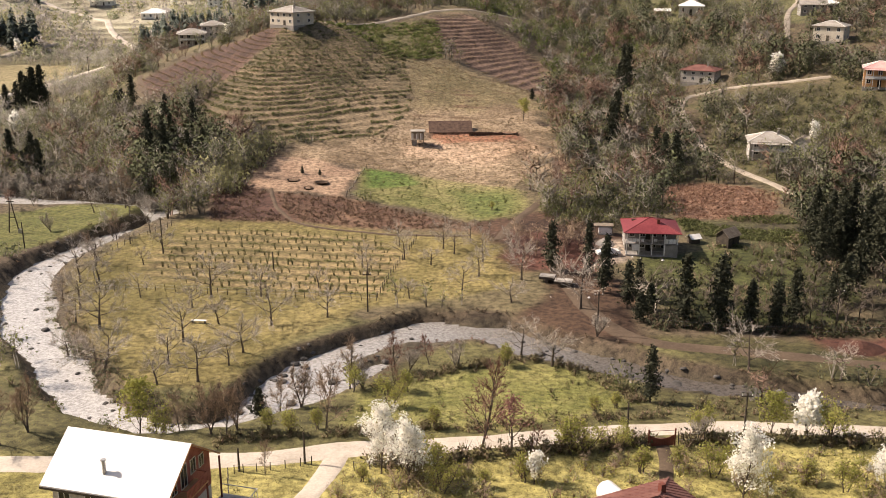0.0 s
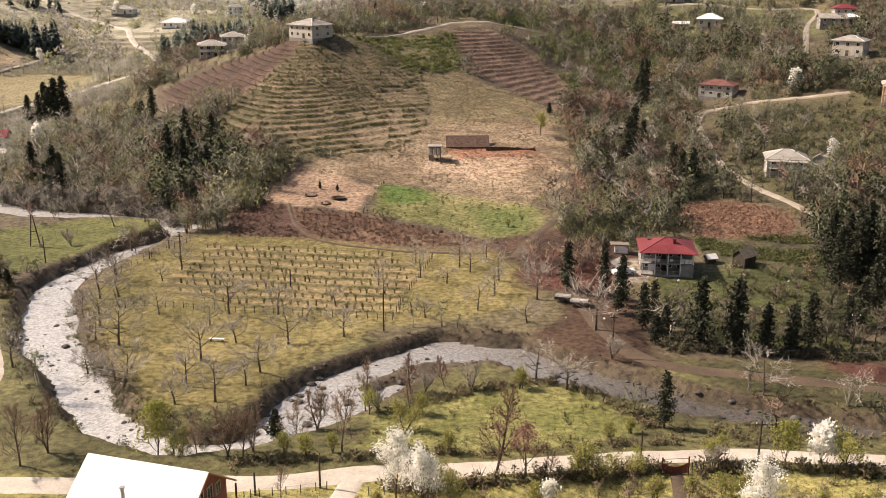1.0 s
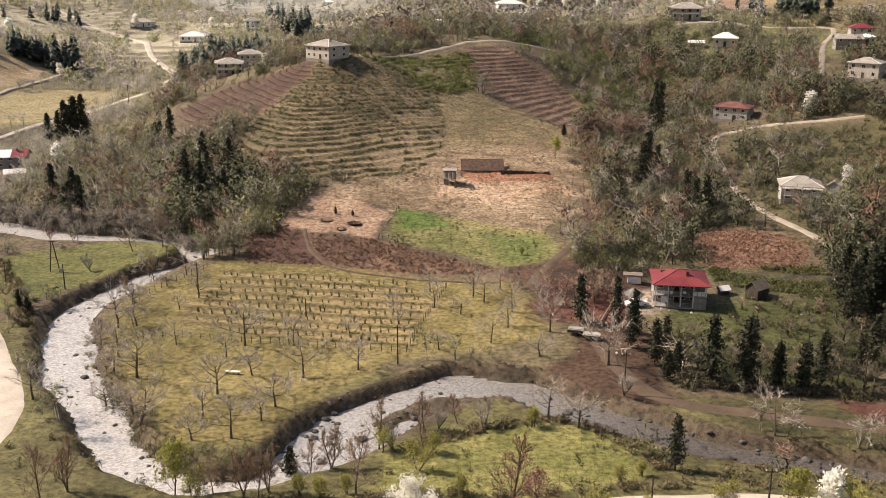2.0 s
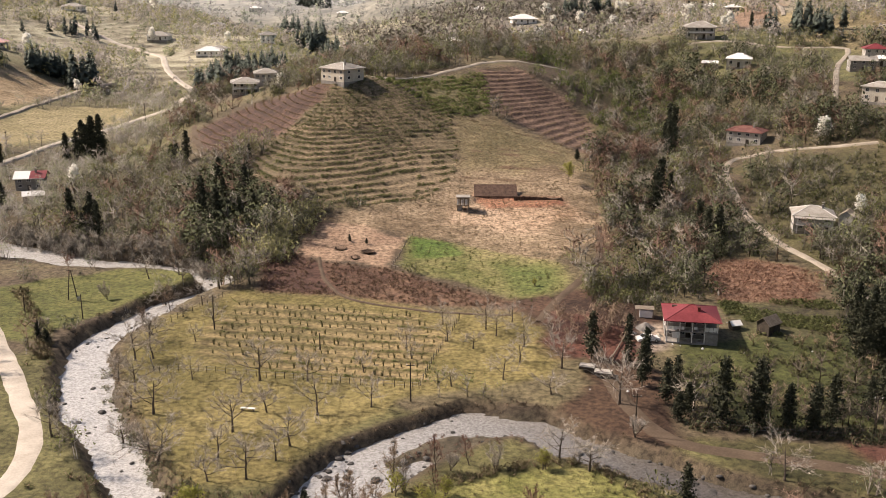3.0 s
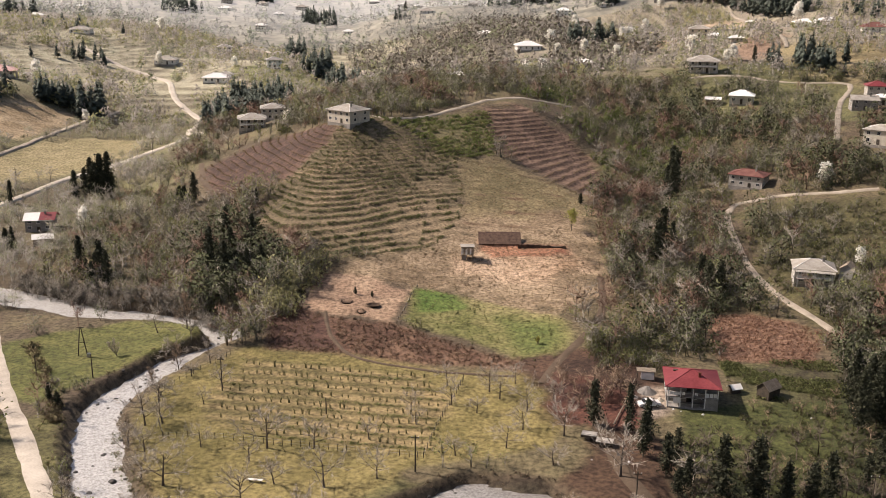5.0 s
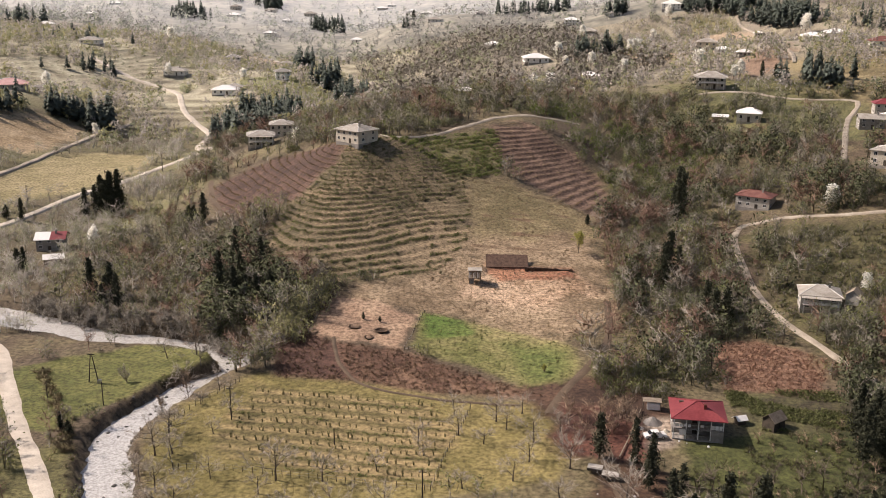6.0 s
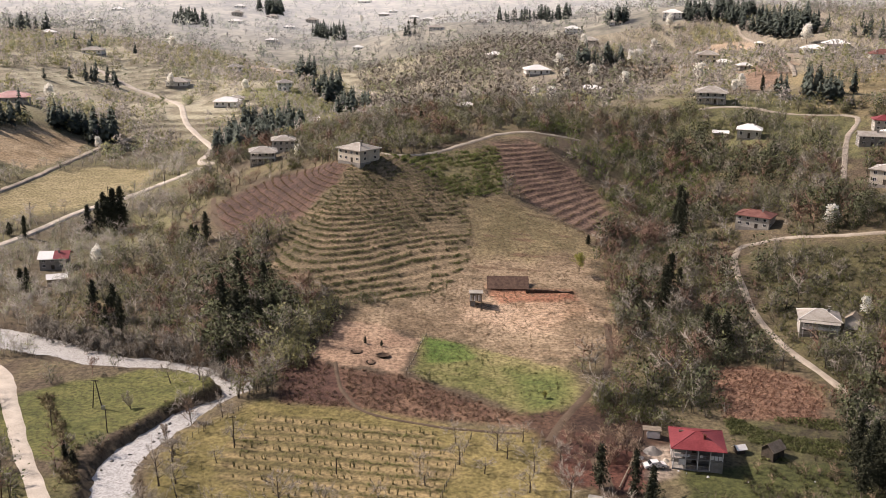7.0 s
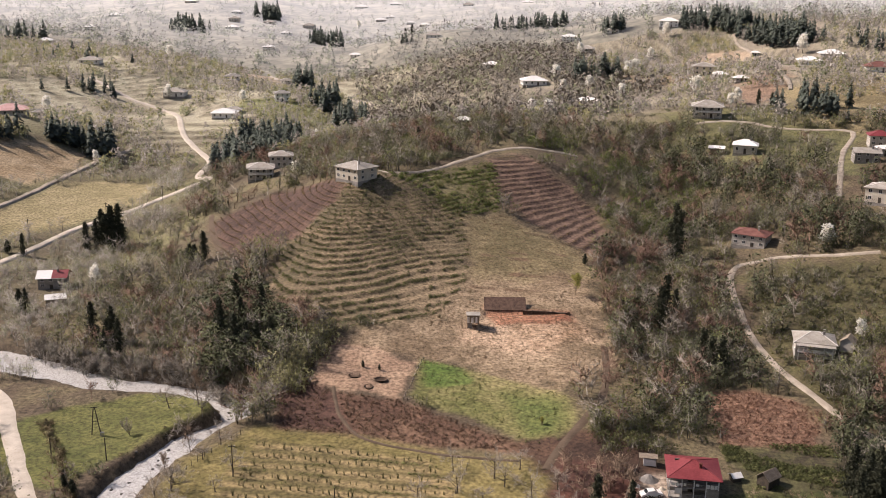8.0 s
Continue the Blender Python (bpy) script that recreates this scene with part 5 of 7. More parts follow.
def house(x, y, yaw, w, d, h, rise, roof_mat, wall_mat, label, roof="hip", cols=3, rows=2, chimney=True, porch=False, side=2, over=0.55, name="house"):
    """A village house: plinth, walls, roof, chimney, windows, door and, where it has one, a porch."""
    HOUSE_SPOTS.append((x, y, max(w, d) * 0.75))
    w, d, h, rise = w * 0.9, d * 0.9, h * 0.82, rise * 0.9
    c, s = math.cos(radians(yaw)), math.sin(radians(yaw))
    spots = [z_at(x + (i * w * c - j * d * s) / 2, y + (i * w * s + j * d * c) / 2) for i in (-1, 0, 1) for j in (-1, 0, 1)]
    z0 = sum(spots) / len(spots) - 0.1
    ob = root(name, pose(x, y, z0, 0, 0, yaw), label, "house")
    part("plinth", Shape().box(0, 0, min(spots) - z0 - 0.6, w + 0.1, d + 0.1, z0 - min(spots) + 0.85), WALL_BLOCK, ob)
    body = Shape().box(0, 0, 0.25, w, d, h - 0.25)
    if roof == "gable":
        for e in (-1, 1):
            q = [(e * w / 2, -d / 2, h), (e * w / 2, d / 2, h), (e * w / 2, 0, h + rise)]
            body.face(*(q if e > 0 else reversed(q)))
    part("wall", body, wall_mat, ob)
    if roof == "hip":
        r = part("roof", hip_roof(w, d, rise, over), roof_mat, ob)
        part("ridge_cap", hip_ridges(w, d, rise, over), roof_mat if roof_mat in (ROOF_RED, ROOF_RUST) else ROOF_WHITE, r)
    else:
        r = part("roof", gable_roof(w, d, rise, over), roof_mat, ob)
    r.location.z = h
    if chimney:
        part("chimney", Shape().box(w * 0.22, -d * 0.12, h + rise * 0.35, 0.5, 0.5, rise * 0.65 + 0.7).box(w * 0.22, -d * 0.12, h + rise + 1.05, 0.66, 0.66, 0.12), WALL_BLOCK, ob)
    storey = (h - 0.4) / rows
    wh = min(1.35, storey * 0.5)
    for k in range(rows):
        z = 0.4 + storey * k + storey * 0.32
        for i in range(cols):
            u = -w / 2 + w * (i + 0.5) / cols
            if k == 0 and i == cols // 2:
                part("door", Shape().box(u, -d / 2 - 0.03, 0.25, 0.95, 0.06, min(2.05, storey * 0.8)), WOOD_DARK, ob)
            else:
                window(ob, u, -d / 2 - 0.002, z, 0, 0.95, wh)
        for e, t in ((1, 90), (-1, -90)):
            for i in range(side):
                v = -d / 2 + d * (i + 0.5) / side
                window(ob, e * (w / 2 + 0.002), v, z, t, 0.95, wh)
    if porch:
        p = part("porch", Shape().box(0, -d / 2 - 0.9, h * 0.47, w * 0.9, 1.75, 0.15), WALL_BLOCK, ob)
        for i in range(5):
            post = new("post", shared(("post", round(h, 2)), lambda: Shape().box(0, 0, 0, 0.16, 0.16, h), WHITE))
            post.parent = ob
            post.location = (-w * 0.43 + w * 0.86 * i / 4, -d / 2 - 1.65, 0)
        part("railing", Shape().box(0, -d / 2 - 1.68, h * 0.47 + 0.95, w * 0.9, 0.06, 0.07).box(0, -d / 2 - 1.68, h * 0.47 + 0.35, w * 0.9, 0.05, 0.5), WHITE, ob)
        part("porch_roof", Shape().face((-w / 2, -d / 2 - 2.1, h - 0.1), (w / 2, -d / 2 - 2.1, h - 0.1), (w / 2, -d / 2, h + 0.05), (-w / 2, -d / 2, h + 0.05)).box(0, -d / 2 - 2.1, h - 0.2, w, 0.1, 0.1), roof_mat, ob)
    return ob


def shed(x, y, yaw, w, d, h, rise, roof_mat, wall_mat, label, name="shed"):
    HOUSE_SPOTS.append((x, y, max(w, d) * 0.7))
    z0 = z_at(x, y)
    ob = root(name, pose(x, y, z0, 0, 0, yaw), label, "shed")
    body = Shape().box(0, 0, -0.6, w, d, h + 0.6)
    for e in (-1, 1):
        q = [(e * w / 2, -d / 2, h), (e * w / 2, d / 2, h), (e * w / 2, 0, h + rise)]
        body.face(*(q if e > 0 else reversed(q)))
    part("wall", body, wall_mat, ob)
    r = part("roof", gable_roof(w, d, rise, 0.3, 0.07), roof_mat, ob)
    r.location.z = h
    part("door", Shape().box(w * 0.1, -d / 2 - 0.02, 0, 0.8, 0.05, min(1.7, h * 0.85)), WOOD_DARK, ob)
    return ob


# houses of the middle ground
house(-47.5, 312, -37, 11.4, 10.0, 5.0, 1.9, ROOF_GREY, WALL_CREAM, "two-storey cream house with a pale hipped roof on the hilltop", cols=4)
house(-93, 366, 14, 11, 9, 5.8, 1.7, ROOF_GREY, WALL_PLASTER, "white two-storey house with a columned veranda", cols=4, porch=True)
house(-89, 384, 14, 10, 9, 6.0, 1.8, ROOF_GREY, WALL_PLASTER, "grey two-storey house among trees", cols=4)
house(77.8, 228.8, -12, 10, 8, 4.8, 2.0, ROOF_GREY, WALL_PLASTER, "pale farmhouse with a weathered hipped roof on stilts", porch=True)
shed(86.3, 229.5, 60, 3.6, 3.0, 2.4, 1.1, WOOD, WALL_PLASTER, "small plastered shed with a steep board roof")
house(80, 303, -30, 11.5, 8.5, 4.6, 1.6, ROOF_RUST, WALL_PLASTER, "brick house with a faded red hipped roof", cols=4)
house(126.5, 322, -35, 10.5, 9, 6.0, 1.7, ROOF_GREY, WALL_CREAM, "cream two-storey house with a grey hipped roof")
house(97.5, 391, -16, 10, 8, 4.2, 2.2, ROOF_WHITE, WALL_PLASTER, "white house with a bright hipped roof on a terrace", cols=3, rows=1)
shed(87, 394, -16, 6, 4, 2.2, 0.8, ROOF_WHITE, WOOD, "low shed with pale sheets on its roof")
house(136, 367, -8, 10, 7, 4.8, 1.5, ROOF_GREY, WALL_BLOCK, "grey house with a long pitched roof", roof="gable")
house(152, 398, -10, 9, 8, 5.5, 2.0, ROOF_RED, WALL_PLASTER, "plastered house with a red metal roof")
house(147, 378, -12, 7, 6, 3.6, 1.2, ROOF_WHITE, WALL_PLASTER, "small white outbuilding beside the road", rows=1)
west_farm = house(-137.5, 279, 12, 8.6, 7, 4.6, 1.6, ROOF_WHITE, WALL_BLOCK, "grey farmhouse with a half white, half red sheet roof", roof="gable", cols=3)
red_half = part("roof_sheet", gable_roof(3.7, 6.3, 1.44, 0.5, 0.16), ROOF_RED, west_farm, "red sheets on half of the roof")
red_half.location = (2.55, 0, 4.6 * 0.82 + 0.02)
shed(-130, 264, 24, 5.5, 4.0, 2.0, 0.9, ROOF_WHITE, WOOD, "low shed with a white sheet roof")
house(119, 266, -22, 9, 8, 6.2, 1.9, ROOF_PINK, WALL_ORANGE, "orange plastered house with a pinkish roof", porch=True)
# the farther village: x, y, turn, width, storeys, roof
FAR = [
    (-8, 700, 5, 12, 1, "white"), (19, 600, 8, 16, 1, "white"), (46, 529, -8, 11, 1, "white"), (60, 905, 0, 15, 2, "white"), (70, 845, -12, 16, 2, "grey"),
    (146, 890, -8, 18, 2, "white"), (179, 922, -8, 13, 1, "white"), (114, 566, -10, 12, 2, "cream"), (92, 442, -10, 14, 2, "grey"), (118, 542, -8, 8, 1, "white"),
    (124, 520, 5, 7, 1, "white"), (174, 572, -8, 13, 1, "white"), (228, 700, -8, 18, 1, "white"), (202, 542, -12, 15, 1, "rust"), (216, 548, -6, 7, 1, "white"),
    (-70, 990, 4, 16, 1, "grey"), (-25, 1030, 0, 11, 1, "dark"), (-153, 1016, 8, 12, 1, "white"), (-411, 866, 10, 14, 1, "white"), (-291, 680, 6, 15, 1, "grey"),
    (-202, 724, 18, 11, 2, "dark"), (-214, 628, 4, 15, 1, "grey"), (-272, 1134, 4, 14, 2, "white"), (-160, 553, 6, 15, 1, "white"), (-158, 566, 6, 9, 1, "grey"),
]
FAR_MORE = [
    (-139, 609, 18, 10, 2, "dark"), (-252, 484, 22, 18, 1, "pink"), (-248, 507, 12, 6, 1, "dark"), (-503, 1184, 8, 15, 2, "white"), (-402, 1482, 0, 16, 1, "white"),
    (-390, 1423, 6, 17, 2, "grey"), (-379, 1371, 0, 20, 1, "white"), (-342, 1439, 0, 18, 1, "grey"), (-302, 1366, 4, 16, 1, "white"), (-286, 1451, 0, 19, 2, "grey"),
    (-241, 1683, 0, 24, 1, "white"), (-190, 1536, 8, 18, 1, "white"), (-178, 1560, 0, 14, 1, "white"), (-117, 1474, 0, 16, 1, "white"), (-566, 1423, 6, 20, 1, "white"),
    (-495, 1559, 0, 20, 1, "white"), (98, 900, -6, 13, 1, "grey"), (186, 740, -10, 6, 1, "white"), (-58, 1640, 0, 20, 1, "grey"), (40, 1700, 0, 22, 1, "white"),
    (-188, 1740, 0, 22, 1, "white"), (-17, 424, 5, 7, 1, "white"), (-180, 805, 6, 9, 1, "grey"), (-110, 596, 10, 8, 1, "grey"), (-140, 1500, 0, 14, 1, "white"),
]
FAR_ROOFS = {"white": ROOF_WHITE, "grey": ROOF_GREY, "pink": ROOF_PINK, "rust": ROOF_RUST, "dark": WALL_BLOCK, "cream": ROOF_GREY}
for i, (hx, hy, yaw, wide, storeys, tone_) in enumerate(FAR + FAR_MORE):
    small = wide < 10
    house(hx, hy, yaw, wide, wide * (0.72 if small else 0.78), (2.8 if small else 3.6) if storeys == 1 else 6.2, wide * 0.15 + 0.4, FAR_ROOFS[tone_], WALL_CREAM if tone_ == "cream" else (WALL_PLASTER, WHITE)[i % 2],
          "far %s-storey village house with a %s roof among trees" % ({1: "single", 2: "two"}[storeys], "grey" if tone_ == "cream" else tone_), cols=3 if wide < 14 else 4, rows=storeys, side=2, chimney=i % 3 == 0 and not small, over=0.9, porch=storeys == 2 and i % 2 == 0)


# the farmhouse with two verandas
def farmhouse(x, y, yaw):
    HOUSE_SPOTS.append((x, y, 9))
    z0 = z_at(x, y - 3) - 0.35
    ob = root("farmhouse", pose(x, y, z0, 0, 0, yaw), "two-storey farmhouse with a red metal roof and two open verandas", "house")
    w, d = 9.2, 8.4
    part("plinth", Shape().box(0, 0, -1.6, w, d, 2.4), WALL_BLOCK, ob)
    # darker block grey here stands in for the verandas' shade
    part("wall", Shape().box(0, 1.3, 0.8, w, d - 2.6, 5.3).box(w / 2 - 1.1, -d / 2 + 0.95, 0.8, 2.2, 1.9, 2.4), WALL_BLOCK, ob)
    part("veranda_floor", Shape().box(0, -d / 2 + 1.25, 3.35, w + 0.1, 2.6, 0.18), WALL_BLOCK, ob)
    r = part("roof", hip_roof(w, d, 2.2, 0.55, ridge=0.6), ROOF_RED, ob)
    r.location.z = 6.1
    part("ridge_cap", hip_ridges(w, d, 2.2, 0.55, ridge=0.6), ROOF_RED, r)
    part("dormer", Shape().box(-2.6, 1.4, 0.9, 1.5, 0.5, 0.45), WOOD_DARK, r)
    part("chimney", Shape().box(1.2, -1.7, 6.9, 0.5, 0.5, 1.7).box(1.2, -1.7, 8.6, 0.62, 0.62, 0.1), RUST, ob)
    for i in range(5):
        for z, k in ((0.8, 2.55), (3.53, 2.57)):
            if not (z < 1 and i > 3):
                p = part("post", Shape().box(-w / 2 + 0.12 + (w - 0.24) * i / 4, -d / 2 + 0.1, z, 0.18, 0.18, k), WHITE, ob)
    for z in (0.8, 3.53):
        rail = Shape().box(0 if z > 1 else -1.1, -d / 2 + 0.08, z + 0.92, w if z > 1 else w - 2.2, 0.07, 0.07)
        for i in range(40 if z > 1 else 30):
            rail.box(-w / 2 + 0.2 + 0.23 * i, -d / 2 + 0.08, z + 0.05, 0.03, 0.03, 0.88)
        part("railing", rail, STEEL, ob)
    for z in (1.6, 4.3):
        for u in (-3.4, -1.5, 0.5, 2.4):
            window(ob, u, -d / 2 + 2.598, z, 0, 0.9, 1.25)
    for t, e in ((90, 1), (-90, -1)):
        for z in (1.6, 4.3):
            for v in (0.2, 2.6):
                window(ob, e * (w / 2 + 0.002), v, z, t, 0.9, 1.25)
    part("door", Shape().box(-0.4, -d / 2 + 2.57, 0.8, 0.9, 0.06, 2.05), WOOD_DARK, ob)
    part("balcony_door", Shape().box(-0.5, -d / 2 + 2.57, 3.55, 0.9, 0.06, 2.05), WOOD_DARK, ob)
    for i, (u, z, ww, hh) in enumerate(((-3.9, 4.0, 0.7, 0.75), (-3.1, 3.9, 0.6, 0.85), (-2.4, 4.05, 0.6, 0.7), (-1.7, 4.0, 0.5, 0.75), (0.6, 4.15, 0.6, 0.6), (2.6, 3.7, 0.55, 1.1), (3.3, 3.7, 0.6, 1.1), (4.0, 3.75, 0.55, 1.05), (-2.9, 1.9, 1.2, 1.55))):
        cloth = Shape()
        cloth.v = [(u + ww * (a / 5 - 0.5), -d / 2 - 0.02 + 0.03 * math.sin(2.1 * a + i), z + hh * b / 4) for b in range(5) for a in range(6)]
        cloth.f = [(6 * b + a, 6 * b + a + 1, 6 * b + a + 7, 6 * b + a + 6) for b in range(4) for a in range(5)]
        lau = part("laundry", cloth, CLOTH, ob)
        lau.modifiers.new("thick", "SOLIDIFY").thickness = 0.02
    ob.scale = (0.98, 1.0, 0.76)
    return ob


farmhouse(37.3, 167.6, -6)
shed(52.0, 169.5, 40, 3.4, 2.6, 2.1, 1.1, WOOD, WOOD_DARK, "weathered wooden shed with a steep board roof")
shed(46.2, 171.0, 20, 1.7, 1.5, 1.1, 0.5, ROOF_WHITE, WOOD_DARK, "tiny coop with a white roof")


# the near house with the white roof
def white_house():
    yaw, w, d = -15.0, 10.4, 7.6
    x, y = -26.2, 72.6
    HOUSE_SPOTS.append((x, y, 9))
    z0 = 4.6
    ob = root("gabled_house", pose(x, y, z0, 0, 0, yaw), "tall house with a wide white sheet roof and red boarded gable", "house")
    h, rise = 6.2, 2.7
    part("plinth", Shape().box(0, 0, -2.6, w, d, 2.9), WALL_BLOCK, ob)
    part("wall", Shape().box(0, 0, 0.3, w - 0.2, d, h - 0.3), WALL_PLASTER, ob)
    g = part("gable", Shape().face((w / 2 - 0.1, -d / 2, 3.1), (w / 2 - 0.1, d / 2, 3.1), (w / 2 - 0.1, d / 2, h), (w / 2 - 0.1, 0, h + rise), (w / 2 - 0.1, -d / 2, h)), WALL_BRICK, ob, "dark red vertical boards")
    for k in range(22):
        v0, v1 = -d / 2 + d * k / 22, -d / 2 + d * (k + 1) / 22 - 0.02
        t0, t1 = h + rise * (1 - abs(v0) / (d / 2)), h + rise * (1 - abs(v1) / (d / 2))
        x0, x1 = w / 2 - 0.098, w / 2 - 0.04
        part("board", Shape().face((x1, v0, 3.1), (x1, v1, 3.1), (x1, v1, t1), (x1, v0, t0)).face((x0, v0, 3.1), (x1, v0, 3.1), (x1, v0, t0), (x0, v0, t0)).face((x1, v1, 3.1), (x0, v1, 3.1), (x0, v1, t1), (x1, v1, t1)), WALL_BRICK, g)
    part("back_gable", Shape().face((-w / 2 + 0.1, d / 2, h), (-w / 2 + 0.1, -d / 2, h), (-w / 2 + 0.1, 0, h + rise)), WALL_BRICK, ob)
    r = part("roof", gable_roof(w, d, rise, 0.6), ROOF_WHITE, ob)
    r.location.z = h
    part("eave_board", Shape().box(0, -d / 2 - 0.62, h - 0.62, w + 1.2, 0.05, 0.2), WOOD_DARK, ob)
    part("bargeboard", Shape().tube((w / 2 + 0.58, 0, h + rise + 0.02), (w / 2 + 0.58, d / 2 + 0.6, h - 0.42), 0.09, 0.09, 4).tube((w / 2 + 0.58, 0, h + rise + 0.02), (w / 2 + 0.58, -d / 2 - 0.6, h - 0.42), 0.09, 0.09, 4), WALL_ORANGE, ob)
    part("stove_pipe", Shape().tube((-0.6, -2.9, h + 0.3), (-0.6, -2.9, h + 1.85), 0.16, 0.16, 8, True), STEEL, ob)
    part("pipe_cap", Shape().tube((-0.6, -2.9, h + 1.9), (-0.6, -2.9, h + 2.02), 0.26, 0.22, 8, True), STEEL, ob)
    for v, z, ww, hh in ((2.3, 5.6, 0.7, 1.1), (0.95, 5.7, 0.75, 1.3), (-2.2, 5.3, 0.8, 1.3)):
        window(ob, w / 2 - 0.035, v, z, 90, ww, hh, WALL_CREAM)
    window(ob, w / 2 - 0.035, -0.6, 5.15, 90, 0.9, 2.05, WALL_CREAM, "balcony_door")
    part("vent", Shape().tube((w / 2 - 0.05, 0.0, 8.0), (w / 2, 0.0, 8.0), 0.16, 0.16, 10, True), WALL_CREAM, ob)
    b = part("balcony", Shape().box(w / 2 + 0.6, -0.6, 4.95, 1.3, 3.4, 0.15), WALL_ORANGE, ob)
    rail = Shape().box(w / 2 + 1.22, -0.6, 5.9, 0.07, 3.4, 0.07).box(w / 2 + 0.6, 1.07, 5.9, 1.3, 0.06, 0.07).box(w / 2 + 0.6, -2.27, 5.9, 1.3, 0.06, 0.07)
    for i in range(18):
        rail.box(w / 2 + 1.22, -2.25 + 0.196 * i, 5.1, 0.03, 0.12, 0.8)
    part("railing", rail, WALL_BRICK, b)
    for v in (1.0, 3.3, -2.2):
        part("post", Shape().tube((w / 2 + 1.15, v, -0.6), (w / 2 + 1.15, v, 4.95 if v < 2 else 6.2), 0.09, 0.09, 6), RUST, ob)
    part("terrace", Shape().box(w / 2 + 2.6, 1.4, -0.6, 3.4, 5.0, 2.8), WALL_PLASTER, ob)
    rail = Shape().box(w / 2 + 4.25, 1.4, 3.1, 0.06, 5.0, 0.06).box(w / 2 + 2.6, 3.87, 3.1, 3.4, 0.06, 0.06)
    for i in range(12):
        rail.box(w / 2 + 4.25, -1.05 + 0.445 * i, 2.2, 0.04, 0.04, 0.9)
    part("terrace_railing", rail, WHITE, ob)
    for u in (-4, -1.5, 1, 3.5):
        for z in (1.2, 4.1):
            window(ob, u, -d / 2 - 0.002, z, 0, 1.0, 1.3)


white_house()


def rust_house():
    x, y, yaw, w, d, h, rise = 16.6, 68.0, 25.0, 10.5, 9.0, 3.6, 2.2
    HOUSE_SPOTS.append((x, y, 9))
    z0 = z_at(x, y) + 0.2
    ob = root("red_roofed_house", pose(x, y, z0, 0, 0, yaw), "house with a seamed rusty red metal roof beside a garden", "house")
    part("plinth", Shape().box(0, 0, -1.5, w, d, 1.9), WALL_BLOCK, ob)
    part("wall", Shape().box(0, 0, 0.4, w, d, h - 0.4), WALL_PLASTER, ob)
    r = part("roof", hip_roof(w, d, rise, 0.5), ROOF_RUST, ob)
    r.location.z = h
    part("ridge_cap", hip_ridges(w, d, rise, 0.5), ROOF_RUST, r)
    s = Shape()
    a, b, k = w / 2 + 0.5, d / 2 + 0.5, (w - d) / 2
    for i in range(1, 16):
        v = -a + 2 * a * i / 16
        for sign in (-1, 1):
            f = min(1.0, (a - abs(v)) / (a - k))
            s.tube((v, sign * b, 0.16), (v, sign * b * (1 - f), 0.16 + rise * f), 0.03, 0.03, 4)
        v2 = -b + 2 * b * i / 16
        for sign in (-1, 1):
            f = (b - abs(v2)) / b
            s.tube((sign * a, v2, 0.16), (sign * (a - (a - k) * f), v2, 0.16 + rise * f), 0.03, 0.03, 4)
    part("roof_seams", s, ROOF_RUST, r)
    part("chimney", Shape().box(2.0, 1.2, h + 0.9, 0.45, 0.45, 1.6), RUST, ob)
    for u in (-3, 0, 3):
        window(ob, u, d / 2 + 0.002, 1.3, 180, 1.0, 1.3)
    t = root("water_tank", pose(15.2, 72.6, z_at(15.2, 72.6) + 0.5, 0, 0, 25), "long white round-topped tank on a timber stand", "tank")
    s = Shape()
    n = 14
    for e, (a0, a1) in enumerate(((-2.6, 2.6),)):
        rings = []
        for u, q in ((-2.75, 0.35), (-2.6, 0.8), (-2.4, 0.95), (2.4, 0.95), (2.6, 0.8), (2.75, 0.35)):
            rings.append([(q * math.cos(math.tau * i / n), u, 3.1 + q * math.sin(math.tau * i / n)) for i in range(n)])
        for p, q in zip(rings, rings[1:]):
            for i in range(n):
                s.face(p[i], q[i], q[(i + 1) % n], p[(i + 1) % n])
        s.face(*rings[0]).face(*reversed(rings[-1]))
    part("barrel", s, WHITE, t, smooth=True)
    for u, v in ((-0.7, -2), (0.7, -2), (-0.7, 2), (0.7, 2)):
        part("leg", Shape().box(u, v, -0.5, 0.2, 0.2, 2.95), WOOD, t)


rust_house()

# ---- woods ----
WILD_MATS = [SCRUB, LEAF_DULL]
x, y = fan(25500, 96, 430, 1, 0.78)
ok = clear(x, y, 1.0)
n = rough_noise(x, y, 17, 41)
chance = np.full(len(x), 0.48)
chance = np.where(inside(x, y, [(24, 185), (62, 190), (66, 250), (62, 345), (38, 345), (30, 300), (28, 230)]) > 0, 0.95, chance)
chance = np.where(inside(x, y, DARK_WOOD) > -3, 0.7, chance)
chance = np.where(inside(x, y, DARK_CORE) > -3, 1.0, chance)
chance = np.where(inside(x, y, [(-70, 262), (-86, 276), (-100, 318), (-104, 350), (-170, 345), (-150, 250), (-112, 238)]) > 0, 0.7, chance)
chance = np.where(inside(x, y, [(-100, 350), (-40, 328), (0, 372), (60, 350), (80, 430), (-120, 430)]) > 0, 0.75, chance)
chance = np.where((x < -86) & (y > 205), 0.55, chance)
chance = np.where((y < 186) & (abs(x) < 75), 0.05, chance)
chance = np.where((x > 66) & (y > 190) & (y < 400), 0.5, chance)
chance = np.where((x > 66) & (y > 205) & (y < 282) & (x < 120), 0.2, chance)
chance = np.where(inside(x, y, [(72, 150), (80, 178), (72, 200), (70, 215), (82, 222), (100, 205), (110, 170), (100, 140)]) > 0, 0.9, chance)
chance = np.where(inside(x, y, [(66, 300), (75, 318), (118, 300), (150, 330), (120, 345), (95, 380), (70, 400), (40, 390), (56, 330)]) > 0, 0.9, chance)
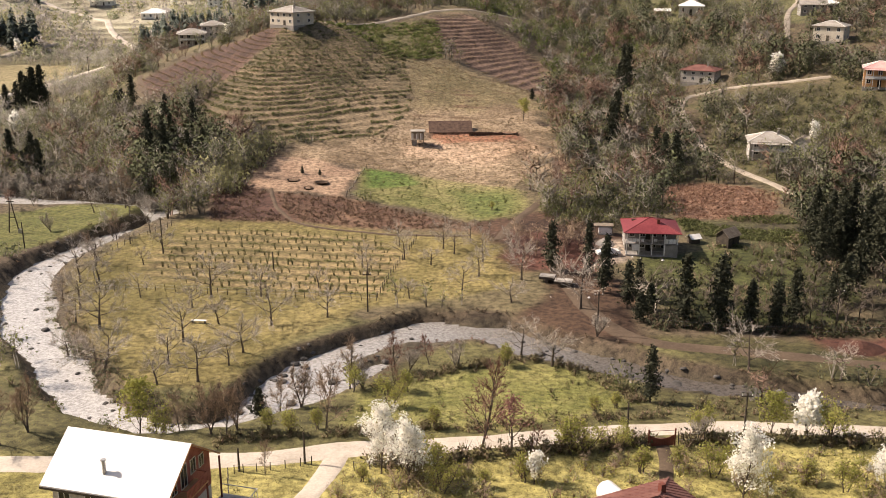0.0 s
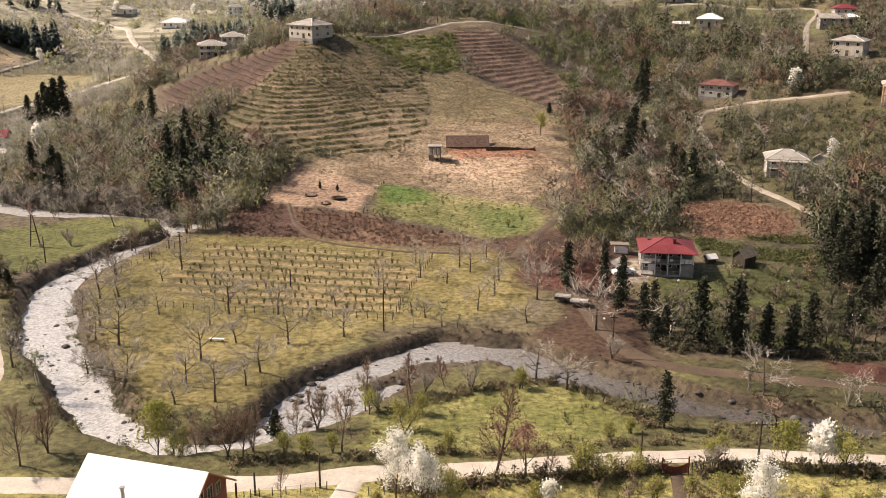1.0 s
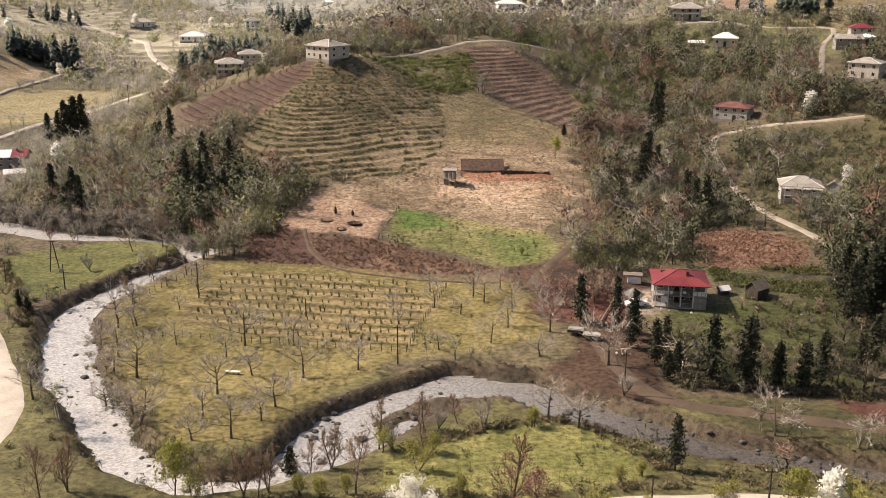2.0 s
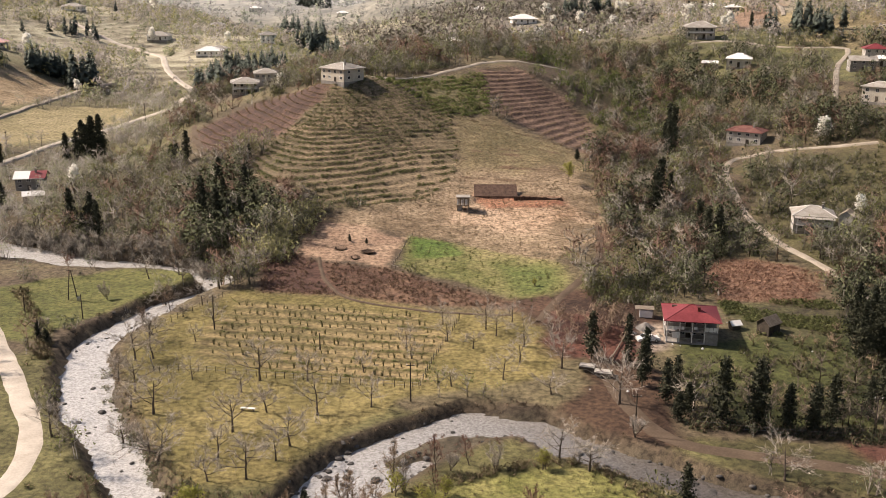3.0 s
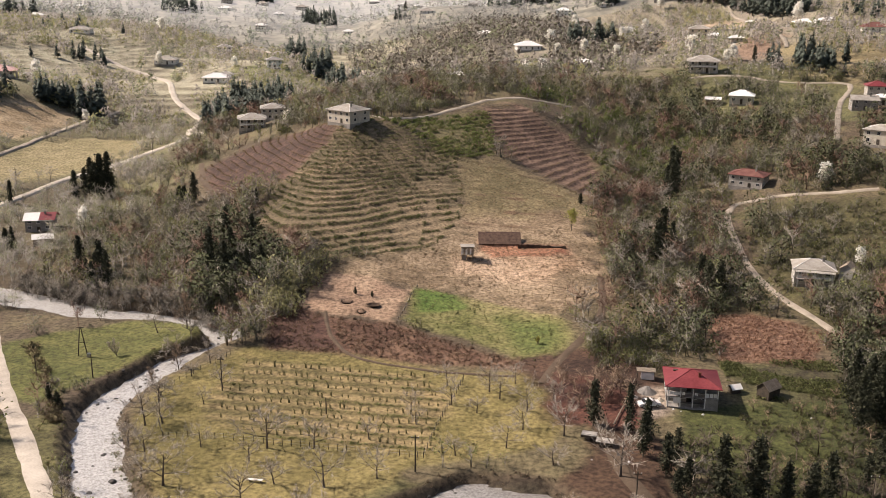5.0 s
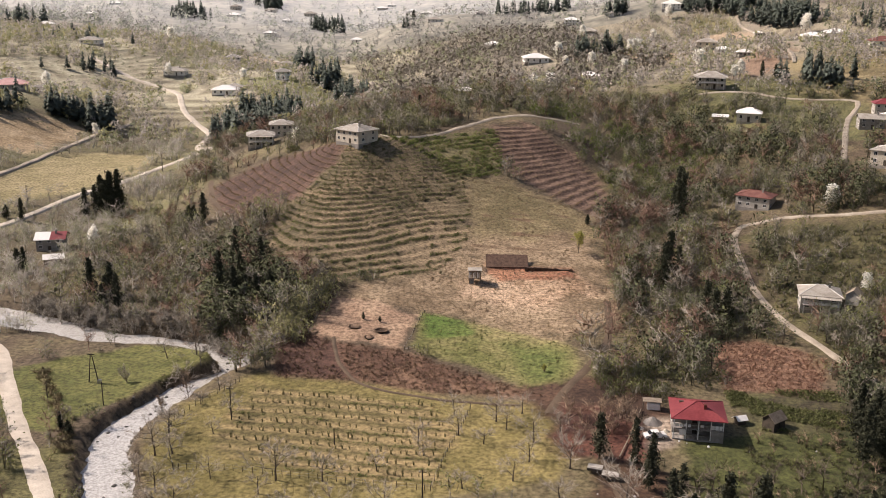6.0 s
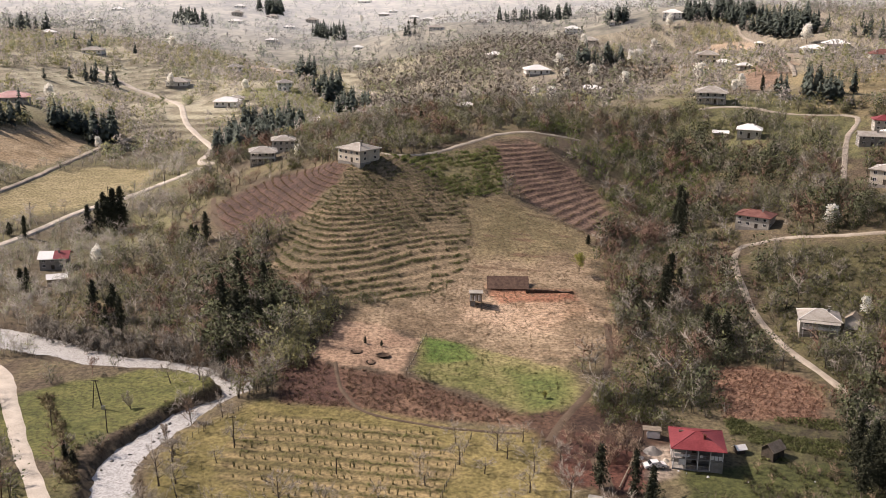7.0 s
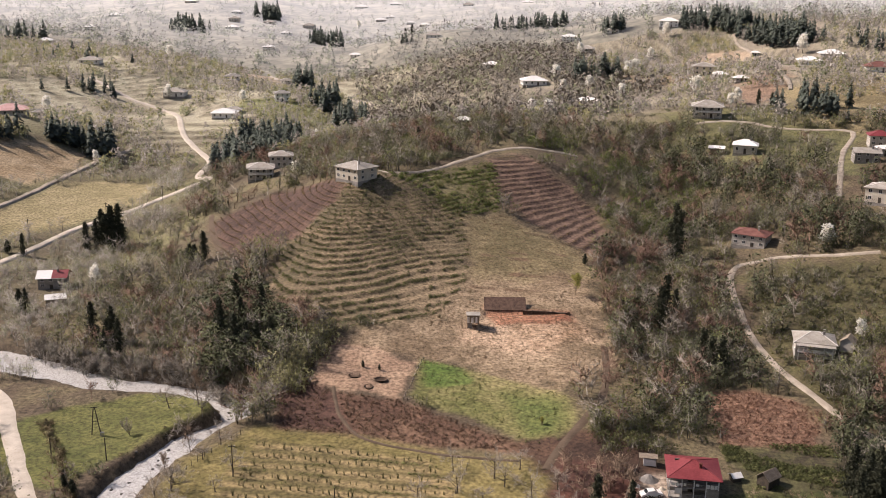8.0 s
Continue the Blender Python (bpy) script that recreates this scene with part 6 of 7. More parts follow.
rng_ = np.random.default_rng(5)
ok &= rng_.random(len(x)) < chance * (0.75 + 0.5 * n)
x, y = x[ok], y[ok]
pick = rng_.random(len(x))
dark = inside(x, y, DARK_CORE) + 3 * n[ok] > 0
ravine = inside(x, y, [(30, 190), (66, 190), (66, 250), (75, 318), (118, 300), (150, 330), (95, 380), (70, 400), (40, 380), (32, 300)]) > 0
mask = rough_noise(x, y, 14, 47)
west = (x < -116 - 20 * mask) | (dark & (pick > 0.85))
tint = rough_noise(x, y, 8, 48) + 0.8 * (rng_.random(len(x)) - 0.5)
HILL_GREEN = [(4, 370), (34, 348), (44, 318), (60, 318), (78, 360), (52, 404), (20, 398)]
fresh = (inside(x, y, HILL_GREEN) + 8 * mask > 0) & (pick < 0.6)
firs = dark & (pick < 0.55) | ravine & (mask > 0.1) & (pick < 0.2) | (x > 70) & (y > 190) & (mask > 0.2) & (pick < 0.4)
rest = ~fresh & ~firs & ~west
bare = rest & (pick > 0.74 - 0.24 * tint)
soft = rest & ~bare & (rough_noise(x, y, 11, 49) + 1.1 * (rng_.random(len(x)) - 0.5) > -0.15)
round_ = rest & ~bare & ~soft
for k, (low, high, mat, word) in enumerate(((-9, -0.1, SCRUB, "brown-grey"), (-0.1, 0.25, SCRUB_PALE, "pale grey"), (0.25, 9, SCRUB_RED, "russet"))):
    m = bare & (tint >= low) & (tint < high)
    stuff("leafless_wood", "bare", x[m], y[m], 1.45, [mat], "dense %s leafless scrub and trees on the slopes" % word, "woodland", 61 + k, 0.5, 1.35)
stuff("dark_wood", "leafy", x[firs], y[firs], 1.4, [BARK, EVERGREEN], "dark evergreen trees on the steep slopes", "woodland", 2, 0.7, 1.4)
m = ~fresh & ~firs & west
stuff("pale_leafless_wood", "bare", x[m & (pick > 0.65)], y[m & (pick > 0.65)], 1.1, [MID_SCRUB], "pale grey leafless trees on the west slope", "woodland", 8, 0.6, 1.35)
stuff("pale_leafing_wood", "budding", x[m & (pick <= 0.65)], y[m & (pick <= 0.65)], 1.05, [MID_SCRUB, MID_LEAF], "pale green leafing trees on the west slope", "woodland", 9, 0.5, 1.3)
for k, (m, mat, word) in enumerate(((soft & (tint < -0.1), LEAF_GREY, "grey-olive"), (soft & (tint >= -0.1), LEAF_OLIVE, "light olive"))):
    stuff("budding_wood", "budding", x[m], y[m], 1.3, [SCRUB, mat], word + " trees and scrub coming into leaf", "woodland", 71 + k, 0.55, 1.4)
for k, (m, mat, word) in enumerate(((round_ & (tint < -0.15), LEAF_DULL, "dull olive"), (round_ & (tint >= -0.15), LEAF_GREY, "grey-green"))):
    stuff("shrub_wood", "shrub", x[m], y[m], 1.25, [SCRUB, mat], word + " rounded shrubs on the slopes", "woodland", 76 + k, 0.6, 1.5)
stuff("fresh_wood", "shrub", x[fresh], y[fresh], 1.5, [SCRUB, LEAF_FRESH], "fresh green bushes below the ridge", "woodland", 79, 0.6, 1.5)
x, y = fan(1500, 180, 430, 9, 0.7)
ok = clear(x, y, 0.5)
stuff("undergrowth", "bush", x[ok], y[ok], 0.9, [SCRUB, LEAF_GREY], "low brown and olive undergrowth", "undergrowth", 4, 0.5, 1.5)
x, y = fan(5200, 190, 300, 19, 1.0)
ok = (x > 66) & clear(x, y, 0.8)
stuff("slope_shrubs", "bush", x[ok], y[ok], 1.45, [SCRUB, LEAF_DULL], "dark olive shrubs and weeds around the hill road", "shrubs", 5, 0.5, 1.5)

# the far hills' trees
SPUR = [(-95, 640), (-150, 930), (-60, 1010), (20, 1010), (70, 880), (60, 660), (90, 560), (60, 470), (-30, 430), (-70, 470), (-60, 560)]


def far_woods(n, near, far, seed, scrub, leaf, pale, word):
    x, y = fan(n, near, far, seed, 0.95)
    patch = rough_noise(x, y, 42, 43) + 0.7 * rough_noise(x, y, 15, 44)
    wood = inside(x, y, SPUR) + 14 * patch > 0
    ok = clear(x, y, 1.0) & (wood | (patch > np.where(x < -60, -0.3, -0.35)))
    x, y, wood = x[ok], y[ok], wood[ok]
    pick = rng_.random(len(x)) + np.where(wood, 0.22, 0) - np.where(x < -80, 0.12, 0)
    big = 1.35 if near < 800 else 2.3
    for k, (low, high, mats, looks) in enumerate(((0.42, 9, [scrub], "grey leafless woods"), (0.2, 0.42, [scrub, leaf], "olive green trees"), (-9, 0.2, [scrub, pale], "pale green leafing trees"))):
        m = (pick >= low) & (pick < high)
        if k == 0 and near < 800:
            stuff("far_wood", "far_tree", x[m & wood], y[m & wood], big, [SCRUB], word + " brown-grey leafless wood on the spur", "woodland", seed + 7, 0.6, 1.5)
            m &= ~wood
        stuff("far_wood", "far_tree" if k == 0 else "far_bush", x[m], y[m], big, mats, word + " " + looks + " on the hills", "woodland", seed + k, 0.5, 1.45)


far_woods(16000, 425, 880, 5, MID_SCRUB, MID_LEAF, MID_PALE, "wide")
x, y = fan(140000, 430, 680, 33, 0.9)
q = base(x, y) / 1.8 + 0.25 * rough_noise(x, y, 14, 7) + 0.09 * rough_noise(x, y, 4, 8)
f = q - np.floor(q)
ok = (f > 0.80) & (f < 0.9) & (rough_noise(x, y, 5, 35) > -0.3) & (rough_noise(x, y, 60, 34) > -0.35) & clear(x, y, 1.0, [])
stuff("contour_hedges", "hedge", x[ok], y[ok], 1.1, [LEAF_GREY], "dry brush along the far terrace edges", "hedge", 10)
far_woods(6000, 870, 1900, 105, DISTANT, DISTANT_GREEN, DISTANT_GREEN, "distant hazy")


def grove(name, corners, count, size, seed, label):
    rng = np.random.default_rng(seed)
    c = np.array(corners, float)
    x, y = rng.uniform(c[:, 0].min(), c[:, 0].max(), count * 4), rng.uniform(c[:, 1].min(), c[:, 1].max(), count * 4)
    ok = (inside(x, y, corners) > 0)
    x, y = x[ok][:count], y[ok][:count]
    stuff(name, "fir", x, y, size, [BARK, FAR_NEEDLE], label, "conifer wood", seed, 0.7, 1.2)


grove("fir_grove", [(-127, 415), (-108, 404), (-101, 482), (-112, 532), (-138, 508), (-139, 462)], 170, 1.25, 51, "dense dark fir grove behind the hilltop")
grove("fir_row", [(-219, 450), (-205, 459), (-198, 466), (-202, 470), (-221, 458)], 34, 1.2, 52, "row of dark firs above the terraces")
grove("fir_clump", [(-199, 448), (-189, 460), (-196, 475), (-203, 463)], 14, 1.6, 53, "clump of tall dark firs by the road")
grove("fir_clump", [(-238, 425), (-223, 433), (-229, 447), (-240, 440)], 10, 1.3, 66, "dark firs beside the pink-roofed house")
grove("fir_hedge", [(44, 604), (70, 600), (72, 614), (45, 616)], 26, 1.45, 54, "row of tall dark firs on the ridge")
grove("fir_stand", [(-170, 780), (-155, 790), (-160, 815), (-172, 800)], 16, 1.9, 55, "stand of tall firs along the valley road")
grove("fir_stand", [(-118, 587), (-100, 590), (-107, 628), (-123, 620)], 24, 1.7, 56, "stand of tall firs along the valley road")
grove("fir_stand", [(-96, 548), (-76, 530), (-80, 580), (-99, 588)], 28, 1.6, 67, "stand of tall firs below the tea terraces")
grove("fir_forest", [(174, 870), (192, 838), (196, 750), (215, 732), (236, 740), (228, 790), (210, 880), (185, 895)], 170, 1.55, 57, "dark fir forest along the skyline ridge")
grove("fir_forest", [(236, 735), (262, 690), (310, 680), (320, 720), (270, 750)], 40, 1.15, 58, "dark fir forest beyond the village")
grove("fir_clump", [(131, 440), (149, 428), (160, 458), (150, 470), (140, 466)], 30, 1.15, 59, "dark conifers above the houses")
grove("fir_clump", [(121, 442), (126, 442), (126, 448), (121, 448)], 3, 1.2, 68, "dark conifers above the houses")
grove("fir_forest", [(-430, 1250), (-388, 1270), (-400, 1340), (-440, 1320)], 46, 2.0, 60, "far stand of dark firs in the haze")
grove("fir_forest", [(-370, 1443), (-331, 1460), (-344, 1520), (-376, 1500)], 40, 2.2, 69, "far stand of dark firs in the haze")
grove("fir_forest", [(-237, 1199), (-180, 1090), (-200, 1240), (-250, 1330)], 60, 1.8, 70, "far woods of dark firs in the haze")
grove("fir_forest", [(-14, 1040), (60, 1010), (66, 1040), (-8, 1066)], 44, 1.6, 61, "far firs on the hill crest")
grove("fir_clump", [(154, 876), (174, 866), (178, 880), (158, 892)], 26, 1.7, 62, "far firs beside the crest house")
grove("fir_clump", [(88, 905), (106, 892), (108, 913), (94, 930)], 16, 1.6, 71, "far firs behind the ridge")
grove("fir_clump", [(-104, 985), (-90, 975), (-90, 995), (-102, 1004)], 6, 1.4, 63, "far firs on the crest")
grove("fir_clump", [(-285, 585), (-245, 600), (-245, 625), (-280, 610)], 14, 1.0, 64, "scattered firs by the upper road")
grove("fir_clump", [(-340, 650), (-262, 690), (-262, 710), (-340, 765)], 14, 1.1, 65, "scattered firs among the orchards")
grove("fir_clump", [(-440, 845), (-410, 845), (-420, 900), (-450, 900)], 12, 1.7, 72, "tall firs at the edge of the far village")

# ---- hedges of the terraces, tufts and shrubs ----
def in_outline(outline, n, seed, margin=0.0):
    rng = np.random.default_rng(seed)
    c = np.array(outline, float)
    x, y = rng.uniform(c[:, 0].min(), c[:, 0].max(), n), rng.uniform(c[:, 1].min(), c[:, 1].max(), n)
    ok = inside(x, y, outline) > margin
    return x[ok], y[ok]


def on_steps(outline, n, seed, rise=TEA_RISE, low=0.72, high=1.0):
    x, y = in_outline(outline, n, seed, -1.5)
    q = base(x, y) / rise + 0.25 * rough_noise(x, y, 14, 7) + 0.09 * rough_noise(x, y, 4, 8)
    f = q - np.floor(q)
    ok = (f > low) & (f < high) & (rough_noise(x, y, 3, 71) + 0.6 * rough_noise(x, y, 13, 72) > -0.4)
    return x[ok], y[ok]


stuff("tea_hedges", "hedge", *on_steps(TEA_SLOPE, 30000, 1, low=0.66), 0.7, [TEA], "rows of low tea bushes along the terraces", "tea bushes", 11)
stuff("tea_hedges", "hedge", *on_steps(TEA_TOP, 6000, 2, low=0.5), 1.0, [LEAF_FRESH], "low green tea bushes near the hilltop", "tea bushes", 12)
stuff("dry_hedges", "hedge", *on_steps(RED_TERRACE, 14000, 3, RED_RISE, 0.84), 0.55, [STRAW], "dry straw-coloured brush along the terrace edges", "brush", 13)
stuff("dry_hedges", "hedge", *on_steps(RED_TERRACE_WEST, 26000, 4, RED_RISE, 0.84), 0.5, [STRAW], "dry straw-coloured brush along the terrace edges", "brush", 14)
stuff("garden_hedges", "hedge", *on_steps(GARDEN_STEPS, 2500, 5, 0.9, 0.4), 0.9, [TEA], "low green rows on the garden steps", "garden rows", 15)
x, y = in_outline(TEA_SLOPE, 1500, 61, -2)
ok = rough_noise(x, y, 15, 74) > -0.15
stuff("slope_weeds", "bush", x[ok], y[ok], 0.75, [TWIG_BROWN, LEAF_GREY], "grey-green weeds and saplings among the tea rows", "shrubs", 86)
x, y = in_outline(TEA_TOP, 170, 62)
stuff("slope_weeds", "shrub", x, y, 0.7, [TWIG_BROWN, LEAF_FRESH], "fresh green shrubs near the hilltop", "shrubs", 87)
x, y = in_outline([(24, 207), (29, 250), (28, 290), (36, 300), (38, 250), (34, 210)], 170, 63)
stuff("edge_scrub", "bare", x, y, 0.7, [SCRUB_RED], "thin russet scrub along the edge of the clearing", "scrub", 88)
x, y = in_outline([(13, 176), (27, 172), (26, 160), (14, 158)], 40, 64)
stuff("yard_scrub", "bare", x, y, 0.9, [TWIG_BROWN], "bare scrub over the red earth", "scrub", 89)
x, y = in_outline(CLEARING, 13000, 6)
stuff("dry_grass", "tuft", x, y, 0.9, [STRAW], "dry straw-coloured tufts on the cleared slope", "grass", 16)
ok = rough_noise(x, y, 7, 73) > 0.25
stuff("cut_brush", "hedge", x[ok][:800], y[ok][:800], 0.6, [TWIG_BROWN], "scattered brown cut brush on the cleared slope", "brush", 17)
x, y = in_outline(BURNT, 2600, 7)
ok = clear(x, y, 0.4, [])
x, y = x[ok], y[ok]
stuff("burnt_brush", "bush", x, y, 0.45, [TWIG_BROWN, surface("dead_brush", ((0.085, 0.05, 0.034), (0.235, 0.145, 0.092)), 0.4, island=0.7)], "dark brown dead brush", "brush", 18)
x, y = in_outline(RED_FIELD, 1500, 8)
stuff("dead_bracken", "hedge", x, y, 0.8, [surface("bracken", ((0.16, 0.085, 0.055), (0.34, 0.20, 0.135)), 0.3, island=0.7)], "reddish dead bracken", "bracken", 19)
grass = surface("field_grass", ((0.17, 0.145, 0.05), (0.31, 0.255, 0.10)), 0.15, island=0.4, thin=0.4)
x, y = in_outline(PENINSULA, 22000, 9)
ok = inside(x, y, PLOUGHED) < 0
x, y = x[ok], y[ok]
stuff("field_grass", "tuft", x, y, 0.42, [grass], "yellowish spring grass of the riverside field", "grass", 20)
x, y = in_outline([(-60, 74), (60, 74), (60, 93), (-60, 86)], 9000, 10)
ok = clear(x, y, 0.3, [])
stuff("garden_grass", "tuft", x[ok], y[ok], 0.45, [grass], "yellow-green garden grass", "grass", 21)
lush = surface("lush_grass", ((0.12, 0.135, 0.04), (0.225, 0.225, 0.08)), 0.15, island=0.4, thin=0.4)
for k, (outline, count, label) in enumerate(((ISLE, 6000, "green grass of the river island"), (MEADOW, 7000, "short green meadow grass"), (GREEN_PATCH, 1600, "green grass of the sown patch"), (GARDEN, 3000, "rough green garden grass"))):
    x, y = in_outline(outline, count, 30 + k)
    stuff("meadow_grass", "tuft", x, y, 0.42, [TEA if k == 3 else lush], label, "grass", 22 + k)
x, y = in_outline(GREEN_PATCH, 330, 36)
stuff("patch_weeds", "hedge", x, y, 0.8, [LEAF_DULL], "small dark weeds in the green patch", "weeds", 26)
x, y = in_outline(ISLET, 60, 107)
stuff("bar_scrub", "bush", x, y, 0.5, [TWIG_RED, SCRUB_RED], "low russet scrub on the gravel bar", "scrub", 108)
x, y = in_outline(ISLE, 60, 37)
stuff("island_shrubs", "bush", x, y, 0.55, [TWIG_BROWN, LEAF_DULL], "small shrubs on the river island", "shrubs", 27)
x, y = in_outline(GARDEN, 420, 38)
ok = clear(x, y, 0.3, [])
stuff("garden_shrubs", "bush", x[ok], y[ok], 0.9, [BARK, LEAF_DULL], "garden shrubs and fruit bushes", "shrubs", 28)
stuff("garden_saplings", "bare", x[ok][::8], y[ok][::8], 0.6, [TWIG_BROWN], "thin bare garden saplings", "saplings", 29)


def along(points, n, off, seed, width=0.6):
    """Chance places along a line."""
    rng = np.random.default_rng(seed)
    p = smooth_line(points, 1.0)
    i = rng.integers(0, len(p) - 1, n)
    t = np.gradient(p, axis=0)[i]
    t /= np.linalg.norm(t, axis=1, keepdims=True)
    o = off + rng.normal(0, width, n)
    return p[i, 0] + t[:, 1] * o + rng.normal(0, 0.3, n), p[i, 1] - t[:, 0] * o + rng.normal(0, 0.3, n)


dull = surface("hedge_leaf", ((0.085, 0.075, 0.038), (0.28, 0.24, 0.12)), 0.4, island=0.7)
x, y = along([(-8, 91.7), (1, 93), (13.3, 94.9), (22, 96.2)], 120, 3.3, 41, 0.5)
stuff("roadside_hedge", "bush", x, y, 1.15, [TWIG_BROWN, dull], "dark untrimmed hedge along the road", "hedge", 31)
x, y = along([(25.5, 96.8), (38.6, 97), (48.8, 96), (70, 94)], 165, 3.2, 42, 0.5)
stuff("roadside_hedge", "bush", x, y, 1.15, [TWIG_BROWN, dull], "dark untrimmed hedge along the road", "hedge", 32)
x, y = along([(-24, 91.5), (-12, 93.5), (1, 95), (13.3, 96.9), (26, 99)], 150, -2.0, 43, 0.5)
stuff("verge_hedge", "bush", x, y, 0.8, [TWIG_BROWN, dull], "scrubby hedge between road and river island", "hedge", 33)
x, y = along([(-10, 110), (-2, 115), (7, 119.5), (17, 117.5), (24, 106)], 140, 0.0, 44, 0.5)
stuff("bank_hedge", "bush", x, y, 0.85, [TWIG_BROWN, dull], "dark hedge along the river bank", "hedge", 34)
x, y = in_outline([(-12, 74), (50, 74), (56, 92), (-10, 87)], 430, 45)
ok = clear(x, y, 0.4, [])
stuff("garden_bushes", "shrub", x[ok][::3], y[ok][::3], 0.6, [TWIG_RED, MID_PALE], "yellow-green garden bushes", "bushes", 95)
stuff("garden_bushes", "bush", x[ok][::2], y[ok][::2], 0.85, [TWIG_PALE, LEAF], "yellow-green leafing garden bushes", "bushes", 35)
stuff("garden_bushes", "bare", x[ok][::5], y[ok][::5], 0.5, [TWIG_BROWN], "bare brown garden bushes", "bushes", 36)
x, y = along([p[:2] for p in RIVER[8:]], 1300, 0, 46, 6.0)
d = beside(x, y, RIVER)
ok = (d > 0.6) & (d < 3.2) & (abs(x) < 110) & ~((x > -26) & (x < 16) & (y > 112))
stuff("bank_brush", "bush", x[ok], y[ok], 0.6, [TWIG_BROWN, surface("bank_brush_leaf", ((0.05, 0.036, 0.022), (0.16, 0.12, 0.07)), 0.4, island=0.7)], "brown brambles along the river banks", "brambles", 37)
# dark brush added along the bend to imitate the shadow under the bank
x, y = along([(-26, 110), (-24, 117), (-19, 125), (-12, 132.5), (-5, 138.5), (3, 139.5), (10, 137), (14, 132)], 90, 0.6, 91, 0.8)
stuff("bank_roots", "bush", x, y, 0.45, [TWIG_BROWN, surface("root_leaf", ((0.03, 0.022, 0.015), (0.10, 0.072, 0.045)), 0.4, island=0.7)], "dark roots and brambles on the undercut bank", "brambles", 92)
x, y = along([(-66, 152), (-61, 140), (-54, 129.5), (-45, 117), (-39, 110), (-32, 106), (-26, 108)], 330, 0.0, 101, 0.9)
stuff("bank_brush", "bush", x, y, 0.7, [TWIG_BROWN, LEAF_GREY], "brown and olive brush on the field's bank", "brush", 102)
x, y = in_outline([(25, 105), (26, 100), (70, 99), (74, 101), (50, 104), (36, 108)], 150, 103)
ok = clear(x, y, 0.4, [])
stuff("verge_shrubs", "bush", x[ok], y[ok], 0.8, [TWIG_BROWN, dull], "scrubby weeds between river and road", "shrubs", 104)
x, y = in_outline([(-78, 112), (-62, 134), (-76, 160), (-84, 160), (-68, 130), (-70, 100), (-44, 93), (-44, 104), (-52, 112), (-62, 118)], 170, 93)
ok = clear(x, y, 0.4, [])
stuff("bank_shrubs", "bush", x[ok], y[ok], 1.0, [TWIG_BROWN, LEAF_DULL], "olive shrubs and brambles on the west bank", "shrubs", 94)
x, y = in_outline([(-110, 84), (140, 90), (140, 124), (60, 126), (24, 106), (-12, 98), (-40, 98), (-60, 130), (-110, 150)], 9000, 96)
ok = clear(x, y, 0.3, [])
stuff("bank_grass", "tuft", x[ok], y[ok], 0.5, [grass], "rough olive grass of the river banks", "grass", 97)
x, y = along([(31, 131.5), (44, 130), (58, 129), (76, 128.5)], 260, -1.4, 49, 0.7)
stuff("garden_hedge", "bush", x, y, 1.1, [TWIG_BROWN, EVERGREEN], "dark dense hedge below the garden", "hedge", 40)
x, y = in_outline([(31, 150), (33, 133), (60, 131), (76, 131), (78, 165), (58, 150)], 70, 50)
stuff("garden_trees", "bare", x, y, 1.0, [BARK], "thin bare trees crowding the garden", "trees", 41)
x, y = in_outline([(-52, 206), (-49, 222), (-50, 232), (-41, 227), (-44, 214), (-45, 200), (-48, 198)], 150, 53)
stuff("edge_shrubs", "shrub", x, y, 1.9, [SCRUB_PALE, MID_PALE], "grey-olive leafing shrubs at the wood's edge", "shrubs", 44)
x, y = in_outline([(66, 178), (71, 199), (73, 192), (88, 172), (104, 152), (90, 146), (78, 150), (72, 165)], 330, 52)
ok = clear(x, y, 0.8, [RED_FIELD])
stuff("road_thicket", "leafy", x[ok], y[ok], 1.3, [SCRUB, EVERGREEN], "dark evergreen thicket below the hill road", "thicket", 43)
x, y = in_outline([(20, 180), (30, 178), (46, 186), (47, 210), (30, 205), (20, 190)], 120, 51)
stuff("yard_thicket", "shrub", x, y, 1.2, [SCRUB, LEAF_DULL], "dark thicket behind the farmyard", "thicket", 42)
x, y = along([(-78, 150), (-88, 168), (-100, 186)], 160, 2.6, 47, 0.6)
stuff("verge_brush", "bush", x, y, 1.0, [TWIG_BROWN, dull], "scrub along the west road", "shrubs", 38)
x, y = along([(-62, 205), (-74, 214), (-100, 220), (-120, 230)], 260, 0, 48, 1.5)
stuff("bank_scrub", "bare", x, y, 0.8, [SCRUB], "bare scrub along the upper river", "scrub", 39)

x, y = in_outline(PLOUGHED, 8000, 98)
wave = np.sin((y + 0.09 * x) * math.tau / 3.75)
ok = (wave < -0.82) & (rough_noise(x, y, 7, 99) + 0.5 * rough_noise(x, y, 2, 98) + 0.02 * (x + 30) > 0.1)
stuff("row_weeds", "hedge", x[ok], y[ok], 0.5, [LEAF_OLIVE], "olive weeds along the planted rows", "weeds", 99)

# ---- rows of young hazel bushes ----
def hazel(seed):
    rng = random.Random(seed)
    s = Shape()
    for _ in range(17):
        a, l = rng.uniform(0, math.tau), rng.uniform(0.6, 1.25)
        tip = Vector((math.cos(a) * 0.28 * l, math.sin(a) * 0.28 * l, l))
        s.sliver((rng.gauss(0, 0.1), rng.gauss(0, 0.1), -0.1), tip, 0.03)
        for _ in range(2):
            s.leaf(tip * rng.uniform(0.5, 1.0), 0.11, rng)
    return s


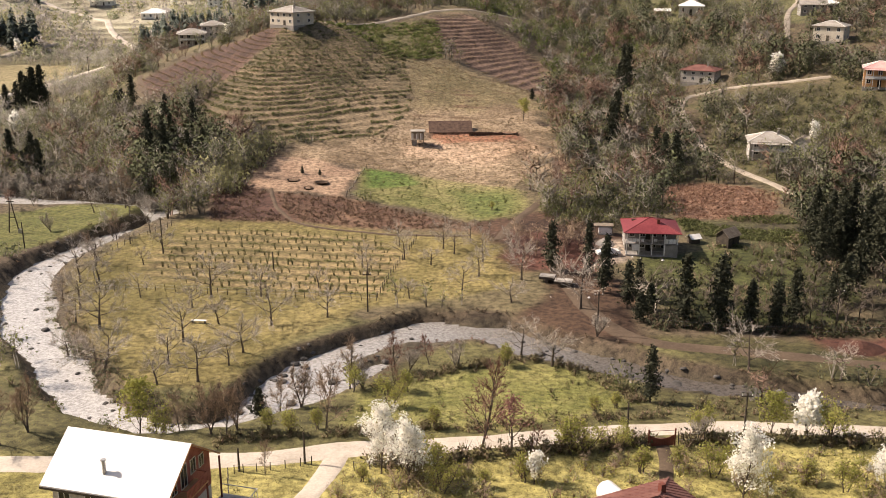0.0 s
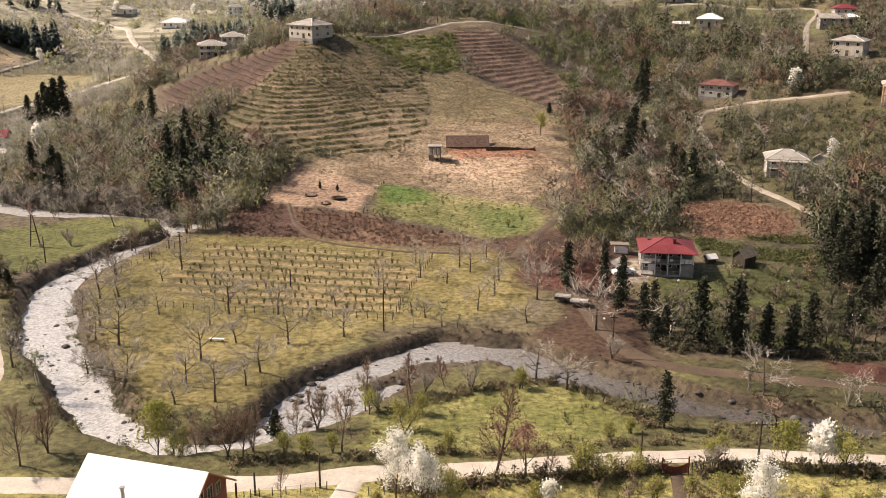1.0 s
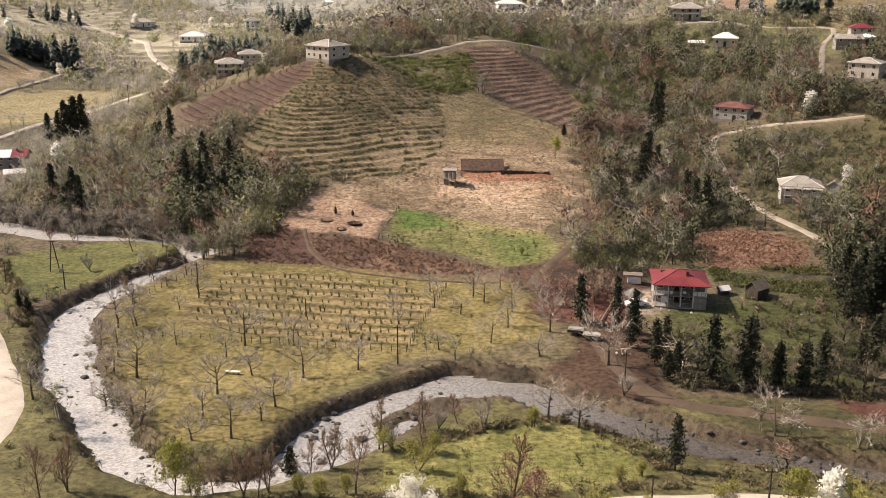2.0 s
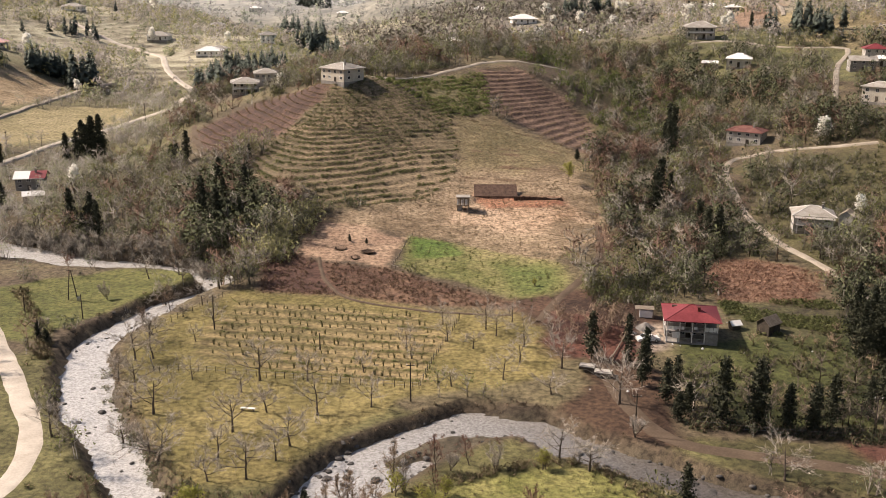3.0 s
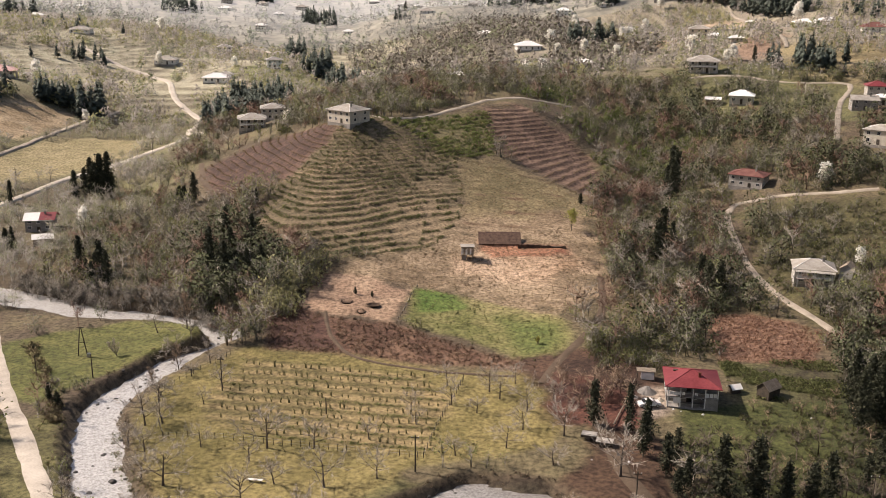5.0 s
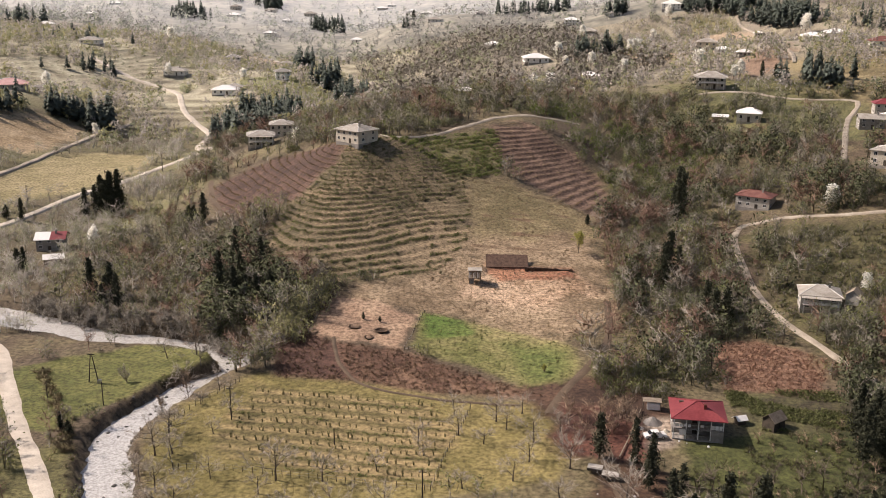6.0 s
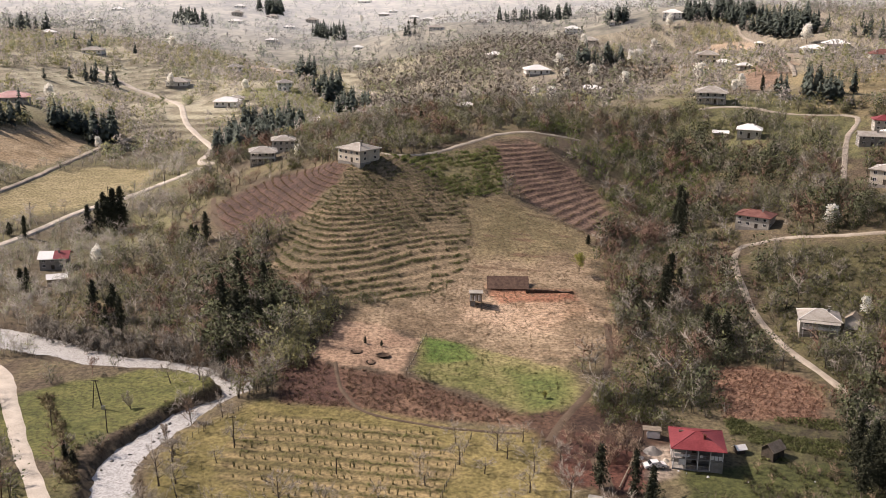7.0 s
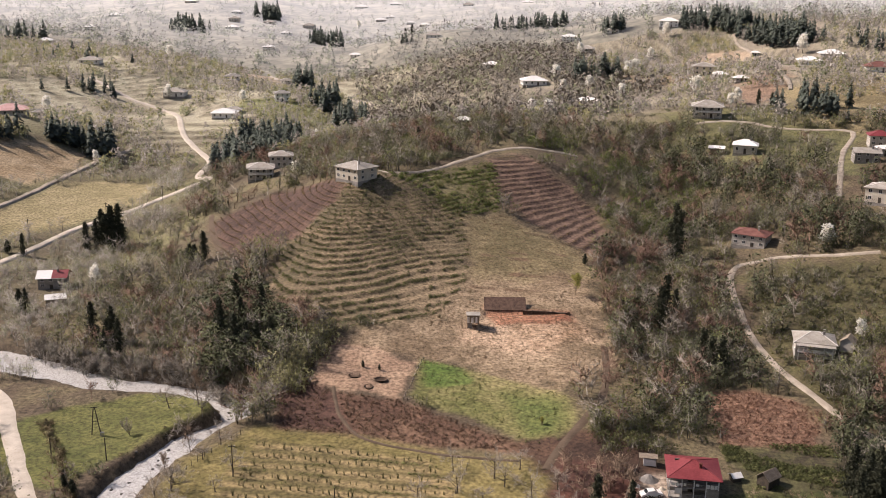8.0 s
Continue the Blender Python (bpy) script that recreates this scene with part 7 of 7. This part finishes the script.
HAZEL = [hazel(k).mesh("hazel_bush", HAZEL_TWIG) for k in range(5)]
rng = random.Random(77)
for r in range(8):
    for k in range(28):
        px = -48.5 + 1.5 * k + rng.gauss(0, 0.25)
        py = 149.5 + 3.75 * r - 0.09 * (px + 30) + rng.gauss(0, 0.25)
        if float(inside(np.array([px]), np.array([py]), PLOUGHED)[0]) > 0.5 and rng.random() < 0.93:
            b = new("hazel_bush", rng.choice(HAZEL))
            s = rng.uniform(0.55, 1.15)
            b.matrix_basis = pose(px, py, z_at(px, py), 0, 0, rng.uniform(0, 360)) @ Matrix.Diagonal((s, s, s, 1))
            tagged(b, "young hazel bush in a planted row", "bush", "hazel rows in the field")

# ---- fences, poles and small things ----
def fence(points, gap, label, high=1.15, wires=2):
    p = smooth_line(points, gap)
    ob = root("fence", pose(p[0][0], p[0][1], z_at(*p[0])), label, "fence")
    o = ob.matrix_basis.translation
    rng = random.Random(len(p))
    tops = []
    post_mesh = Shape().tube((0, 0, -0.3), (0, 0, high), 0.06, 0.05, 5, True).mesh("post", WOOD_DARK)
    for q in p:
        z = z_at(*q)
        b = new("post", post_mesh)
        b.parent = ob
        b.matrix_basis = pose(q[0] - o.x, q[1] - o.y, z - o.z, rng.gauss(0, 3), rng.gauss(0, 3), 0)
        tops.append(Vector((q[0] - o.x, q[1] - o.y, z - o.z)))
    for k in range(wires):
        line = bpy.data.curves.new("wire", "CURVE")
        line.dimensions, line.bevel_depth, line.bevel_resolution = "3D", 0.012, 0
        run = line.splines.new("POLY")
        run.points.add(len(tops) - 1)
        for q, a in zip(run.points, tops):
            q.co = (a.x, a.y, a.z + high * (0.45 + 0.45 * k), 1)
        line.materials.append(STEEL)
        new("wire", line).parent = ob


fence([(-55, 146.5), (-49, 147.2), (-36, 146), (-22, 144.5), (-10.5, 143.5)], 1.5, "row of dark wooden fence posts with wire")
fence([(-10.5, 143.5), (-9.8, 149), (-8.5, 157), (-6.5, 166), (-5, 174)], 1.5, "row of dark wooden fence posts with wire")
fence([(-55, 146.5), (-60, 158), (-60, 168), (-53, 182)], 1.6, "row of dark wooden fence posts with wire")
fence([(-21, 86.5), (-17.5, 87.3), (-13.5, 88.5)], 1.1, "low dark picket fence by the driveway", 0.95)
fence([(-21.5, 86), (-20, 80), (-18, 76)], 1.1, "low dark picket fence by the house", 0.95)
fence([(-9, 87.3), (-5.5, 87.8), (-3, 88.2)], 1.2, "dark wooden fence by the blossoming trees", 1.0)
fence([(32, 132), (44, 130.5), (58, 129.5), (74, 129)], 1.3, "dark garden fence below the conifers", 1.2)
fence([(-17.5, 201), (-20.5, 199), (-19.5, 206), (-18.5, 214), (-17.5, 219)], 1.2, "dark fence beside the green patch", 0.8)


def pole(x, y, h, label, arm=True):
    ob = root("utility_pole", pose(x, y, z_at(x, y)), label, "pole", "utility poles")
    part("shaft", Shape().tube((0, 0, -0.6), (0, 0, h), 0.13, 0.09, 7, True), WOOD_DARK, ob)
    if arm:
        part("crossarm", Shape().box(0, 0, h - 0.5, 1.3, 0.1, 0.12), WOOD_DARK, ob)
        for u in (-0.55, 0.55):
            part("insulator", Shape().tube((u, 0, h - 0.38), (u, 0, h - 0.2), 0.05, 0.05, 6, True), WHITE, ob)


for x, y, h, arm in ((-50.2, 165.8, 6.8, True), (-11.5, 138.8, 6.5, True), (-29.1, 157.9, 3.2, False), (22.1, 129.2, 6.5, True), (33, 95.6, 5.0, True), (-20.6, 87.0, 2.6, False), (-14.2, 88.7, 3.6, False),
                     (57, 131, 6.5, True), (19.8, 93.8, 4.5, False), (-89, 172, 4.2, False), (-77.5, 171.5, 5, False), (-150, 352, 7, True), (-133, 367, 7, True), (-170, 330, 7, True)):
    pole(x, y, h, "dark wooden utility pole" if arm else "plain dark wooden pole", arm)

pylon = root("pole_frame", pose(-84.3, 182.8, z_at(-84.3, 182.8)), "A-shaped wooden power pole with a transformer in the meadow", "pole")
part("pole_leg", Shape().tube((-1.0, 0, -0.5), (-0.12, 0, 6.4), 0.13, 0.10, 7, True), WOOD_DARK, pylon)
part("pole_leg", Shape().tube((1.15, 0, -0.5), (0.12, 0, 6.4), 0.13, 0.10, 7, True), WOOD_DARK, pylon)
part("crossarm", Shape().box(0, 0, 6.2, 1.5, 0.12, 0.14).box(0, 0, 3.0, 1.2, 0.08, 0.1), WOOD_DARK, pylon)
part("transformer", Shape().box(1.45, -0.3, 0.0, 0.7, 0.6, 0.75).tube((1.3, -0.3, 0.75), (1.3, -0.3, 1.0), 0.05, 0.05, 6).tube((1.6, -0.3, 0.75), (1.6, -0.3, 1.0), 0.05, 0.05, 6), STEEL, pylon)

bench = root("bench", pose(-36.0, 133.4, z_at(-36, 133.4), 0, 0, -6), "pale long bench lying in the grass", "bench")
part("seat", Shape().box(0, 0, 0.42, 2.3, 0.55, 0.07), WHITE, bench)
for u in (-0.9, 0.9):
    part("leg", Shape().box(u, 0, -0.1, 0.12, 0.5, 0.52), WOOD, bench)

# the gate and its posts
gate = root("gate", pose(23.3, 92.6, z_at(23.3, 92.6) - 0.05, 0, 0, 6), "rust-red sheet metal gate with a sagging top, closed", "gate")
for u in (-1.45, 1.45):
    part("post", Shape().tube((u, 0, -0.3), (u, 0, 2.1), 0.09, 0.09, 6, True), RUST, gate)
s = Shape()
for k in range(14):
    u0, u1 = -1.35 + 2.7 * k / 14, -1.35 + 2.7 * (k + 1) / 14 - 0.015
    m = (u0 + u1) / 2
    s.box(m, 0, 0.12, u1 - u0, 0.05, 0.85 + 0.45 * (m / 1.35) ** 2)
part("leaf", s, RUST, gate)
part("top_bar", Shape().tube((-1.4, 0, 1.9), (1.4, 0, 1.9), 0.03, 0.03, 5), RUST, gate)
fence([(25.2, 92.9), (26.5, 93.0), (28, 93.2)], 0.9, "dark metal fence panel beside the gate", 1.5, 3)

# hut, barn roof and cut bank on the clearing
hut = root("hut", pose(-6.3, 238.6, z_at(-6.3, 238.6), 0, 0, 3), "unfinished hut of pale boards on posts above the clearing", "hut")
for u, v in ((-1.4, -1.2), (1.4, -1.2), (-1.4, 1.2), (1.4, 1.2)):
    part("post", Shape().box(u, v, -0.6, 0.2, 0.2, 4.0), WOOD, hut)
part("platform", Shape().box(0, 0, 1.3, 3.2, 2.8, 0.15), WOOD, hut)
for k in range(9):
    part("board", Shape().box(-1.42 + 0.355 * k, -1.38, 1.45 + 0.1 * (k % 3), 0.3, 0.04, 1.6 - 0.2 * (k % 2)), (WHITE, WALL_PLASTER, WOOD)[k % 3], hut)
part("back_wall", Shape().box(0, 1.35, 1.45, 3.1, 0.06, 1.8), WOOD, hut)
part("roof", Shape().box(0, 0.1, 3.4, 3.6, 3.0, 0.1), ROOF_GREY, hut)
part("lower_wall", Shape().box(-0.9, -1.1, -0.4, 1.2, 0.1, 1.6), WALL_BLOCK, hut)
rng = random.Random(5)
planks = root("plank_pile", pose(-3.2, 238.0, z_at(-3.2, 238.0)), "loose pale planks lying beside the hut", "planks")
for k in range(9):
    part("plank", Shape().box(rng.gauss(0, 0.7), rng.gauss(0, 0.8), 0.02 + 0.06 * k, rng.uniform(1.2, 2.6), 0.16, 0.04, rng.uniform(-50, 50)), WOOD, planks)
barn = root("barn", pose(2.0, 250.6, z_at(2.0, 249.0) - 0.2, 0, 0, 3), "long low barn with a dark brown brushwood roof", "barn")
part("wall", Shape().box(0, 1.2, -1.0, 11.0, 3.6, 1.6), EARTH_RED, barn)
s = Shape()
for i in range(22):
    for j in range(8):
        def at(a, b):
            return (-5.7 + 11.4 * a / 22, -1.2 + 4.4 * b / 8, 0.7 + 2.3 * b / 8 + 0.06 * noise.noise(Vector((a * 1.7, b * 1.9, 3))))
        s.face(at(i, j), at(i + 1, j), at(i + 1, j + 1), at(i, j + 1))
r = part("roof", s, surface("brush_roof", ((0.06, 0.036, 0.026), (0.15, 0.092, 0.065)), 1.2, bump=0.8), barn)
r.modifiers.new("thick", "SOLIDIFY").thickness = -0.25

# strip along the cut, its dark colour standing in for the bank's shadow line
ledge = Shape()
for i in range(27):
    u = 7.0 + 12.6 * i / 26
    foot = min(z_at(u, 249.3), z_at(u, 248.5)) - 0.3
    for z in (0.0, 0.5, 1.0):
        v = 249.3 + 0.025 * (u - 7) + 0.25 * noise.noise(Vector((i * 0.7, z, 9))) + 0.2 * z
        ledge.v.append((u, v, foot + z * (z_at(u, 251.2) + 0.12 - foot + 0.1 * noise.noise(Vector((i * 0.9, 4, 2))))))
for i in range(26):
    for k in (0, 1):
        ledge.f.append((3 * i + k, 3 * i + 3 + k, 3 * i + 4 + k, 3 * i + 1 + k))
ledge_ob = new("cut_bank", ledge.mesh("cut_bank", SOIL_DARK))
ledge_ob.modifiers.new("thick", "SOLIDIFY").thickness = -0.9
tagged(ledge_ob, "dark raw earth bank cut into the slope", "bank", kind="structure")

# pits dug into the bare ledge
for k, (px, py, pw) in enumerate(PITS):
    s, n, m = Shape(), 20, 5
    def at(i, j):
        a, q = math.tau * i / n, j / m
        r = q * (1 + 0.2 * noise.noise(Vector((math.cos(a) * 1.4, math.sin(a) * 1.4, k * 3))))
        return (math.cos(a) * r * pw * 1.15, math.sin(a) * r * 1.25, -0.45 * (1 - q ** 3) + (0.05 if q == 1 else 0.0))
    for i in range(n):
        for j in range(m):
            q = [at(i, j), at(i, j + 1), at(i + 1, j + 1), at(i + 1, j)]
            s.face(*(q[1:] if j == 0 else q))
    pit = new("dug_pit", s.mesh("dug_pit", SOIL_DARK, True))
    pit.matrix_basis = pose(px, py, max(z_at(px + pw * 2.2, py), z_at(px - pw * 2.2, py), z_at(px, py - 2.2)) - 0.03)
    tagged(pit, "shallow dark pit dug into the pale ledge", "pit", "pits on the ledge")

# the farmyard
def car(x, y, yaw):
    ob = root("car", pose(x, y, z_at(x, y), 0, 0, yaw), "white saloon car parked in the farmyard", "car")
    side = [(-2.1, 0.35), (-2.1, 0.75), (-1.75, 0.88), (-1.3, 0.92), (-0.75, 1.38), (0.55, 1.40), (1.15, 0.95), (1.95, 0.82), (2.1, 0.6), (2.1, 0.35)]
    s = Shape()
    for e in (-1, 1):
        q = [(u, e * (0.82 if z < 0.95 else 0.66), z) for u, z in side]
        s.face(*(q if e < 0 else reversed(q)))
    for (a, za), (b, zb) in zip(side, side[1:] + side[:1]):
        wa, wb = (0.82 if za < 0.95 else 0.66), (0.82 if zb < 0.95 else 0.66)
        s.face((a, -wa, za), (a, wa, za), (b, wb, zb), (b, -wb, zb))
    part("body", s, WHITE, ob)
    part("windscreen", Shape().face((0.60, -0.6, 1.385), (1.12, -0.72, 0.985), (1.12, 0.72, 0.985), (0.60, 0.6, 1.385)), GLASS, ob).location = (0.015, 0, 0.015)
    part("rear_window", Shape().face((-0.80, 0.6, 1.36), (-1.26, 0.7, 0.95), (-1.26, -0.7, 0.95), (-0.80, -0.6, 1.36)), GLASS, ob).location = (-0.015, 0, 0.015)
    for u in (-1.3, 1.3):
        for e in (-1, 1):
            t = part("tyre", Shape().tube((u, e * 0.68, 0.31), (u, e * 0.86, 0.31), 0.31, 0.31, 14, True), WOOD_DARK, ob)
            part("rim", Shape().tube((u, e * 0.865, 0.31), (u, e * 0.875, 0.31), 0.18, 0.18, 10, True), STEEL, t)


car(29.2, 163.8, 12)


def heap(name, x, y, r, h, mat, label, category, seed):
    s = Shape()
    n, m = 18, 6
    def at(i, j):
        a, q = math.tau * i / n, j / m
        k = r * q * (1 + 0.18 * noise.noise(Vector((math.cos(a) * 1.5, math.sin(a) * 1.5, seed))))
        px, py = math.cos(a) * k, math.sin(a) * k * 0.8
        return (px, py, h * (1 - q ** 1.3) * (1 + 0.25 * noise.noise(Vector((px * 1.5, py * 1.5, seed + 5)))) - 0.25 * q)
    for i in range(n):
        for j in range(m):
            q = [at(i, j), at(i, j + 1), at(i + 1, j + 1), at(i + 1, j)]
            s.face(*(q[1:] if j == 0 else q))
    ob = new(name, s.mesh(name, mat, True))
    ob.matrix_basis = pose(x, y, z_at(x, y))
    return tagged(ob, label, category)


heap("stone_heap", 29.6, 169.5, 2.2, 1.3, WALL_BLOCK, "grey heap of broken stone in the farmyard", "heap", 1)
heap("sand_heap", 31.6, 166.4, 1.0, 0.6, WALL_CREAM, "pale sand heap beside the car", "sand heap", 2)
heap("rubble_heap", 26.8, 167, 1.2, 0.5, WALL_PLASTER, "pale rubble heap in the farmyard", "rubble heap", 3)
heap("earth_mound", 22.5, 166, 3.2, 1.6, EARTH_RED, "heap of red earth from the excavation", "earth heap", 4)
heap("earth_mound", 58, 124.5, 4.0, 1.1, EARTH_RED, "low heap of red earth beside the track", "earth heap", 5)
port = root("carport", pose(30.2, 175.3, z_at(30.2, 175.3), 0, 0, -6), "low open lean-to of weathered boards full of stored goods", "lean-to")
for u, v in ((-1.8, -1.2), (1.8, -1.2), (-1.8, 1.2), (1.8, 1.2)):
    part("post", Shape().box(u * 0.9, v * 0.8, -0.3, 0.12, 0.12, 1.9), WOOD, port)
part("roof", Shape().box(0, 0, 1.6, 3.6, 2.2, 0.08), WOOD, port)
part("tarpaulin", Shape().box(0.3, -0.3, 0.0, 2.4, 1.4, 1.1).box(0.2, -0.4, 1.1, 2.0, 1.2, 0.25), CLOTH, port)
for k, (x, y, tx, ty) in enumerate(((21.8, 155.5, 25.6, 166.0), (23.4, 154.8, 27.3, 165.5), (24.5, 163, 28, 174))):
    log = root("log_rail", pose(x, y, z_at(x, y)), "long pale pole laid along the farmyard edge", "log", "poles along the farmyard")
    part("log", Shape().tube((0, 0, 0.35), (tx - x, ty - y, z_at(tx, ty) - z_at(x, y) + 0.4), 0.14, 0.1, 7, True), WOOD, log)
    for f in (0.1, 0.5, 0.9):
        px, py = x + (tx - x) * f, y + (ty - y) * f
        part("support", Shape().box(px - x, py - y, z_at(px, py) - z_at(x, y) - 0.2, 0.25, 0.25, 0.55 + 0.05 * f), WOOD_DARK, log)
for x, y, w, d, h in ((17.2, 151.0, 2.6, 1.7, 0.9), (19.6, 148.8, 2.9, 1.8, 1.0)):
    t = root("trailer", pose(x, y, z_at(x, y), 0, 0, -14), "small flat trailer with a pale cover", "trailer", "trailers by the track")
    part("bed", Shape().box(0, 0, 0.5, w, d, 0.12).box(0, -d / 2 + 0.03, 0.62, w, 0.06, 0.3).box(0, d / 2 - 0.03, 0.62, w, 0.06, 0.3), WOOD_DARK, t)
    part("cover", Shape().box(0, 0, 0.92, w - 0.05, d - 0.05, 0.1).box(0, 0, 1.02, w * 0.8, d * 0.7, 0.1), WALL_PLASTER, t)
    for e in (-1, 1):
        part("wheel", Shape().tube((0, e * (d / 2 + 0.02), 0.3), (0, e * (d / 2 + 0.18), 0.3), 0.33, 0.33, 12, True), WOOD_DARK, t)
    part("drawbar", Shape().box(w / 2 + 0.5, 0, 0.5, 1.1, 0.1, 0.08).box(w / 2 + 1.0, 0, -0.1, 0.08, 0.08, 0.6), STEEL, t)
for x, y, s in ((38.5, 161.5, 0.5), (45.5, 160.5, 0.35), (33.5, 163.2, 0.4), (34.8, 162.6, 0.3), (23.0, 143.5, 0.45), (17.0, 143.8, 0.3), (57.5, 161, 0.45)):
    heap("sack", x, y, s, s * 0.6, CLOTH, "white sack lying on the ground", "sack", x)

# ---- stones of the river ----
STONES = []
for k in range(5):
    bm = bmesh.new()
    bmesh.ops.create_icosphere(bm, subdivisions=2, radius=0.5)
    for v in bm.verts:
        v.co *= 1 + 0.35 * noise.noise(v.co * 2.2 + Vector((k * 7, 0, 0)))
        v.co.z *= 0.62
    me = bpy.data.meshes.new("river_stone")
    bm.to_mesh(me)
    bm.free()
    me.materials.append(ROCK)
    STONES.append(me)
rng = random.Random(31)
for k in range(420):
    i = rng.randint(7 * 10, len(river_line) - 60) if k < 300 else int(np.argmin(np.hypot(river_line[:, 0] - rng.uniform(-20, 55), river_line[:, 1] - 116)))
    t = (river_line[min(i + 1, len(river_line) - 1)] - river_line[i - 1])
    t = t / np.linalg.norm(t)
    o = (rng.uniform(-1, 1) if rng.random() < 0.5 else rng.choice((-1, 1)) * rng.gauss(0.95, 0.12)) * river_w[i]
    px, py = float(river_line[i][0] + t[1] * o), float(river_line[i][1] - t[0] * o)
    if abs(px) > 90 or py > 206:
        continue
    s = rng.uniform(0.4, 0.8) * (1.7 if rng.random() < 0.14 else 1)
    b = new("river_stone", rng.choice(STONES))
    b.matrix_basis = pose(px, py, max(z_at(px, py), WATER - 0.05) + s * 0.1, 0, 0, rng.uniform(0, 360)) @ Matrix.Diagonal((s * rng.uniform(0.8, 1.5), s, s, 1))
    tagged(b, "dark wet boulder lying in the shallow river", "stone", "stones in the river")
for x, y, s in ((-61.8, 131.6, 1.7), (-58.5, 130.1, 1.4), (-64.6, 140.1, 1.3), (28.5, 118.6, 2.6), (30.8, 116.5, 2.2), (26.8, 119.4, 1.6)):
    b = new("river_stone", STONES[int(s * 10) % 5])
    b.matrix_basis = pose(x, y, max(z_at(x, y), WATER - 0.3) + 0.1, 0, 0, x * 50) @ Matrix.Diagonal((s, s * 0.8, s * 0.6, 1))
    tagged(b, "large dark boulder in the shallow river", "stone", "stones in the river")
